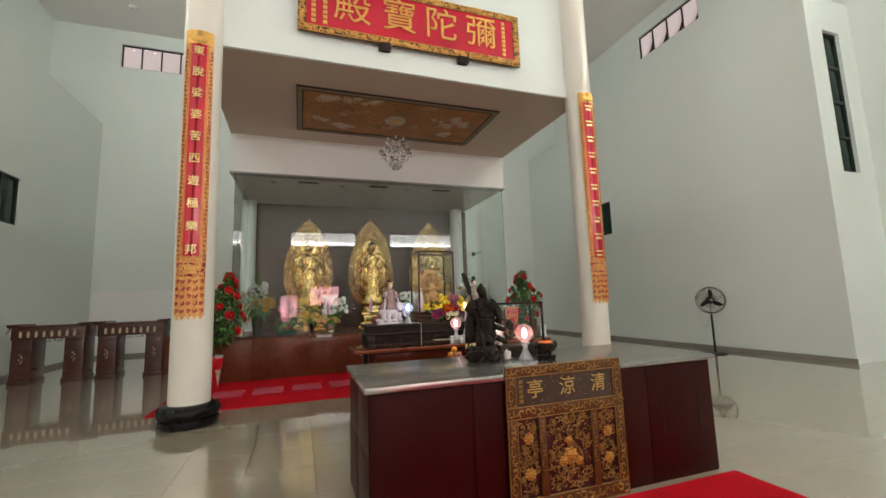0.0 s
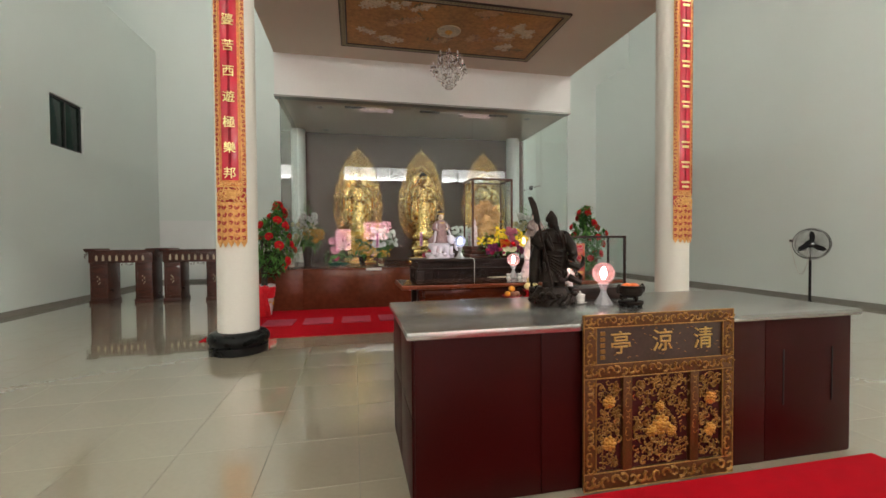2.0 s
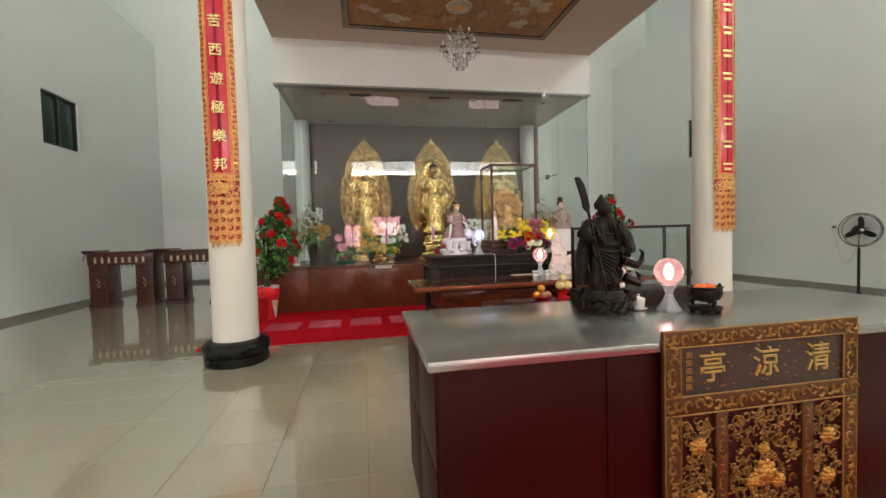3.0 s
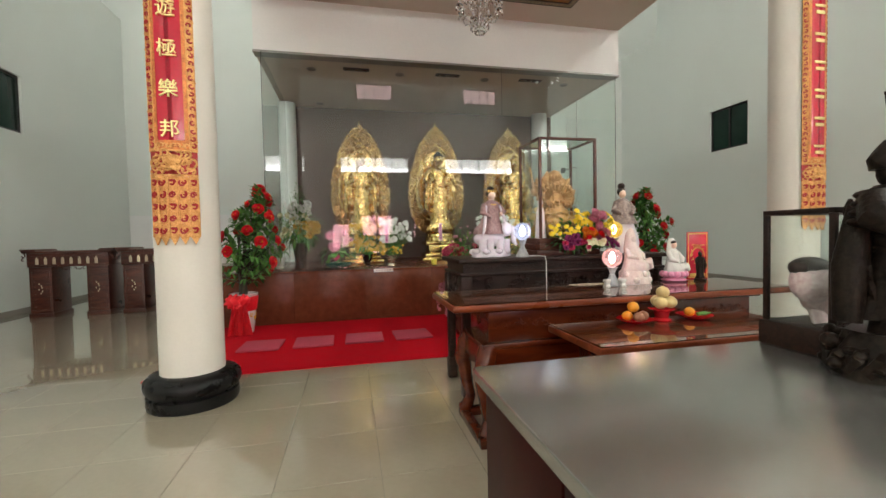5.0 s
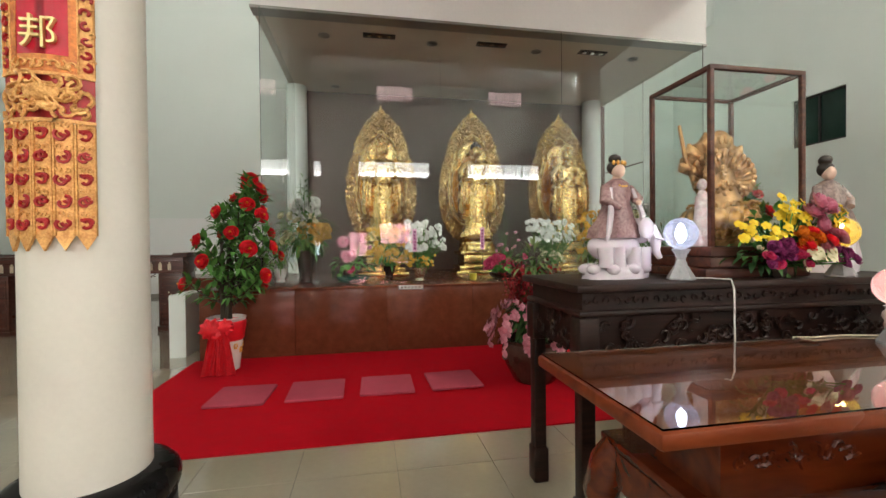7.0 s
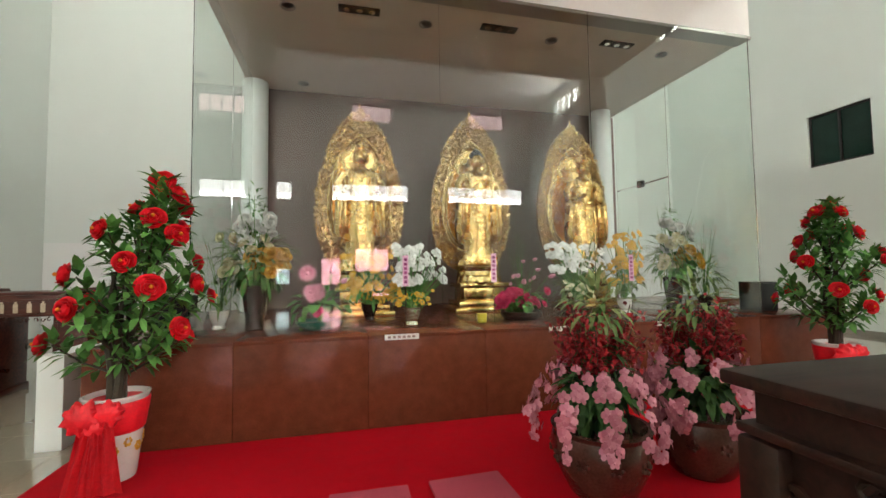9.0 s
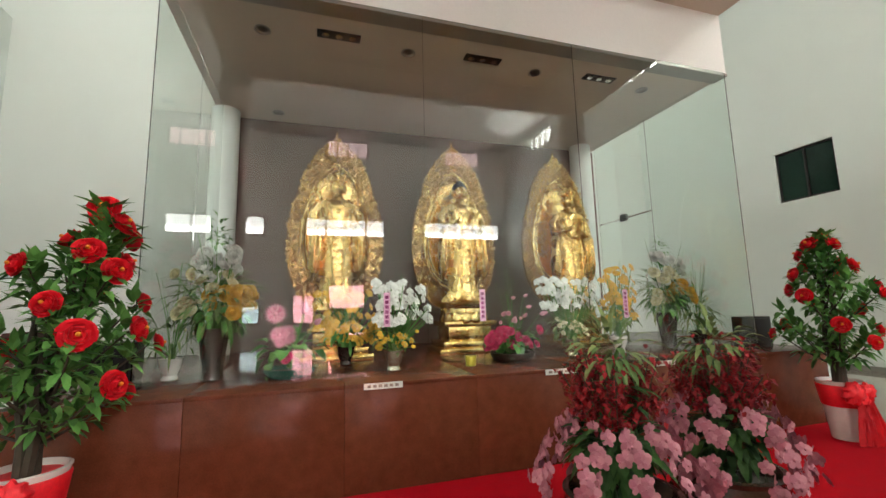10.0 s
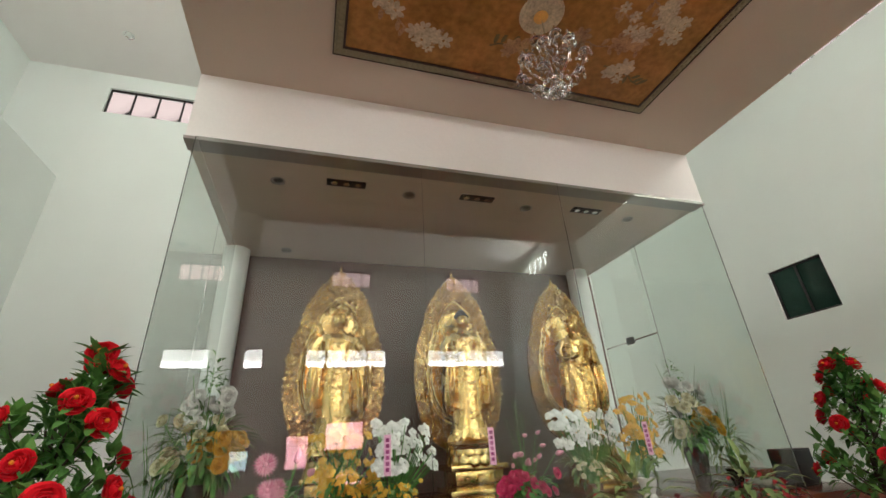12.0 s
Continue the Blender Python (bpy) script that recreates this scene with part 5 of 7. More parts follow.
# downlights and slot lamps
M_DLIGHT = mat("grey_lamp_metal", (0.34, 0.31, 0.28), 0.35, 0.5)
for x in (-0.51, 1.12, 2.84, 4.59):
    solo("downlight", lathe(B(), [(0.06, 0.0), (0.085, -0.004), (0.09, -0.012), (0.075, -0.016), (0.065, -0.006), (0.05, 0.0)], 20), M_DLIGHT, "small round recessed downlight, unlit", "downlight", (x, 11.78, 4.519), "altar room downlights")
solo("downlight", lathe(B(), [(0.06, 0.0), (0.085, -0.004), (0.09, -0.012), (0.075, -0.016), (0.065, -0.006), (0.05, 0.0)], 20), M_DLIGHT, "small round recessed downlight, unlit", "downlight", (-0.5, 13.8, 4.519), "altar room downlights")
for x in (0.3, 2.05, 3.78):
    t = thing("slot_lamp", "black recessed ceiling lamp with three small bulbs", "ceiling lamp", (x, 11.68, 4.52), "altar room slot lamps")
    part("housing", bx(B(), -0.24, 0.24, -0.07, 0.07, -0.012, 0.0, 0.003), M_BLACK, t)
    for k in (-0.15, 0, 0.15):
        part("bulb", lathe(B(), [(0.035, -0.012), (0.04, -0.02), (0.02, -0.024), (0.005, -0.02)], 12), M_CHROME, t, at=pose(k, 0, 0))
for x, y in ((-5.2, 16.5), (9.3, 16.5), (-5.2, 11.0), (9.3, 11.0)):
    solo("downlight", lathe(B(), [(0.09, 0.0), (0.13, -0.005), (0.135, -0.02), (0.1, -0.025), (0.08, -0.005)], 20), M_CHROME, "round chrome recessed downlight in the hall ceiling", "downlight", (x, y, ZC), "hall downlights")


# ---------------------------------------------------------------- plants
def leafmat(name, dark, light):
    m = bpy.data.materials.new(name)
    m.use_nodes = True
    n, l = m.node_tree.nodes, m.node_tree.links
    b = n["Principled BSDF"]
    g, r = n.new("ShaderNodeNewGeometry"), n.new("ShaderNodeValToRGB")
    r.color_ramp.elements[0].color, r.color_ramp.elements[1].color = (*dark, 1), (*light, 1)
    l.new(g.outputs["Random Per Island"], r.inputs[0])
    l.new(r.outputs[0], b.inputs["Base Color"])
    b.inputs["Roughness"].default_value = 0.55
    b.inputs["Specular IOR Level"].default_value = 0.25
    b.inputs["Subsurface Weight"].default_value = 0.0
    return m


M_LEAF = leafmat("green_leaf", (0.04, 0.14, 0.028), (0.15, 0.36, 0.08))
M_LEAFDK = leafmat("dark_green_leaf", (0.018, 0.06, 0.016), (0.07, 0.17, 0.04))
M_LEAF2 = leafmat("pale_green_leaf", (0.08, 0.16, 0.045), (0.28, 0.36, 0.14))
M_STEM = mat("brown_stem", (0.05, 0.04, 0.025), 0.7, var=0.3, bump=0.5)
M_PEONY = leafmat("red_petal", (0.66, 0.006, 0.016), (0.88, 0.022, 0.04))
M_PINKORCH = leafmat("pink_petal", (0.44, 0.12, 0.18), (0.68, 0.30, 0.36))
M_HOTPINK = leafmat("hot_pink_petal", (0.55, 0.02, 0.10), (0.75, 0.08, 0.2))
M_SOFTPINK = leafmat("soft_pink_petal", (0.62, 0.18, 0.29), (0.78, 0.38, 0.46))
M_WHITEP = leafmat("white_petal", (0.52, 0.53, 0.48), (0.80, 0.80, 0.76))
M_CREAMP = leafmat("cream_petal", (0.52, 0.48, 0.25), (0.72, 0.69, 0.48))
M_YELLOWP = leafmat("yellow_petal", (0.52, 0.24, 0.02), (0.74, 0.45, 0.06))
M_BRIGHTYEL = leafmat("bright_yellow_petal", (0.8, 0.5, 0.01), (0.9, 0.68, 0.05))
M_ORANGEP = leafmat("orange_petal", (0.7, 0.16, 0.01), (0.85, 0.3, 0.03))
M_PURPLEP = leafmat("purple_petal", (0.22, 0.02, 0.12), (0.45, 0.08, 0.26))
M_BERRY = leafmat("red_berry", (0.13, 0.006, 0.010), (0.42, 0.022, 0.030))


def leaf(bm, p, d, up, L, w, bend=0.25):
    """A folded pointed leaf from p along d."""
    d, up = d.normalized(), up
    side = d.cross(up)
    if side.length < 1e-3:
        side = d.cross(Vector((1, 0.2, 0)))
    side.normalize()
    nrm = side.cross(d)
    a = bm.verts.new(p)
    m1 = p + d * L * 0.35 + nrm * L * 0.05
    m2 = p + d * L * 0.7 + nrm * L * 0.02
    l1, r1 = bm.verts.new(m1 + side * w * 0.5 + nrm * w * 0.16), bm.verts.new(m1 - side * w * 0.5 + nrm * w * 0.16)
    c1 = bm.verts.new(m1)
    l2, r2 = bm.verts.new(m2 + side * w * 0.36 - nrm * L * bend * 0.2), bm.verts.new(m2 - side * w * 0.36 - nrm * L * bend * 0.2)
    c2 = bm.verts.new(m2 - nrm * L * bend * 0.28)
    e = bm.verts.new(p + d * L - nrm * L * bend)
    for f in ((a, c1, l1), (a, r1, c1), (c1, c2, l2, l1), (c1, r1, r2, c2), (c2, e, l2), (c2, r2, e)):
        bm.faces.new(f)


def ruffled(n_rings=3, cup=0.6, seed=0, count=7):
    """A full flower head of radius 1 facing +z."""
    bm = B()
    r = random.Random(seed)
    for k in range(n_rings):
        rad = 1.0 - 0.28 * k
        n = count - k
        for i in range(n):
            a = 2 * math.pi * (i + 0.5 * k) / n + r.uniform(-0.15, 0.15)
            tilt = cup * (0.15 + 0.5 * k)
            d = Vector((math.cos(a), math.sin(a), 0))
            s = Vector((-d.y, d.x, 0))
            w = rad * 0.62
            base = Vector((0, 0, 0.02 * k))
            mid = d * rad * 0.6 + Vector((0, 0, rad * tilt * 0.5))
            end = d * rad * r.uniform(0.85, 1.1) * (1 - 0.3 * tilt) + Vector((0, 0, rad * tilt * r.uniform(0.8, 1.2)))
            v = [bm.verts.new(base), bm.verts.new(mid + s * w * 0.8), bm.verts.new(mid - s * w * 0.8), bm.verts.new(mid + Vector((0, 0, -0.06))), bm.verts.new(end + s * w * 0.6 + Vector((0, 0, r.uniform(-0.1, 0.1)))), bm.verts.new(end - s * w * 0.6 + Vector((0, 0, r.uniform(-0.1, 0.1)))), bm.verts.new(end * 1.05)]
            for f in ((0, 3, 1), (0, 2, 3), (3, 6, 4, 1), (3, 2, 5, 6)):
                bm.faces.new([v[j] for j in f])
    return mesh_of("flower", bm, 60)


def orchid(seed=0):
    """A flat five-petalled flower of radius 1 facing +z."""
    bm = B()
    for i in range(5):
        a = math.radians(90 + 72 * i)
        d, s = Vector((math.cos(a), math.sin(a), 0)), Vector((-math.sin(a), math.cos(a), 0))
        w = 0.55 if i in (1, 4) else 0.42
        pts = [Vector((0, 0, 0.05)), d * 0.45 + s * w + Vector((0, 0, 0.1)), d * 0.9 + s * w * 0.7, d * 1.05, d * 0.9 - s * w * 0.7, d * 0.45 - s * w + Vector((0, 0, 0.1))]
        bm.faces.new([bm.verts.new(p) for p in pts])
    ball(bm, (0, -0.12, 0.16), 0.16, 0.22, 0.16, 6, 4)
    return mesh_of("flower", bm, 60)


def daisy(n=22):
    bm = B()
    for k, (L, z) in enumerate(((1.0, 0.0), (0.75, 0.12))):
        for i in range(n):
            a = 2 * math.pi * (i + 0.5 * k) / n
            d, s = Vector((math.cos(a), math.sin(a), 0)), Vector((-math.sin(a), math.cos(a), 0))
            e = d * L + Vector((0, 0, 0.25 + z))
            bm.faces.new([bm.verts.new(p) for p in (d * 0.15 + Vector((0, 0, z)), d * L * 0.6 + s * 0.09 + Vector((0, 0, 0.1 + z)), e, d * L * 0.6 - s * 0.09 + Vector((0, 0, 0.1 + z)))])
    ball(bm, (0, 0, 0.12), 0.2, 0.2, 0.1, 8, 5)
    return mesh_of("flower", bm, 60)


def full_bloom(seed):
    """A domed many-petalled flower of radius 1 facing +z."""
    bm = B()
    r = random.Random(seed)
    for k, (n, el, rad, w) in enumerate(((9, 0.1, 1.0, 0.5), (9, 0.42, 0.95, 0.46), (8, 0.75, 0.88, 0.42), (7, 1.05, 0.8, 0.36), (4, 1.35, 0.74, 0.26))):
        for i in range(n):
            a = 2 * math.pi * (i + 0.5 * k) / n + r.uniform(-0.12, 0.12)
            e = el + r.uniform(-0.08, 0.08)
            d = Vector((math.cos(a) * math.cos(e), math.sin(a) * math.cos(e), math.sin(e) * 0.8))
            s = Vector((-math.sin(a), math.cos(a), 0))
            u = d.cross(s)
            base, mid, end = d * 0.25 * rad, d * rad * 0.72 + u * -0.16, d * rad * r.uniform(0.95, 1.12)
            v = [bm.verts.new(q) for q in (base - s * w * 0.3, base + s * w * 0.3, mid + s * w, mid - u * 0.08, mid - s * w, end + s * w * 0.75 + u * r.uniform(-0.1, 0.1), end * 1.06, end - s * w * 0.75 + u * r.uniform(-0.1, 0.1))]
            for f in ((0, 1, 3), (1, 2, 3), (0, 3, 4), (2, 5, 6, 3), (3, 6, 7, 4)):
                bm.faces.new([v[j] for j in f])
    return mesh_of("flower", bm, 60)


PEONY, ROSE_M, ORCH, DAISY = full_bloom(1), ruffled(4, 1.0, 2, 7), orchid(), daisy()
SMALL_BLOOM = full_bloom(4)
HEART = mesh_of("flower_heart", ball(B(), (0, 0, 0), 1.0, u=7, v=5))
BUD = mesh_of("bud", lathe(B(), [(0.05, 0), (0.34, 0.35), (0.4, 0.7), (0.25, 1.2), (0.02, 1.6)], 8))


def heads(parent, mesh, material, spots, name="flower"):
    """Flower heads at (x, y, z, radius, aim vector)."""
    base = mesh.copy()
    base.materials.clear()
    base.materials.append(material)
    for x, y, z, s, aim in spots:
        q = Vector(aim).to_track_quat("Z", "Y")
        part(name, base, material, parent, at=Matrix.LocRotScale((x, y, z), q, (s, s, s)))


def spray(bm, r, c, spread, n, L, w, droop=0.3):
    """Loose leaves about a centre, pointing outwards."""
    c = Vector(c)
    for i in range(n):
        d = Vector((r.gauss(0, 1), r.gauss(0, 1), r.gauss(0.2, 0.8))).normalized()
        p = c + Vector((d.x * spread[0], d.y * spread[1], d.z * spread[2])) * r.uniform(0.35, 1.0)
        leaf(bm, p, d + Vector((0, 0, -droop)), Vector((0, 0, 1)), L * r.uniform(0.7, 1.2), w * r.uniform(0.8, 1.2))


def peony_tree(x, y, seed, label, lean=0.0):
    t = thing("peony_plant", label, "potted plant", (x, y, 0.012), "peony pots")
    r = random.Random(seed)
    pot = part("pot", lathe(B(), [(0.125, 0.0), (0.13, 0.02), (0.172, 0.38), (0.195, 0.55), (0.205, 0.58), (0.187, 0.585), (0.172, 0.52), (0.05, 0.5)], 28), M_WHITE, t, "white china pot with painted flowers")
    part("ribbon", lathe(B(), [(0.168, 0.33), (0.178, 0.345), (0.205, 0.53), (0.2, 0.545)], 28), M_REDCLOTH, pot, "red cloth ribbon")
    bm = B()
    for k in range(5):
        a = -1.2 + 0.5 * k
        for j in range(6):
            b = j * math.pi / 3
            ball(bm, (0.155 * math.cos(a + 0.12 * math.cos(b)), 0.155 * math.sin(a + 0.12 * math.cos(b)), 0.22 + 0.05 * (k % 2) + 0.024 * math.sin(b)), 0.012, 0.012, 0.014, 5, 4)
    part("inlay", bm, M_YELLOWP, pot, "painted ochre flowers")
    part("soil", lathe(B(), [(0.17, 0.505), (0.1, 0.52), (0.01, 0.52)], 18), M_STEM, pot)
    stems = B()
    fol = B()
    spots = []

    def whorl(c, aim, count, size):
        """A fan of broad leaves round a branch tip."""
        aim = aim.normalized()
        side = aim.cross(Vector((0.3, 0.2, 1))).normalized()
        other = aim.cross(side)
        for k in range(count):
            a = 2 * math.pi * k / count + r.uniform(-0.3, 0.3)
            d = aim * r.uniform(0.2, 0.8) + side * math.cos(a) + other * math.sin(a) + Vector((0, 0, 0.25))
            leaf(fol, c + d * 0.02, d, Vector((0, 0, 1)), size * r.uniform(0.75, 1.2), size * r.uniform(0.34, 0.46), r.uniform(-0.05, 0.2))
    for k in range(4):
        a = 1.57 * k + 0.4
        tube(stems, [(0.03 * math.cos(a), 0.03 * math.sin(a), 0.5), (0.035 * math.cos(a + 0.6), 0.035 * math.sin(a + 0.6), 0.75), (0.07 * math.cos(a), 0.07 * math.sin(a), 1.0), (0.05 * math.cos(a + 1), 0.05 * math.sin(a + 1), 1.45)], [0.034, 0.03, 0.022, 0.012], 7)
    for i in range(26):
        u = i / 25
        h = 0.96 + 1.14 * u + r.uniform(-0.08, 0.08)
        rad = 0.40 * (1.0 - 0.80 * u ** 2.1) + r.uniform(-0.10, 0.06)
        if i == 25:
            rad, h = 0.03, 2.1
        tip = Vector((rad * math.cos(i * 2.4 + seed), rad * math.sin(i * 2.4 + seed), h))
        tip.x += lean * (h - 0.7)
        root = Vector((0.03 * math.cos(i), 0.03 * math.sin(i), max(0.7, h - 0.35)))
        root.x += lean * (root.z - 0.7)
        mid = root.lerp(tip, 0.55) + Vector((0, 0, -0.03))
        tube(stems, [root, mid, tip], [0.012, 0.008, 0.005], 5)
        out = Vector((rad * math.cos(i * 2.4 + seed), rad * math.sin(i * 2.4 + seed), 0.12 if i < 25 else 0.6))
        whorl(tip + out.normalized() * -0.02, out, 10, 0.145)
        whorl(mid.lerp(tip, 0.5), out + Vector((0, 0, 0.1)), 10, 0.14)
        whorl(mid, out + Vector((r.gauss(0, 0.2), r.gauss(0, 0.2), 0)), 9, 0.135)
        whorl(root.lerp(mid, 0.6), out + Vector((r.gauss(0, 0.3), r.gauss(0, 0.3), 0)), 8, 0.13)
        if i not in (3, 8, 14, 19):
            e = out.normalized() * 0.05
            spots.append((tip.x + e.x, tip.y + e.y, tip.z + 0.01, r.uniform(0.064, 0.084), (out.x, out.y, 0.06) if i < 25 else (0.1, -1, 0.35)))
    for k in range(16):
        a, e = r.uniform(0, 6.28), r.uniform(0.03, 0.09)
        whorl(Vector((e * math.cos(a), e * math.sin(a), r.uniform(0.78, 1.15))), Vector((math.cos(a), math.sin(a), -0.5)), 5, 0.12)
    part("stem", stems, M_STEM, t)
    f = part("foliage", fol, M_LEAF, t, "dense dark green leaves", smooth=0)
    f["kind"] = "stuff"
    heads(t, PEONY, M_PEONY, spots)
    hearts = []
    for sx, sy, sz, sr, aim in spots:
        d = Vector(aim).normalized() * sr * 0.72
        hearts.append((sx + d.x, sy + d.y, sz + d.z, sr * 0.17, aim))
    heads(t, HEART, M_ORANGEP, hearts, "flower_heart")
    return t


M_REDCLOTH = mat("red_satin", (0.78, 0.010, 0.022), 0.5, var=0.15, scale=14, fine=60, bump=0.3)


def bow(x, y, z, turn):
    """A gathered red cloth bow: a puffed knot and broad tails that fall to the carpet."""
    t = thing("ribbon_bow", "large gathered red cloth bow tied to a flower pot", "bow", (x, y, z), "red bows", turn=turn)
    for cx, cz, e, seed in ((-0.075, 0.0, 0.105, 1), (0.06, 0.012, 0.085, 2), (-0.01, -0.06, 0.085, 3)):
        bm = ball(B(), (0, 0, 0), 1, 1, 1, 26, 16)
        for v in bm.verts:
            d = v.co.normalized()
            f = 1 + 0.13 * math.sin(9 * math.atan2(d.z, d.x) + 3 * seed) + 0.18 * noise.noise(d * 3.1 + Vector((seed, 0, 0)))
            v.co = Vector((cx + d.x * e * f, d.y * e * 0.62 * f, cz + d.z * e * f))
        part("loop", bm, M_REDCLOTH, t)
    for q, w, drop in ((-1, 0.13, z - 0.03), (1, 0.15, z - 0.02), (0, 0.12, z - 0.08)):
        bm = B()
        rows = []
        for k in range(15):
            u = k / 14
            rows.append([bm.verts.new((q * (0.03 + 0.05 * u) + (j - 4) * w * 0.13 * (0.75 + 0.5 * u), -0.02 - 0.05 * u + 0.016 * math.sin(j * 1.7 + 3 * u + q) - 0.008 * abs(q), -0.03 - (drop - 0.03) * u)) for j in range(9)])
        for p, n in zip(rows, rows[1:]):
            for k in range(8):
                bm.faces.new((p[k], p[k + 1], n[k + 1], n[k]))
        bmesh.ops.solidify(bm, geom=bm.faces[:], thickness=0.004)
        part("tail", bm, M_REDCLOTH, t)
    return t


peony_tree(-1.47, 10.34, 1, "artificial red peony tree in a white pot by the platform", 0.2)
peony_tree(5.36, 10.3, 2, "artificial red peony tree in a white pot by the platform")
bow(-1.48, 10.115, 0.5, 8)
bow(5.28, 10.09, 0.5, -14)


def orchid_pot(x, y, seed, label):
    t = thing("orchid_pot", label, "potted plant", (x, y, 0.012), "orchid pots")
    r = random.Random(seed)
    part("pot", lathe(B(), [(0.19, 0), (0.21, 0.02), (0.29, 0.18), (0.32, 0.31), (0.30, 0.39), (0.315, 0.42), (0.28, 0.425), (0.24, 0.36), (0.02, 0.34)], 34), M_POT, t, "glazed brown ceramic pot with embossed flowers")
    bm = B()
    for i in range(10):
        a = 2 * math.pi * i / 10
        for k in range(5):
            b = 2 * math.pi * k / 5
            ball(bm, (0.312 * math.cos(a + 0.1 * math.cos(b)), 0.312 * math.sin(a + 0.1 * math.cos(b)), 0.26 + 0.03 * math.sin(b)), 0.016, 0.016, 0.016, 5, 4)
    part("embossed_relief", bm, M_POT, t)
    fol = B()
    spray(fol, r, (0, 0, 0.62), (0.2, 0.2, 0.22), 260, 0.15, 0.06)
    spray(fol, r, (0, 0, 0.9), (0.14, 0.14, 0.22), 60, 0.16, 0.03)
    part("foliage", fol, M_LEAFDK, t, "dark green leaves", smooth=0)["kind"] = "stuff"
    fol = B()
    spray(fol, r, (0, 0, 1.15), (0.2, 0.2, 0.2), 70, 0.14, 0.035)
    part("foliage", fol, M_LEAF2, t, "pale green leaves", smooth=0)["kind"] = "stuff"
    b2, st = B(), B()
    for i in range(34):
        a = r.uniform(0, 6.28)
        top = Vector((0.33 * math.cos(a) * r.uniform(0.3, 1), 0.33 * math.sin(a) * r.uniform(0.3, 1), r.uniform(0.9, 1.22)))
        tube(st, [(0, 0, 0.5), (top.x * 0.5, top.y * 0.5, 0.8), top], 0.004, 4)
        for k in range(46):
            p = Vector((top.x * 0.6, top.y * 0.6, 0.78)).lerp(top, r.random()) + Vector((r.gauss(0, 0.03), r.gauss(0, 0.03), r.gauss(0, 0.02)))
            leaf(b2, p, Vector((r.gauss(0, 1), r.gauss(0, 1), r.gauss(0, 1))), Vector((0, 0, 1)), 0.042, 0.027)
    part("stem", st, M_STEM, t)
    part("berry_spray", b2, M_BERRY, t, "sprays of tiny dark red blossoms", smooth=0)["kind"] = "stuff"
    spots = []
    for i in range(10):
        a = 2 * math.pi * i / 10 + r.uniform(-0.2, 0.2)
        for k in range(20):
            u = k / 19
            rad = 0.22 + 0.22 * math.sin(u * 2.0)
            spots.append((rad * math.cos(a) + r.gauss(0, 0.03), rad * math.sin(a) + r.gauss(0, 0.03), 0.8 - 0.42 * u + r.gauss(0, 0.03), r.uniform(0.032, 0.048), (math.cos(a) + r.gauss(0, 0.4), math.sin(a) + r.gauss(0, 0.4), r.gauss(0.1, 0.3))))
    heads(t, ORCH, M_PINKORCH, spots)
    return t


M_POT = mat("brown_glaze", (0.085, 0.045, 0.03), 0.25, var=0.35, scale=10, coat=0.4)
orchid_pot(1.72, 9.28, 5, "brown pot of pink orchids and dark red sprays")
orchid_pot(2.56, 9.34, 6, "brown pot of pink orchids and dark red sprays")


def bouquet(x, y, z, vase_prof, vase_mat, vase_label, label, groups, leaves, seed, grass=0):
    """A vase with stems, leaves and groups of flower heads: (mesh, material, count, radius, centre z, spread)."""
    t = thing("flower_arrangement", label, "flowers", (x, y, z), "altar flowers")
    r = random.Random(seed)
    part("vase", lathe(B(), vase_prof, 22), vase_mat, t, vase_label)
    h = vase_prof[-2][1]
    for mt, n, cz, sp, L, w in leaves:
        fol = B()
        spray(fol, r, (0, 0, cz), sp, n, L, w)
        part("foliage", fol, mt, t, smooth=0)["kind"] = "stuff"
    st = B()
    for mesh, mt, n, s, (cx, cy, cz), sp in groups:
        spots = []
        n = round(n * 1.35)
        s *= 1.1
        for i in range(n):
            p = (cx + r.uniform(-1, 1) * sp[0], cy + r.uniform(-1, 0.6) * sp[1], cz + r.uniform(-1, 1) * sp[2])
            tube(st, [(r.gauss(0, 0.01), r.gauss(0, 0.01), h * 0.9), (p[0] * 0.5, p[1] * 0.5, (h + p[2]) / 2), p], 0.004, 4)
            spots.append((*p, s * r.uniform(0.8, 1.2), (p[0] * 2 + r.gauss(0, 0.2), -0.8 + r.gauss(0, 0.3), r.uniform(0.1, 0.7))))
        heads(t, mesh, mt, spots)
    for i in range(grass):
        a = r.uniform(0, 6.28)
        q = r.uniform(0.1, 0.3)
        tube(st, [(0, 0, h * 0.9), (q * 0.4 * math.cos(a), q * 0.4 * math.sin(a), h + 0.4), (q * math.cos(a), q * math.sin(a), h + r.uniform(0.6, 1.0))], 0.003, 4)
    part("stem", st, M_LEAF, t)
    return t


M_DARKVASE = mat("dark_glazed_vase", (0.035, 0.022, 0.018), 0.2, var=0.3, scale=8, coat=0.5)
M_SILVER = mat("silver_vase", (0.72, 0.66, 0.52), 0.22, 0.9, var=0.1)
M_JADE = mat("green_bowl_glaze", (0.02, 0.10, 0.07), 0.25, var=0.2, coat=0.4)
tall = [(0.08, 0), (0.1, 0.02), (0.085, 0.1), (0.12, 0.36), (0.13, 0.46), (0.1, 0.46), (0.08, 0.4)]
small = [(0.05, 0), (0.07, 0.015), (0.055, 0.05), (0.085, 0.12), (0.1, 0.2), (0.08, 0.2), (0.06, 0.15)]
bowl = [(0.12, 0), (0.2, 0.02), (0.24, 0.07), (0.24, 0.1), (0.2, 0.1), (0.18, 0.06)]
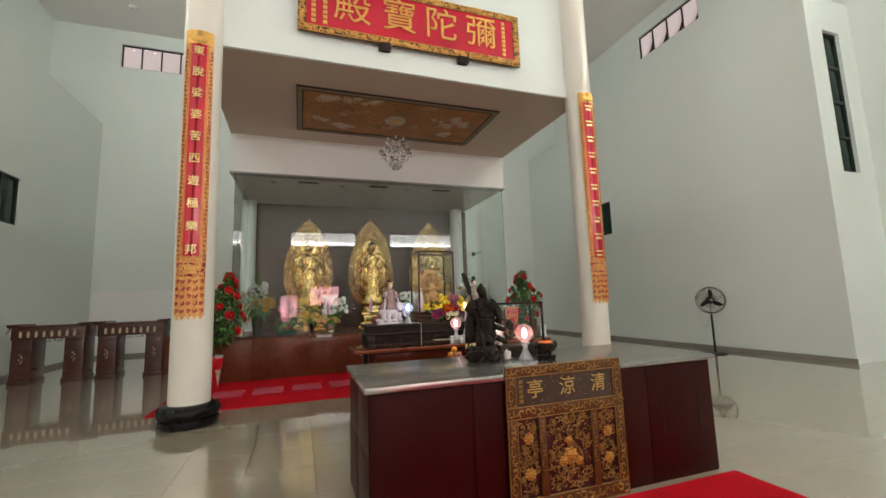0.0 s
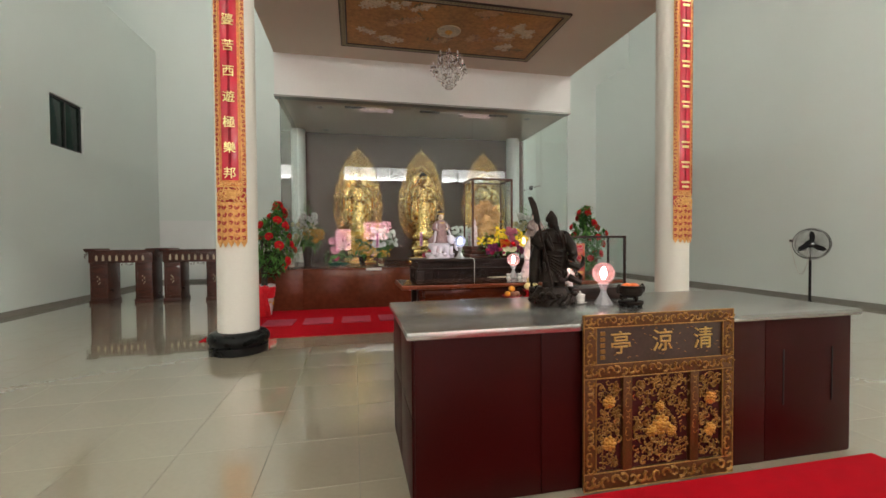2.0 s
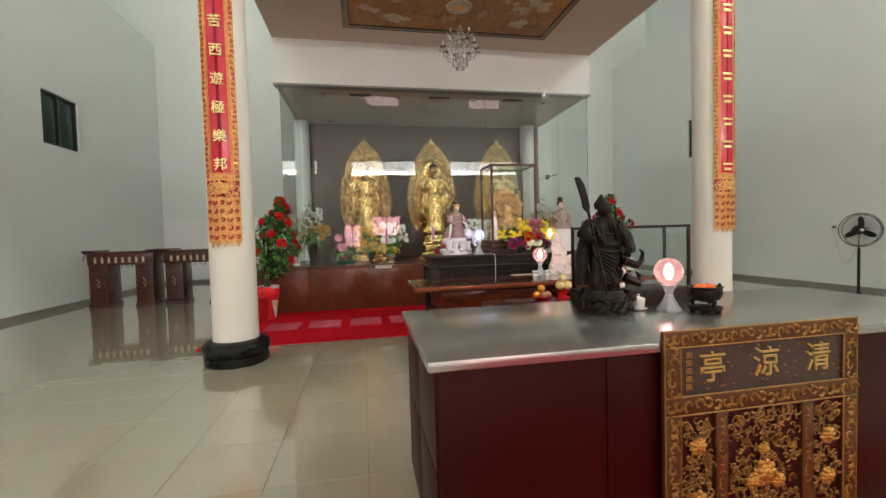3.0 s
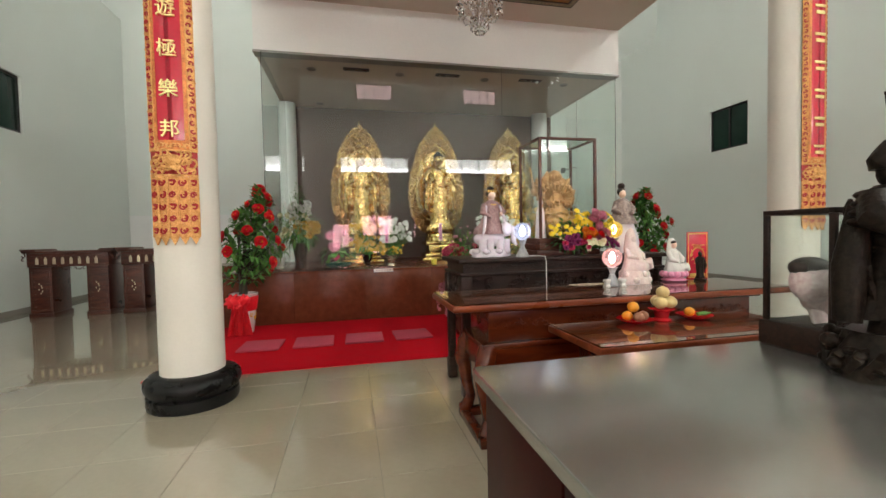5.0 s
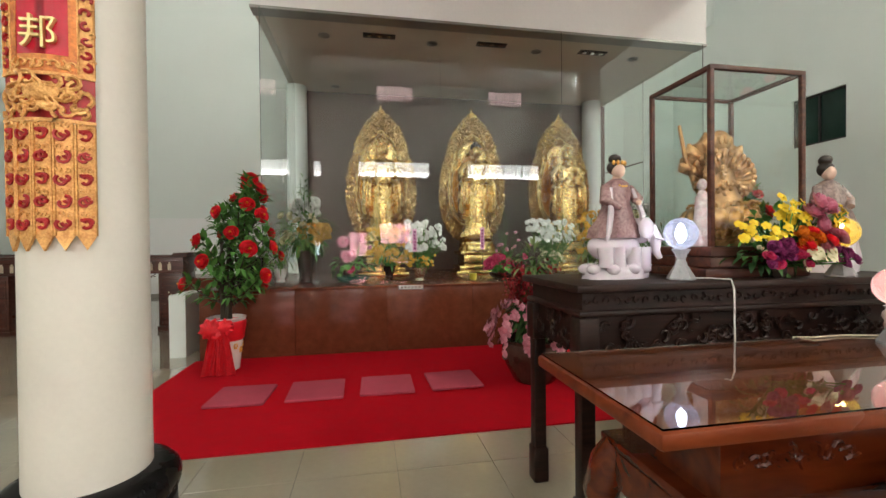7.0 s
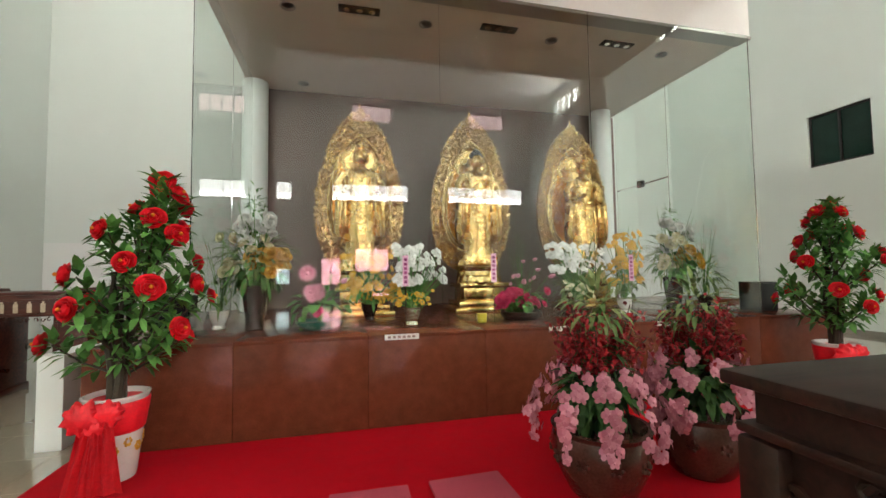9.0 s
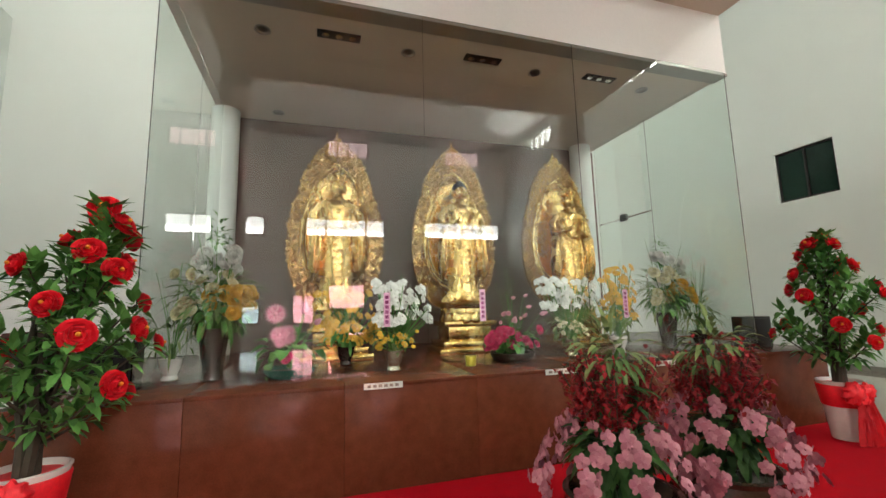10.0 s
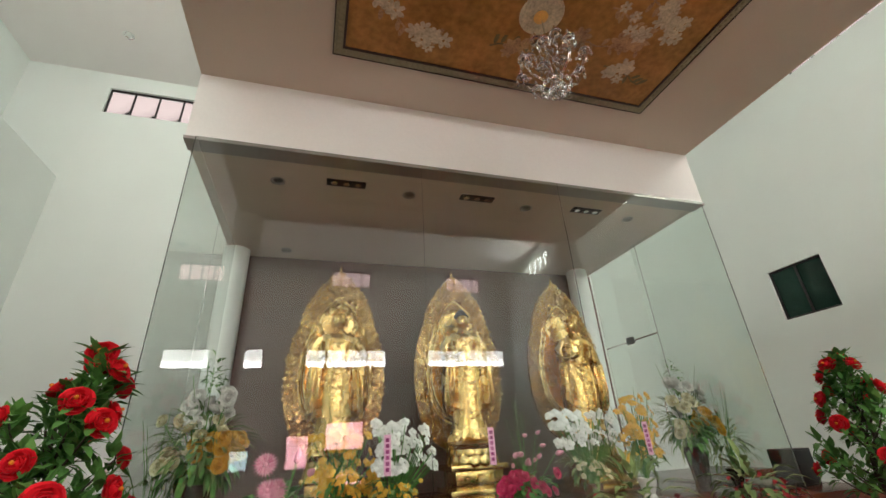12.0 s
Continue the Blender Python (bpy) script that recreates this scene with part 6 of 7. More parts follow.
mixed = [(SMALL_BLOOM, M_WHITEP, 11, 0.062, (0.05, -0.05, 1.02), (0.2, 0.12, 0.2)), (SMALL_BLOOM, M_YELLOWP, 12, 0.054, (0.13, -0.14, 0.72), (0.2, 0.1, 0.13)), (SMALL_BLOOM, M_CREAMP, 12, 0.052, (-0.08, -0.12, 0.8), (0.26, 0.1, 0.2))]
lv = [(M_LEAF2, 230, 0.72, (0.34, 0.22, 0.3), 0.18, 0.03), (M_LEAF, 110, 0.6, (0.28, 0.2, 0.24), 0.16, 0.05), (M_LEAF, 70, 1.22, (0.1, 0.08, 0.32), 0.07, 0.03)]
bouquet(-0.78, 11.5, PT, tall, M_DARKVASE, "tall dark glazed vase", "tall vase of white and yellow flowers with fern leaves", mixed, lv, 31, 5)
bouquet(4.42, 11.55, PT, tall, M_DARKVASE, "tall dark glazed vase", "tall vase of white and yellow flowers with fern leaves", mixed, lv, 32, 6)
bouquet(-0.12, 11.32, PT, bowl, M_JADE, "low green glazed bowl", "low green bowl of pink lotus flowers", [(DAISY, M_SOFTPINK, 4, 0.08, (0.0, -0.08, 0.46), (0.24, 0.06, 0.16)), (ROSE_M, M_HOTPINK, 1, 0.06, (-0.02, -0.12, 0.2), (0.02, 0.02, 0.02)), (BUD, M_SOFTPINK, 2, 0.07, (0.1, -0.05, 0.55), (0.12, 0.05, 0.1))], [(M_LEAF, 40, 0.25, (0.26, 0.14, 0.14), 0.14, 0.11)], 33)
bouquet(0.42, 11.95, PT, small, M_DARKVASE, "small dark vase", "bunch of ochre yellow orchids in a dark vase", [(ORCH, M_YELLOWP, 60, 0.042, (0.0, -0.05, 0.52), (0.34, 0.1, 0.28))], [(M_LEAF, 60, 0.36, (0.26, 0.14, 0.16), 0.15, 0.035)], 34, 3)
bouquet(0.83, 11.32, PT, small, M_SILVER, "small silver vase", "white orchids over yellow-green leaves in a silver vase", [(ORCH, M_WHITEP, 48, 0.045, (0.08, -0.02, 0.66), (0.28, 0.1, 0.2)), (ORCH, M_YELLOWP, 22, 0.024, (0.0, -0.06, 0.3), (0.2, 0.1, 0.08))], [(M_LEAF2, 60, 0.3, (0.2, 0.14, 0.12), 0.1, 0.035), (M_LEAF, 20, 0.35, (0.14, 0.1, 0.12), 0.14, 0.04)], 35, 2)
bouquet(2.15, 11.42, PT, bowl, M_DARKWOOD, "low dark wooden bowl", "low bowl of hot pink roses and lotus buds", [(SMALL_BLOOM, M_HOTPINK, 20, 0.042, (0.0, -0.08, 0.25), (0.32, 0.1, 0.09)), (BUD, M_SOFTPINK, 9, 0.055, (0.1, 0, 0.56), (0.32, 0.08, 0.16))], [(M_LEAF, 70, 0.22, (0.32, 0.16, 0.12), 0.12, 0.07)], 36, 4)
bouquet(2.95, 11.5, PT, small, M_SILVER, "small silver vase", "arching white orchids above yellow-green foliage", [(ORCH, M_WHITEP, 66, 0.043, (0.0, -0.02, 0.72), (0.4, 0.1, 0.18)), (ORCH, M_CREAMP, 14, 0.03, (0.0, -0.06, 0.34), (0.24, 0.1, 0.1))], [(M_LEAF2, 120, 0.36, (0.28, 0.16, 0.2), 0.12, 0.035)], 37, 3)
bouquet(3.62, 11.5, PT, small, M_WHITE, "small white china vase", "bunch of bright yellow orchids in a white vase", [(ORCH, M_YELLOWP, 56, 0.045, (0.0, -0.04, 0.72), (0.22, 0.1, 0.32))], [(M_LEAF2, 50, 0.4, (0.24, 0.14, 0.2), 0.17, 0.05)], 38, 5)
bouquet(-1.15, 11.65, PT, small, M_WHITE, "white china bowl", "thin grasses and pale leaves in a white bowl", [(BUD, M_CREAMP, 5, 0.03, (0, 0, 0.55), (0.2, 0.1, 0.15))], [(M_LEAF2, 60, 0.4, (0.26, 0.16, 0.24), 0.16, 0.025)], 39, 9)
bouquet(4.98, 11.6, PT, small, M_DARKVASE, "small dark vase", "thin grasses and pale leaves in a dark vase", [(BUD, M_CREAMP, 5, 0.03, (0, 0, 0.6), (0.2, 0.1, 0.2))], [(M_LEAF2, 110, 0.45, (0.3, 0.2, 0.3), 0.17, 0.03)], 40, 12)

# ---------------------------------------------------------------- small things on the counter and the tables
def rough_rock(bm, rx, ry, h, seed):
    q = random.Random(seed)
    n = 22
    rows = [(0, 0, 0, rx, ry), (0, 0, h * 0.3, rx * 0.98, ry * 0.98), (0, 0, h * 0.62, rx * 0.9, ry * 0.88), (0, 0, h, rx * 0.72, ry * 0.7)]
    ph = [q.uniform(0, 6) for _ in range(5)]
    return loft(bm, rows, n, fold=lambda a, k: 1 + 0.07 * math.sin(5 * a + ph[0] + 3 * k) + 0.05 * math.sin(9 * a + ph[1] - 5 * k))


# bronze warrior with a glaive
bm = rough_rock(B(), 0.155, 0.13, 0.13, 2)
for k in range(16):
    a = 2 * math.pi * k / 16
    tube(bm, [(0.15 * math.cos(a), 0.125 * math.sin(a), 0.02), (0.15 * math.cos(a + 0.25), 0.125 * math.sin(a + 0.25), 0.06), (0.12 * math.cos(a + 0.3), 0.1 * math.sin(a + 0.3), 0.085)], [0.018, 0.022, 0.01], 6)
for s in (-1, 1):
    tube(bm, [(s * 0.05, -0.01, 0.12), (s * 0.055, -0.02, 0.2), (s * 0.045, 0, 0.3)], [0.045, 0.038, 0.055], 10)
loft(bm, [(0, 0, 0.17, 0.115, 0.085), (0, 0, 0.24, 0.105, 0.08), (0, 0, 0.32, 0.09, 0.072), (0, 0, 0.37, 0.085, 0.07), (0, 0, 0.44, 0.098, 0.075), (0, 0, 0.5, 0.108, 0.072), (0, 0, 0.535, 0.075, 0.055), (0, 0, 0.555, 0.035, 0.035)], 32, fold=lambda a, k: 1 + 0.08 * math.sin(11 * a + 8 * k) * (1 - k))
tube(bm, [(-0.08, 0.04, 0.5), (-0.115, 0.05, 0.32), (-0.13, 0.05, 0.16)], [0.03, 0.045, 0.035], 8)
tube(bm, [(0.08, 0.04, 0.5), (0.125, 0.05, 0.34), (0.15, 0.05, 0.2)], [0.03, 0.04, 0.03], 8)
for z, w in ((0.4, 0.088), (0.36, 0.092), (0.46, 0.1)):
    tube(bm, [(w * math.cos(t), 0.08 * math.sin(t), z + 0.01 * math.cos(2 * t)) for t in [k * 0.4 for k in range(17)]], 0.009, 6)
for k in range(5):
    tube(bm, [(-0.07, -0.06, 0.35 - 0.02 * k), (0, -0.085, 0.31 - 0.025 * k), (0.07, -0.06, 0.35 - 0.02 * k)], 0.007, 5)
ball(bm, (0, -0.005, 0.59), 0.036, 0.04, 0.048, 12, 9)
loft(bm, [(0, 0.005, 0.6, 0.04, 0.045), (0, 0.01, 0.63, 0.045, 0.045), (0, 0.01, 0.65, 0.03, 0.035), (0, 0.012, 0.67, 0.016, 0.018), (0, 0.012, 0.685, 0.006, 0.006)], 12)
tube(bm, [(0, -0.035, 0.565), (0.005, -0.055, 0.51), (0, -0.07, 0.45)], [0.022, 0.02, 0.004], 8)
tube(bm, [(-0.1, 0, 0.505), (-0.165, -0.02, 0.46), (-0.15, -0.075, 0.42)], [0.045, 0.042, 0.024], 9)
tube(bm, [(0.1, 0, 0.505), (0.15, -0.03, 0.42), (0.13, -0.08, 0.36), (0.1, -0.09, 0.36)], [0.045, 0.042, 0.03, 0.02], 9)
tube(bm, [(0.13, 0, 0.35), (0.18, -0.02, 0.33), (0.2, -0.02, 0.36)], [0.02, 0.025, 0.008], 7)
tube(bm, [(-0.09, -0.11, 0.12), (-0.15, -0.085, 0.42), (-0.185, -0.07, 0.6)], 0.008, 6)
slab(bm, [(-0.19, 0.58), (-0.17, 0.6), (-0.185, 0.66), (-0.21, 0.73), (-0.245, 0.77), (-0.27, 0.765), (-0.25, 0.71), (-0.225, 0.65), (-0.215, 0.6)], -0.075, -0.063)
rr = random.Random(5)
for k in range(60):
    a, zz = rr.uniform(0, 6.28), rr.uniform(0.19, 0.5)
    e = 0.112 - 0.06 * abs(zz - 0.36)
    tube(bm, [(e * math.cos(a), 0.8 * e * math.sin(a), zz + 0.03), (1.06 * e * math.cos(a + 0.12), 0.84 * e * math.sin(a + 0.12), zz), (e * math.cos(a + 0.22), 0.8 * e * math.sin(a + 0.22), zz - 0.04)], [0.006, 0.012, 0.004], 5)
for k in range(46):
    a, zz = rr.uniform(0, 6.28), rr.uniform(0.0, 0.12)
    e = rr.uniform(0.12, 0.165)
    ball(bm, (e * math.cos(a), 0.84 * e * math.sin(a), zz), rr.uniform(0.018, 0.034), rr.uniform(0.018, 0.03), rr.uniform(0.012, 0.026), 7, 5)
tube(bm, [(0.06, -0.09, 0.3), (0.13, -0.12, 0.27), (0.19, -0.1, 0.29), (0.215, -0.09, 0.34), (0.19, -0.09, 0.36)], [0.026, 0.022, 0.016, 0.010, 0.004], 7)
tube(bm, [(0.1, -0.06, 0.2), (0.17, -0.1, 0.16), (0.2, -0.08, 0.2), (0.18, -0.07, 0.23)], [0.03, 0.022, 0.014, 0.004], 7)
for q in (-1, 1):
    for f in range(4):
        ball(bm, (q * (0.095 + 0.014 * f), 0.005, 0.525 - 0.026 * f), 0.04, 0.05, 0.016, 9, 6)
joined("bronze_statue", [(bm, M_BRONZE)], "dark bronze warrior statue with a glaive on a rock", "statue", (1.65, 4.58, CT), 14)

# crystal ball lamps
M_CLEARFOOT = mat("clear_acrylic", (0.80, 0.80, 0.82), 0.08, var=0.1, scale=30, trans=0.55)
def ball_lamp(x, y, z, color, label, size=1.0):
    t = thing("ball_lamp", label, "lamp", (x, y, z), "crystal ball lamps")
    r = 0.078 * size
    part("foot", lathe(B(), [(0.065, 0), (0.066, 0.008), (0.03, 0.07), (0.02, 0.1), (0.028, 0.125), (0.045, 0.15), (0.02, 0.155)], 8), M_CLEARFOOT, t, "faceted clear crystal foot", 0)
    shell = mat("lamp_glass_" + label.split()[0], color, 0.12, var=0.03, trans=0.88, emit=color, power=0.15)
    o = part("globe", ball(B(), (0, 0, 0.15 + r), r, u=24, v=16), shell, t, "faceted glass globe")
    o.visible_shadow = False
    core = glow("bulb_" + label.split()[0], tuple(min(1, 0.6 + 0.4 * c) for c in color), 9.0)
    part("bulb", lathe(B(), [(0.006, 0.15 + r - 0.03), (0.014, 0.15 + r - 0.016), (0.017, 0.15 + r), (0.012, 0.15 + r + 0.02), (0.003, 0.15 + r + 0.034)], 12), core, t, "lit bulb")
    return t


ball_lamp(2.0, 4.48, CT, (1.0, 0.55, 0.53), "pink lit crystal ball lamp on a faceted foot")
ball_lamp(1.62, 7.17, 1.19, (0.72, 0.78, 1.0), "white lit crystal ball lamp on a faceted foot")
ball_lamp(2.50, 7.10, 1.19, (1.0, 0.72, 0.16), "yellow lit crystal ball lamp among the flowers")
ball_lamp(2.175, 6.66, 0.96, (1.0, 0.6, 0.58), "rosy lit crystal ball lamp on a faceted foot")

# incense burner on its stand
t = thing("incense_burner", "small dark bronze three-legged burner with handles on a stand", "burner", (2.15, 4.38, CT))
part("stand", lathe(B(), [(0.075, 0.012), (0.085, 0.02), (0.085, 0.035), (0.06, 0.04)], 16), M_BRONZE, t)
for k in range(4):
    a = math.pi / 4 + k * math.pi / 2
    part("stand_foot", bx(B(), 0.06 * math.cos(a) - 0.012, 0.06 * math.cos(a) + 0.012, 0.06 * math.sin(a) - 0.012, 0.06 * math.sin(a) + 0.012, 0, 0.016, 0.003), M_BRONZE, t)
part("bowl", lathe(B(), [(0.03, 0.06), (0.07, 0.075), (0.085, 0.105), (0.08, 0.13), (0.09, 0.145), (0.075, 0.147), (0.06, 0.12)], 24), M_BRONZE, t)
for k in range(3):
    a = 2 * math.pi * k / 3 + 0.5
    part("leg", tube(B(), [(0.05 * math.cos(a), 0.05 * math.sin(a), 0.08), (0.065 * math.cos(a), 0.065 * math.sin(a), 0.06), (0.055 * math.cos(a), 0.055 * math.sin(a), 0.037)], [0.014, 0.012, 0.008], 8), M_BRONZE, t)
for s in (-1, 1):
    part("handle", tube(B(), [(s * 0.08, 0, 0.1), (s * 0.105, 0, 0.1), (s * 0.108, 0, 0.13), (s * 0.09, 0, 0.155)], 0.008, 6), M_BRONZE, t)
part("contents", ball(ball(ball(B(), (-0.03, 0, 0.14), 0.04, 0.035, 0.022), (0.03, 0.01, 0.138), 0.04, 0.04, 0.022), (0, -0.03, 0.137), 0.03, 0.03, 0.02), mat("orange_wax", (0.85, 0.16, 0.03), 0.4, var=0.2, scale=30), t, "orange and red wax")

t = thing("lidded_cup", "small white lidded china cup on a saucer", "cup", (1.86, 4.56, CT))
part("saucer", lathe(B(), [(0.025, 0), (0.045, 0.006), (0.05, 0.01), (0.03, 0.01)], 20), M_WHITE, t)
part("cup", lathe(B(), [(0.025, 0.01), (0.034, 0.02), (0.036, 0.06), (0.034, 0.062)], 20), M_WHITE, t)
part("lid", lathe(B(), [(0.038, 0.062), (0.037, 0.07), (0.012, 0.078), (0.006, 0.082), (0.01, 0.09), (0.003, 0.095)], 20), M_WHITE, t)
t = thing("label_card", "small white plastic strip on the counter edge", "label", (2.05, 3.893, CT + 0.001))
part("card", bx(B(), -0.06, 0.06, -0.01, 0.02, 0, 0.008, 0.002), M_WHITE, t)


def glass_case(x0, x1, y0, y1, z0, z1, post, base_h, label, wood_mat):
    c = thing("glass_case", label, "display case", (0, 0, 0))
    part("base", bx(B(), x0 - 0.01, x1 + 0.01, y0 - 0.01, y1 + 0.01, z0, z0 + base_h, 0.006), wood_mat, c)
    zb = z0 + base_h
    for px in (x0, x1 - post):
        for py in (y0, y1 - post):
            part("post", bx(B(), px, px + post, py, py + post, zb, z1 - post, 0.002), wood_mat, c)
    for py in (y0, y1 - post):
        part("top_rail", bx(B(), x0, x1, py, py + post, z1 - post, z1, 0.002), wood_mat, c)
    for px in (x0, x1 - post):
        part("top_rail", bx(B(), px, px + post, y0 + post, y1 - post, z1 - post, z1, 0.002), wood_mat, c)
    h = post / 2
    for q in ((x0 + post, x1 - post, y0 + h - 0.002, y0 + h + 0.002), (x0 + post, x1 - post, y1 - h - 0.002, y1 - h + 0.002), (x0 + h - 0.002, x0 + h + 0.002, y0 + post, y1 - post), (x1 - h - 0.002, x1 - h + 0.002, y0 + post, y1 - post)):
        g = part("pane", bx(B(), *q, zb, z1 - post), M_GLASS, c, "", 0)
        g.visible_shadow = False
    g = part("pane", bx(B(), x0 + post, x1 - post, y0 + post, y1 - post, z1 - h - 0.002, z1 - h + 0.002), M_GLASS, c, "", 0)
    g.visible_shadow = False
    return c


glass_case(1.645, 2.36, 4.72, 4.96, CT, 1.465, 0.018, 0.09, "low dark-framed glass case with a figure inside", M_DARKWOOD)
M_PINKCH = mat("pink_china", (0.75, 0.42, 0.45), 0.3, var=0.25, scale=25, wear=(0.82, 0.68, 0.66), coat=0.4)
M_SKIN = mat("pale_painted_china", (0.78, 0.55, 0.44), 0.35, var=0.05)
M_ROBE = mat("rose_painted_robe", (0.17, 0.045, 0.06), 0.35, var=0.3, scale=14, wear=(0.36, 0.22, 0.21), coat=0.3)
M_GREYROBE = mat("grey_purple_robe", (0.10, 0.06, 0.06), 0.4, var=0.35, scale=14, wear=(0.34, 0.25, 0.22), coat=0.3)
bm, b2 = B(), B()
ball(bm, (0, 0, 0.09), 0.14, 0.07, 0.08)
ball(bm, (-0.13, -0.02, 0.15), 0.075, 0.065, 0.075)
ball(b2, (-0.13, -0.01, 0.2), 0.07, 0.06, 0.04)
for s in (-0.09, 0.09):
    tube(bm, [(s, 0.0, 0.06), (s, -0.02, 0.0)], 0.025)
joined("animal_figure", [(bm, M_PINKCH), (b2, M_HAIR)], "small reclining china animal figure inside the case", "figurine", (1.84, 4.85, CT + 0.092))

# porcelain lady on an elephant
M_GLAZE = mat("white_rose_glaze", (0.78, 0.74, 0.76), 0.22, var=0.08, scale=12, fine=26, wear=(0.66, 0.54, 0.62), coat=0.5)
bm, rb, hr, sk, gd = B(), B(), B(), B(), B()
rough_rock(bm, 0.155, 0.1, 0.07, 7)
for k in range(9):
    a = 2 * math.pi * k / 9
    ball(bm, (0.14 * math.cos(a), 0.085 * math.sin(a), 0.05), 0.032, 0.028, 0.028, 7, 5)
ball(bm, (-0.01, 0, 0.165), 0.125, 0.08, 0.08, 14, 10)
for s in (-0.09, -0.03, 0.05, 0.1):
    tube(bm, [(s, -0.05, 0.16), (s, -0.055, 0.1), (s, -0.055, 0.06)], [0.036, 0.03, 0.032], 8)
ball(bm, (0.115, -0.02, 0.25), 0.055, 0.055, 0.07, 12, 8)
tube(bm, [(0.14, -0.04, 0.27), (0.172, -0.05, 0.21), (0.165, -0.055, 0.14), (0.185, -0.06, 0.1)], [0.034, 0.028, 0.02, 0.013], 8)
for s in (-1, 1):
    ball(bm, (0.10, s * 0.058 - 0.015, 0.26), 0.042, 0.013, 0.058, 9, 6)
    tube(bm, [(0.145, s * 0.025 - 0.045, 0.21), (0.18, s * 0.03 - 0.055, 0.2), (0.195, s * 0.03 - 0.055, 0.215)], [0.008, 0.007, 0.002], 6)
loft(rb, [(-0.01, 0, 0.21, 0.115, 0.088), (-0.01, 0, 0.26, 0.105, 0.085), (0.0, 0, 0.31, 0.078, 0.066), (0.01, 0, 0.40, 0.055, 0.046), (0.01, 0, 0.46, 0.066, 0.046), (0.01, 0, 0.5, 0.056, 0.04), (0.01, 0, 0.525, 0.02, 0.02)], 28, fold=lambda a, k: 1 + 0.1 * math.sin(9 * a + 5 * k) * (1 - 0.6 * k))
tube(rb, [(0.065, 0, 0.48), (0.09, -0.035, 0.41), (0.05, -0.08, 0.39)], [0.024, 0.026, 0.012], 8)
tube(rb, [(-0.045, 0, 0.48), (-0.075, -0.035, 0.40), (-0.03, -0.075, 0.36)], [0.024, 0.028, 0.012], 8)
for s in (-1, 1):
    tube(bm, [(0.01 + s * 0.055, -0.03, 0.47), (0.01 + s * 0.08, -0.06, 0.34), (0.01 + s * 0.09, -0.06, 0.24), (0.01 + s * 0.11, -0.07, 0.19)], [0.008, 0.013, 0.012, 0.005], 6)
ball(sk, (0.01, -0.010, 0.565), 0.028, 0.031, 0.038, 12, 9)
ball(sk, (0.05, -0.084, 0.392), 0.013, 0.012, 0.016, 8, 6)
loft(sk, [(0.01, -0.002, 0.51, 0.03, 0.024), (0.01, 0, 0.54, 0.015, 0.015)], 12)
ball(hr, (0.01, 0.010, 0.585), 0.036, 0.035, 0.038, 12, 8)
ball(hr, (0.01, 0.012, 0.632), 0.028, 0.027, 0.026, 10, 7)
for k in range(5):
    a = math.radians(-150 + 30 * k)
    ball(gd, (0.01 + 0.034 * math.cos(a), 0.034 * math.sin(a), 0.605), 0.007, 0.007, 0.013, 6, 5)
for k in range(7):
    ball(gd, (0.01 + 0.026 * math.cos(-0.3 - 0.4 * k), -0.012 + 0.036 * math.sin(-0.3 - 0.4 * k), 0.49 - 0.012 * math.sin(0.5 * k)), 0.006, 0.006, 0.006, 5, 4)
for q in (bm, rb, hr, sk, gd):
    bmesh.ops.scale(q, vec=(1.28, 1.15, 1.0), verts=q.verts)
joined("porcelain_figure", [(bm, M_GLAZE), (rb, M_ROBE), (hr, M_HAIR), (sk, M_SKIN), (gd, M_GOLDMAT)], "painted porcelain lady in rose robes riding a white elephant", "statue", (1.385, 7.36, 1.19), 10)

bm, rb, hr, sk = B(), B(), B(), B()
rough_rock(bm, 0.16, 0.11, 0.3, 9)
loft(rb, [(0, 0, 0.28, 0.15, 0.1), (0, 0, 0.33, 0.13, 0.09), (0, 0, 0.4, 0.09, 0.07), (0, 0, 0.47, 0.085, 0.06), (0, 0, 0.52, 0.06, 0.045), (0, 0, 0.545, 0.022, 0.022)], 24, fold=lambda a, k: 1 + 0.09 * math.sin(8 * a + 4 * k))
tube(rb, [(0.06, 0, 0.5), (0.1, -0.03, 0.42), (0.05, -0.09, 0.38)], [0.028, 0.03, 0.018], 8)
tube(rb, [(-0.06, 0, 0.5), (-0.1, -0.03, 0.42), (-0.05, -0.09, 0.38)], [0.028, 0.03, 0.018], 8)
ball(sk, (0, -0.008, 0.585), 0.034, 0.037, 0.044, 12, 9)
ball(hr, (0, 0.012, 0.61), 0.044, 0.042, 0.046, 12, 8)
ball(hr, (0, 0.014, 0.665), 0.036, 0.034, 0.032, 10, 7)
joined("porcelain_figure", [(bm, M_GLAZE), (rb, M_GREYROBE), (hr, M_HAIR), (sk, M_SKIN)], "painted porcelain lady in grey purple robes seated on rock", "statue", (2.79, 7.38, 1.19), -8)

# tall glass case with a many-armed figure
glass_case(1.793, 2.372, 7.17, 7.63, 1.30, 2.27, 0.024, 0.05, "tall wooden-framed glass case on a plinth", M_FRAMEWOOD)
solo("case_plinth", bx(bx(B(), 1.76, 2.40, 7.168, 7.65, 0.0, 0.05, 0.008), 1.79, 2.38, 7.17, 7.63, 0.05, 0.11, 0.012), M_FRAMEWOOD, "stepped dark wooden plinth under the glass case", "plinth", (0, 0, 1.19))
M_GOLDWOOD = mat("gilt_wood", (0.40, 0.18, 0.05), 0.3, 0.8, var=0.35, scale=16, fine=60, bump=0.6, wear=(0.62, 0.36, 0.16))
bm = B()
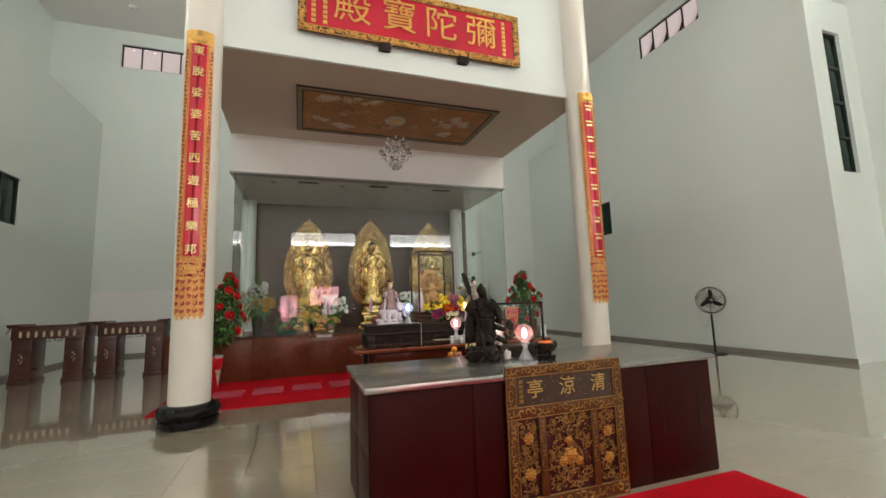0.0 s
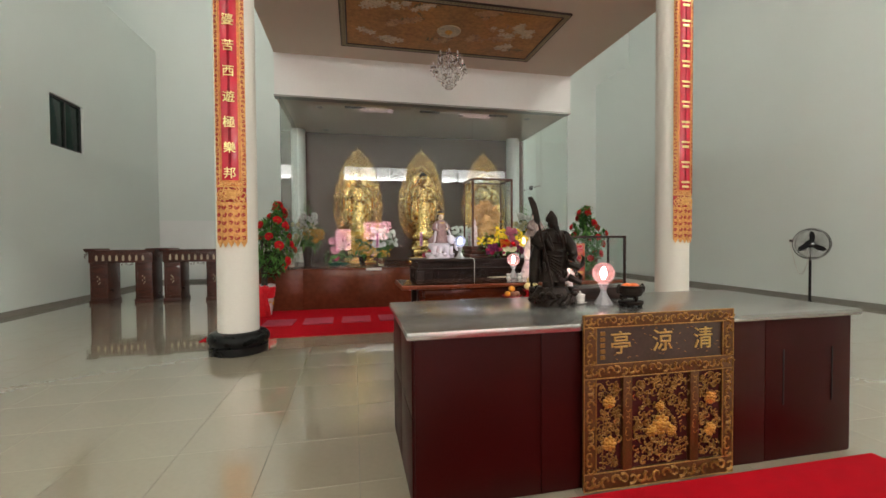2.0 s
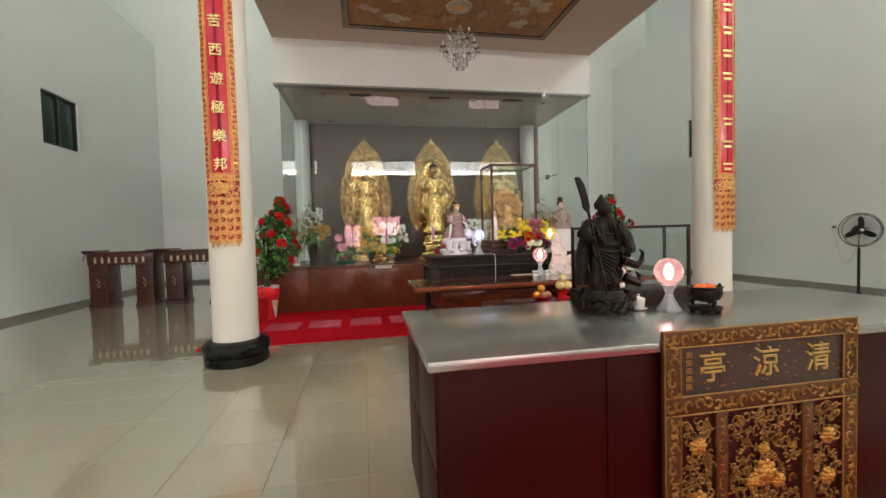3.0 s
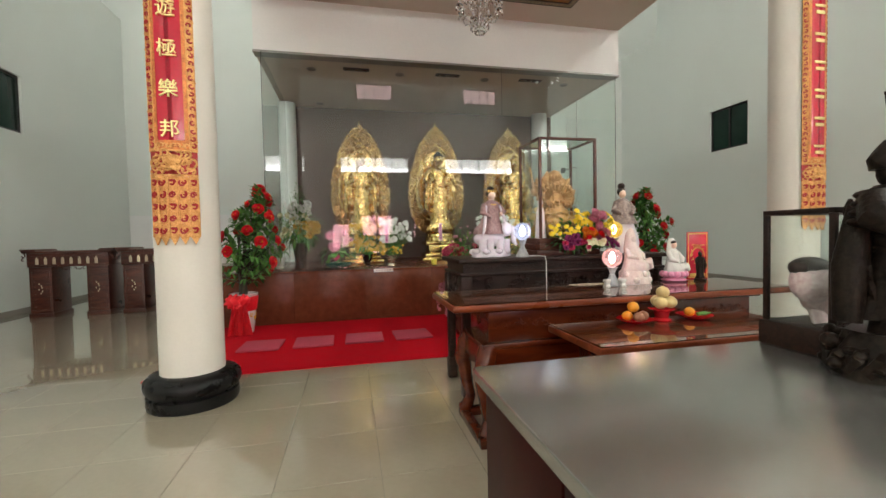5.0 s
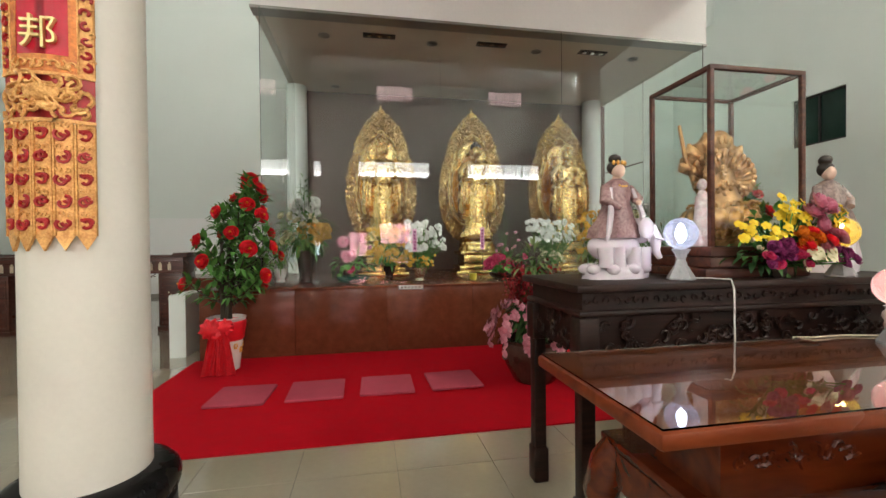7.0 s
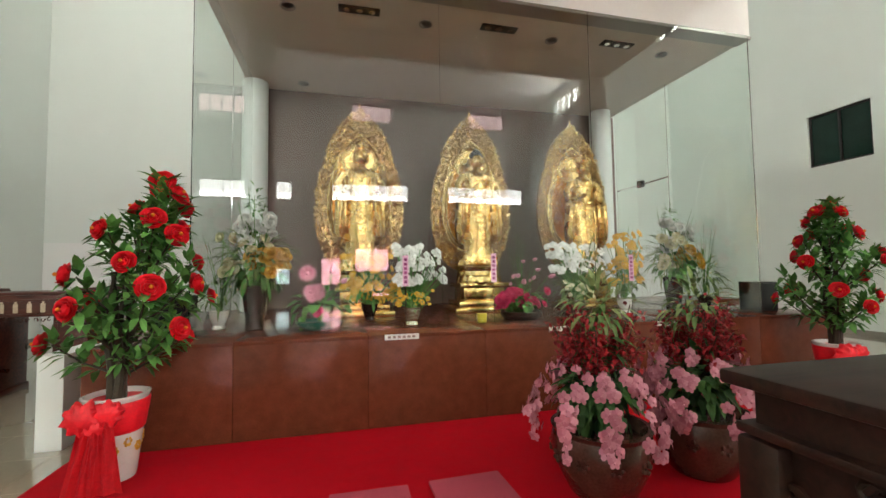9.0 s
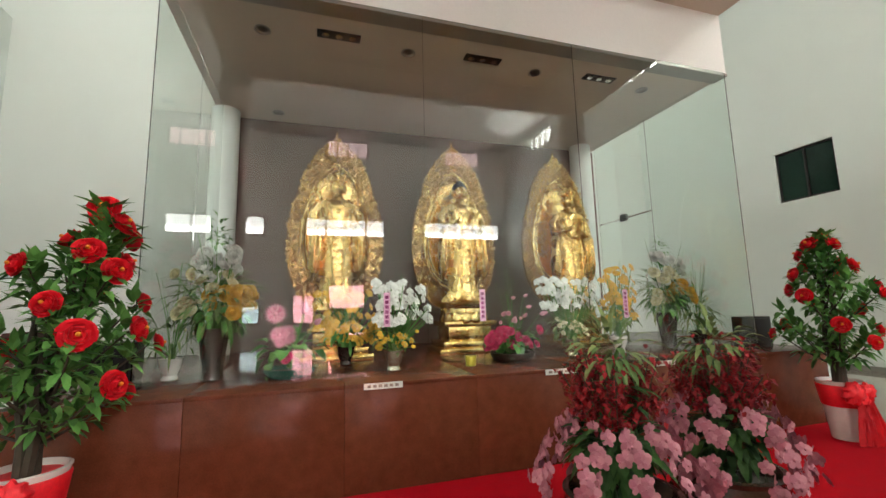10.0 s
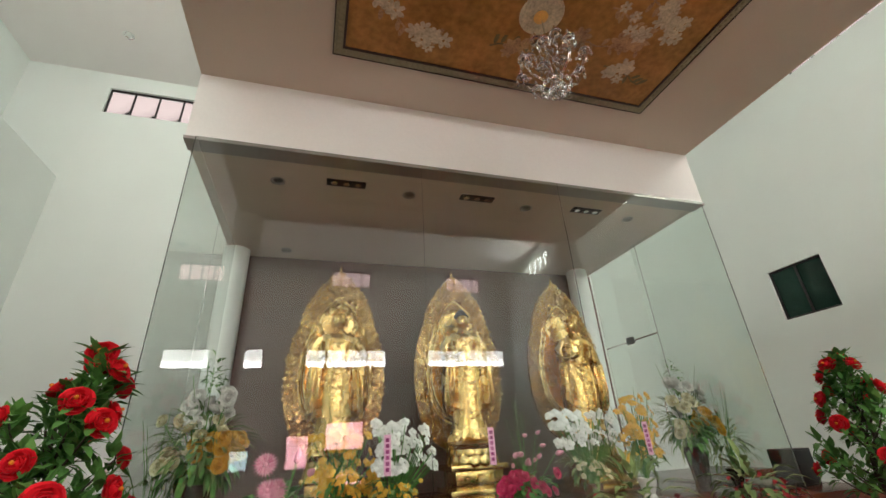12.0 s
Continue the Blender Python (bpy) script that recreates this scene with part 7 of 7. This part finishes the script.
lathe(bm, [(0.1, 0), (0.11, 0.03), (0.08, 0.05), (0.13, 0.09), (0.15, 0.16), (0.13, 0.19)], 24)
for k in range(14):
    a = 2 * math.pi * k / 14
    ball(bm, (0.135 * math.cos(a), 0.135 * math.sin(a), 0.13), 0.04, 0.04, 0.055, 7, 5)
loft(bm, [(0, 0, 0.18, 0.13, 0.1), (0, 0, 0.23, 0.1, 0.085), (0, 0, 0.3, 0.07, 0.058), (0, 0, 0.38, 0.08, 0.058), (0, 0, 0.42, 0.04, 0.04)], 24, fold=lambda a, k: 1 + 0.06 * math.sin(9 * a + 5 * k))
ball(bm, (0, -0.012, 0.455), 0.038, 0.042, 0.048)
lathe(bm, [(0.04, 0.48), (0.052, 0.5), (0.046, 0.53), (0.05, 0.545), (0.034, 0.57), (0.008, 0.585)], 14)
for k in range(7):
    a = math.radians(-180 + 30 * k)
    ball(bm, (0.05 * math.cos(a), 0.05 * math.sin(a), 0.525), 0.012, 0.01, 0.024, 6, 5)
for k in range(34):
    a = math.radians(-35 + 250 * (k % 17) / 16)
    q = 0.125 + 0.03 * (k // 17)
    yy = -0.05 if k < 17 else 0.0
    tube(bm, [(0.05 * math.cos(a), 0.0, 0.34), (0.09 * math.cos(a), yy, 0.33 + 0.07 * math.sin(a)), (q * math.cos(a), yy - 0.02, 0.34 + q * 0.85 * math.sin(a))], [0.022, 0.019, 0.012], 6)
    ball(bm, (q * math.cos(a), yy - 0.025, 0.345 + q * 0.85 * math.sin(a)), 0.014, 0.014, 0.02, 6, 5)
rr = random.Random(8)
for k in range(90):
    a, zz = rr.uniform(-3.0, -0.1), rr.uniform(0.06, 0.4)
    w = 0.13 if zz < 0.2 else 0.1
    ball(bm, (w * math.cos(a), w * 0.75 * math.sin(a), zz), 0.012, 0.01, 0.014, 5, 4)
tube(bm, [(-0.12, 0, 0.28), (-0.18, 0, 0.45), (-0.21, 0, 0.6)], [0.012, 0.010, 0.008], 6)
for k in range(11):
    a = math.radians(12 + 15.6 * k)
    q = 0.18 if k % 2 else 0.215
    tube(bm, [(0.1 * math.cos(a), 0.03, 0.36 + 0.1 * math.sin(a)), (0.18 * math.cos(a + 0.08), 0.02, 0.36 + 0.18 * math.sin(a)), (q * 0.92 * math.cos(a), 0.02, 0.37 + q * math.sin(a))], [0.034, 0.03, 0.006], 7)
for k in range(60):
    a, zz = rr.uniform(-3.2, 0.05), rr.uniform(0.05, 0.2)
    scroll(bm, 0.16 * math.cos(a), zz, 0.1 * math.sin(a) - 0.02, 0.028, rr.uniform(0, 6), 0.009, rr.choice((1, -1)), 7)
bmesh.ops.scale(bm, vec=(1.2, 1.05, 1.12), verts=bm.verts)
joined("gilt_figure", [(bm, M_GOLDWOOD)], "gilt wooden many-armed figure on a lotus seat", "statue", (2.06, 7.40, 1.352))
bm = B()
loft(bm, [(0, 0, 0, 0.05, 0.05), (0, 0, 0.12, 0.045, 0.04), (0, 0, 0.26, 0.035, 0.03), (0, 0, 0.3, 0.015, 0.015)], 14)
ball(bm, (0, 0, 0.33), 0.025, 0.025, 0.032)
joined("small_figure", [(bm, M_PINKCH)], "small pink china attendant figure inside the case", "figurine", (1.862, 7.30, 1.352))

bouquet(2.14, 7.125, 1.19, [(0.03, 0), (0.036, 0.01), (0.038, 0.06), (0.03, 0.06), (0.02, 0.04)], M_DARKVASE, "low dark bowl", "bright mixed bouquet of yellow, red, pink and purple flowers",
        [(ORCH, M_BRIGHTYEL, 16, 0.024, (0.02, -0.06, 0.34), (0.07, 0.05, 0.07)), (ORCH, M_BRIGHTYEL, 16, 0.02, (-0.16, -0.08, 0.24), (0.15, 0.03, 0.045)), (ORCH, M_BRIGHTYEL, 16, 0.025, (0.27, -0.06, 0.30), (0.06, 0.04, 0.09)),
         (SMALL_BLOOM, M_SOFTPINK, 4, 0.046, (0.15, -0.08, 0.31), (0.05, 0.03, 0.07)), (SMALL_BLOOM, M_PINKORCH, 3, 0.04, (0.2, -0.09, 0.2), (0.06, 0.03, 0.04)), (SMALL_BLOOM, M_ORANGEP, 6, 0.027, (0.1, -0.1, 0.2), (0.09, 0.03, 0.04)), (SMALL_BLOOM, M_PEONY, 7, 0.029, (0.13, -0.1, 0.19), (0.1, 0.03, 0.05)),
         (SMALL_BLOOM, M_PURPLEP, 7, 0.027, (-0.13, -0.1, 0.13), (0.09, 0.03, 0.05)), (SMALL_BLOOM, M_HOTPINK, 6, 0.025, (-0.08, -0.1, 0.1), (0.13, 0.03, 0.04)), (ORCH, M_CREAMP, 9, 0.03, (0.12, -0.12, 0.11), (0.08, 0.02, 0.04)), (SMALL_BLOOM, M_PURPLEP, 6, 0.026, (0.28, -0.09, 0.12), (0.07, 0.03, 0.05)), (BUD, M_CREAMP, 4, 0.022, (-0.22, -0.09, 0.15), (0.05, 0.02, 0.04))],
        [(M_LEAF, 60, 0.2, (0.27, 0.05, 0.15), 0.08, 0.035), (M_LEAFDK, 70, 0.1, (0.3, 0.05, 0.08), 0.08, 0.03)], 51)

# pink stone and white china guanyin, red card, dark figure
M_PINKSTONE = mat("rose_crystal", (0.74, 0.52, 0.49), 0.25, var=0.08, scale=14, sss=0.2, wear=(0.80, 0.66, 0.62), coat=0.3)
bm = rough_rock(B(), 0.145, 0.105, 0.13, 3)
for k in range(9):
    a = 2 * math.pi * k / 9
    ball(bm, (0.125 * math.cos(a), 0.09 * math.sin(a), 0.03 + 0.05 * (k % 2)), 0.03, 0.026, 0.03, 8, 6)
loft(bm, [(0.01, 0, 0.11, 0.125, 0.09), (0.015, -0.01, 0.16, 0.118, 0.088), (0.0, -0.005, 0.2, 0.092, 0.072), (-0.02, 0, 0.25, 0.074, 0.058), (-0.032, 0, 0.30, 0.07, 0.052), (-0.036, 0.004, 0.33, 0.055, 0.046), (-0.038, 0.006, 0.37, 0.045, 0.044), (-0.038, 0.006, 0.41, 0.039, 0.04), (-0.036, 0.004, 0.445, 0.024, 0.026), (-0.034, 0.002, 0.466, 0.006, 0.006)], 36, fold=lambda a, k: 1 + 0.05 * math.sin(8 * a + 6 * k) * (1 - k))
tube(bm, [(0.03, -0.05, 0.17), (0.09, -0.065, 0.185), (0.12, -0.055, 0.13)], [0.036, 0.036, 0.026], 9)
tube(bm, [(-0.085, 0, 0.29), (-0.095, -0.045, 0.23), (-0.03, -0.075, 0.215)], [0.022, 0.024, 0.012], 8)
tube(bm, [(0.02, 0, 0.29), (0.045, -0.045, 0.235), (0.03, -0.075, 0.2)], [0.022, 0.022, 0.012], 8)
ball(bm, (-0.04, -0.028, 0.375), 0.025, 0.024, 0.036, 10, 8)
joined("stone_figure", [(bm, M_PINKSTONE)], "translucent pink stone guanyin seated on a rock", "statue", (2.45, 6.75, 0.96), 8)
bm, pk, sk, hr = B(), B(), B(), B()
lathe(pk, [(0.085, 0), (0.105, 0.015), (0.07, 0.035), (0.1, 0.07), (0.08, 0.09)], 20)
for k in range(12):
    a = 2 * math.pi * k / 12
    ball(pk, (0.092 * math.cos(a), 0.085 * math.sin(a), 0.066), 0.028, 0.028, 0.026, 8, 6)
loft(bm, [(0.01, 0, 0.085, 0.095, 0.075), (0.01, -0.01, 0.12, 0.09, 0.075), (-0.005, 0, 0.16, 0.062, 0.052), (-0.015, 0, 0.22, 0.05, 0.04), (-0.015, 0, 0.26, 0.048, 0.036), (-0.015, 0, 0.285, 0.022, 0.022)], 30, fold=lambda a, k: 1 + 0.06 * math.sin(8 * a + 6 * k))
tube(bm, [(0.0, -0.05, 0.125), (0.07, -0.06, 0.13), (0.105, -0.05, 0.1)], [0.032, 0.032, 0.02], 9)
tube(bm, [(-0.06, 0, 0.25), (-0.07, -0.04, 0.19), (-0.02, -0.065, 0.17)], [0.022, 0.024, 0.012], 8)
tube(bm, [(0.03, 0, 0.25), (0.05, -0.04, 0.19), (0.02, -0.065, 0.16)], [0.022, 0.024, 0.012], 8)
loft(bm, [(-0.015, 0.016, 0.25, 0.048, 0.03), (-0.015, 0.016, 0.31, 0.036, 0.03), (-0.015, 0.014, 0.345, 0.032, 0.03), (-0.015, 0.012, 0.37, 0.018, 0.018)], 16)
ball(sk, (-0.015, -0.012, 0.312), 0.024, 0.026, 0.034, 10, 8)
ball(hr, (-0.015, -0.008, 0.336), 0.027, 0.026, 0.018, 10, 6)
joined("china_figure", [(bm, M_WHITE), (pk, mat("pink_lotus_glaze", (0.72, 0.28, 0.42), 0.3, var=0.2, scale=20, coat=0.4)), (sk, M_SKIN), (hr, M_HAIR)], "white china guanyin seated on a pink lotus", "statue", (2.83, 6.74, 0.96), 6)
t = thing("prayer_card", "standing red card with a gold printed figure", "card", (3.14, 6.81, 0.96), turn=-6)
part("card", bx(B(), -0.1, 0.1, 0, 0.012, 0, 0.42, 0.002), M_REDLAC, t, "red card")
bm = B()
tube(bm, [(0.065 * math.cos(a), -0.002, 0.2 + 0.08 * math.sin(a)) for a in [k * math.pi / 12 for k in range(13)]], 0.005, 5)
for k in range(7):
    scroll(bm, -0.05 + 0.017 * k, 0.30, -0.002, 0.012, k, 0.003, 1, 6)
bx(bm, -0.075, 0.075, -0.003, 0, 0.02, 0.05, 0.001)
for q in ((-0.092, 0.092, 0.40, 0.408), (-0.092, 0.092, 0.010, 0.016), (-0.092, -0.086, 0.016, 0.40), (0.086, 0.092, 0.016, 0.40)):
    bx(bm, q[0], q[1], -0.003, 0, q[2], q[3])
for k in range(12):
    a = 2 * math.pi * k / 12
    scroll(bm, 0.055 * math.cos(a), 0.22 + 0.075 * math.sin(a), -0.002, 0.014, a, 0.0035, 1, 6)
part("gold_print", bm, M_GOLDMAT, t, "gold printed arch and border")
joined("dark_figure", [(standing_figure(B(), 0.23), M_BRONZE)], "small dark bronze figure on a round base", "statue", (3.04, 6.68, 0.985))
solo("figure_base", lathe(B(), [(0.045, 0), (0.05, 0.006), (0.05, 0.014), (0.04, 0.02)], 18), M_BRONZE, "small round dark base under a figure", "base", (3.04, 6.68, 0.96))
for x in (2.09, 2.23):
    solo("candle_holder", lathe(B(), [(0.03, 0), (0.032, 0.01), (0.02, 0.025), (0.035, 0.05), (0.03, 0.06), (0.012, 0.055)], 5), M_WHITE, "small star-shaped white china candle holder", "candle holder", (x, 6.6, 0.96), "candle holders", smooth=0)

# fruit on red dishes
M_ORANGE = mat("orange_peel", (0.85, 0.33, 0.02), 0.4, var=0.12, scale=20, fine=180, bump=0.5)
M_PEAR = mat("pale_pear_skin", (0.74, 0.55, 0.25), 0.45, var=0.15, scale=18, fine=120, bump=0.2)
M_BROWNFRUIT = mat("brown_fruit_skin", (0.36, 0.16, 0.09), 0.45, var=0.25, scale=18)
M_REDPLASTIC = mat("red_plastic", (0.5, 0.01, 0.015), 0.25, var=0.05)


def dish(x, y, z, high):
    t = thing("fruit_dish", "round red plastic offering dish", "dish", (x, y, z), "offering dishes")
    prof = [(0.05, 0), (0.06, 0.005), (0.1, 0.02), (0.115, 0.03), (0.105, 0.03), (0.05, 0.012)] if not high else [(0.06, 0), (0.065, 0.006), (0.04, 0.02), (0.05, 0.06), (0.085, 0.08), (0.075, 0.084), (0.02, 0.076)]
    part("bowl", lathe(B(), prof, 26), M_REDPLASTIC, t)
    return t


def fruit(x, y, z, r, mt, kind):
    bm = loft(B(), [(0, 0, -r * math.cos(a) * 0.92, max(1e-4, r * math.sin(a)), max(1e-4, r * math.sin(a))) for a in [math.pi * k / 10 for k in range(11)]], 16)
    tube(bm, [(0, 0, r * 0.88), (0.002, 0, r * 1.02)], r * 0.06, 5)
    solo("fruit", bm, mt, kind, "fruit", (x, y, z), "offering fruit")


dish(1.91, 6.04, 0.80, False)
dish(2.13, 6.06, 0.80, True)
dish(2.37, 6.04, 0.80, False)
for q in ((1.87, 6.06, 0.846, 0.034), (1.92, 6.07, 0.9, 0.037)):
    fruit(*q, M_ORANGE, "ripe orange on a red dish")
for q in ((1.91, 6.0, 0.846, 0.034), (1.965, 6.03, 0.846, 0.034)):
    fruit(*q, M_BROWNFRUIT, "reddish brown fruit on a red dish")
for q in ((2.095, 6.03, 0.925, 0.043), (2.17, 6.03, 0.925, 0.043), (2.13, 6.1, 0.925, 0.043), (2.13, 6.05, 0.99, 0.042)):
    fruit(*q, M_PEAR, "pale yellow pear on a red stand")
fruit(2.34, 6.05, 0.846, 0.034, M_ORANGE, "ripe orange on a red dish")
solo("chilli", tube(B(), [(2.37, 6.02, 0.835), (2.43, 6.01, 0.838), (2.48, 6.02, 0.835)], [0.012, 0.014, 0.004], 8), M_LEAF, "green chilli pepper on a red dish", "vegetable")

# loudspeakers on the platform ends
for x in (-1.6, 5.39):
    t = thing("loudspeaker", "black box loudspeaker standing on the platform", "loudspeaker", (x, 11.15, PT), "platform loudspeakers")
    part("cabinet", bx(B(), 0, 0.3, 0, 0.3, 0, 0.38, 0.01), M_BLACK, t)
    part("grille", bx(B(), 0.02, 0.28, -0.012, 0.0, 0.02, 0.36, 0.006), M_BLACK, t)

# cables
solo("lamp_cable", tube(B(), [(1.67, 7.16, 1.197), (1.74, 7.12, 1.198), (1.77, 7.03, 1.197), (1.775, 7.018, 1.15), (1.775, 7.018, 1.0), (1.78, 7.01, 0.5), (1.78, 7.01, 0.01)], 0.004, 6), M_WHITE, "thin white lamp cable hanging over the table edge", "cable")
solo("lamp_cable", tube(B(), [(2.3, 6.76, 0.965), (2.1, 6.81, 0.965), (1.95, 6.8, 0.966), (1.9, 6.848, 0.96), (1.9, 6.852, 0.8)], 0.004, 6), mat("cream_cable", (0.7, 0.62, 0.45), 0.5), "thin cream lamp cable lying on the glass top", "cable")

# pedestal fan and its socket by the wall
t = thing("pedestal_fan", "black pedestal fan with a round wire guard and three blades", "fan", (9.75, 8.8, 0), turn=-38)
part("base_plate", lathe(B(), [(0.24, 0), (0.25, 0.01), (0.24, 0.03), (0.05, 0.05), (0.03, 0.09)], 28), M_BLACK, t)
part("pole", tube(B(), [(0, 0, 0.05), (0, 0, 0.95)], 0.024, 10), M_BLACK, t)
part("inner_pole", tube(B(), [(0, 0, 0.95), (0, 0, 1.22)], 0.014, 8), M_CHROME, t)
part("motor", lathe(B(), [(0.03, -0.1), (0.08, -0.08), (0.085, 0.02), (0.05, 0.06), (0.02, 0.07)], 18), M_BLACK, t, at=pose(0, 0.02, 1.30, 90, 0, 0))
blade = mesh_of("blade", slab(B(), [(0.03, -0.03), (0.12, -0.075), (0.24, -0.06), (0.27, 0.0), (0.2, 0.03), (0.05, 0.03)], -0.006, 0.006))
for k in range(3):
    part("blade", blade, M_BLACK, t, at=pose(0, -0.08, 1.30) @ Matrix.Rotation(radians(120 * k + 25), 4, "Y") @ Matrix.Rotation(radians(18), 4, "X"))
part("hub", lathe(B(), [(0.04, -0.02), (0.045, 0.02), (0.02, 0.04)], 14), M_CHROME, t, at=pose(0, -0.09, 1.30, 90, 0, 0))
for yy, rr in ((-0.02, 0.31), (-0.13, 0.29), (-0.075, 0.325)):
    part("guard_ring", tube(B(), [(rr * math.cos(a), yy, 1.30 + rr * math.sin(a)) for a in [2 * math.pi * k / 36 for k in range(37)]], 0.006, 5), M_BLACK, t)
wire = mesh_of("guard_wire", tube(B(), [(0.03, -0.15, 0), (0.2, -0.145, 0), (0.29, -0.13, 0), (0.325, -0.075, 0), (0.31, -0.02, 0), (0.08, 0.0, 0)], 0.0022, 4))
for k in range(48):
    part("guard_wire", wire, M_BLACK, t, at=pose(0, 0, 1.30) @ Matrix.Rotation(2 * math.pi * k / 48, 4, "Y"))
t = thing("wall_socket", "white wall socket with a black plug", "socket", (XR - 0.001, 9.75, 1.36))
part("plate", bx(B(), -0.012, 0, -0.06, 0.06, -0.04, 0.04, 0.003), M_WHITE, t)
part("plug", bx(B(), -0.05, -0.012, -0.02, 0.02, -0.025, 0.02, 0.005), M_BLACK, t)
pts = [(XR - 0.05, 9.75, 1.34)]
for k in range(1, 13):
    s = k / 12
    pts.append((XR - 0.05 + (9.78 - XR + 0.05) * s, 9.75 + (8.84 - 9.75) * s, 1.34 - 0.9 * math.sin(math.pi * s * 0.9) * 0.75 - 0.1 * s))
solo("fan_cable", tube(B(), pts, 0.006, 5), M_WHITE, "slack pale cable from the socket to the fan", "cable")

# labels on the platform, paper tags among the flowers
for x0, x1 in ((0.48, 0.80), (2.15, 2.55), (3.42, 3.68)):
    t = thing("label_strip", "white printed label strip on the platform edge", "label", (x0, 10.748, PT - 0.05), "platform labels")
    part("strip", bx(B(), 0, x1 - x0, -0.003, 0.0, 0, 0.05), M_WHITE, t)
    bm = B()
    for k in range(6):
        w = (x1 - x0) / 7
        bx(bm, w * (k + 0.6), w * (k + 1.25), -0.0045, -0.003, 0.014, 0.036)
    part("print", bm, M_GREYROBE, t, "small dark printing")
M_TAG = mat("pink_paper", (0.80, 0.42, 0.60), 0.7, var=0.06)
for x, y, z in ((0.74, 11.16, 1.28), (1.74, 11.22, 1.30), (3.5, 11.2, 1.28)):
    t = thing("paper_tag", "narrow upright pink paper tag with dark writing", "tag", (x, y, z), "offering tags", turn=-6)
    part("paper", bx(B(), -0.03, 0.03, 0, 0.002, 0, 0.32), M_TAG, t)
    part("stick", tube(B(), [(0, 0.005, PT - z), (0, 0.005, 0.1)], 0.004, 5), M_STEM, t)
    bm = B()
    for k in range(6):
        bx(bm, -0.016, 0.016, -0.002, 0, 0.03 + 0.046 * k, 0.062 + 0.046 * k)
    part("writing", bm, M_PURPLEP, t, "column of purple writing")
solo("yellow_cup", lathe(B(), [(0.04, 0), (0.05, 0.01), (0.055, 0.1), (0.045, 0.1)], 16), mat("yellow_wax", (0.75, 0.6, 0.08), 0.4), "small yellow candle cup on the platform", "candle", (1.62, 11.3, PT))

# ---------------------------------------------------------------- floor tiles
def tile_mesh(w):
    bm = B()
    a, c = w / 2 - 0.001, w / 2 - 0.0022
    rows = [[bm.verts.new((sx * r, sy * r, z)) for sx, sy in ((-1, -1), (1, -1), (1, 1), (-1, 1))] for r, z in ((a, -0.012), (a, -0.0012), (c, 0.0))]
    for p, q in zip(rows, rows[1:]):
        for i in range(4):
            j = (i + 1) % 4
            bm.faces.new((p[i], p[j], q[j], q[i]))
    bm.faces.new(rows[2])
    return mesh_of("tile", bm, 0)


TX, TY, TS = -0.345, 7.28, 0.6
tile = tile_mesh(TS)
rest = []
for i in range(-14, 22):
    for j in range(-29, 19):
        x, y = TX + (i + 0.5) * TS, TY + (j + 0.5) * TS
        if not (XLO < x < XRO and YF < y < YB):
            continue
        if -7 <= i < 9 and -10 <= j < 8:
            part("tile", tile, M_TILE, floor, at=pose(x, y, 0))
        else:
            rest.append((x, y))
verts, faces = [], []
base = [v.co.copy() for v in tile.vertices]
for x, y in rest:
    o = len(verts)
    verts += [(v.x + x, v.y + y, v.z) for v in base]
    faces += [[o + q for q in f.vertices] for f in tile.polygons]
me = bpy.data.meshes.new("far_tiles")
me.from_pydata(verts, [], faces)
part("far_tiles", me, M_TILE, floor)["kind"] = "stuff"
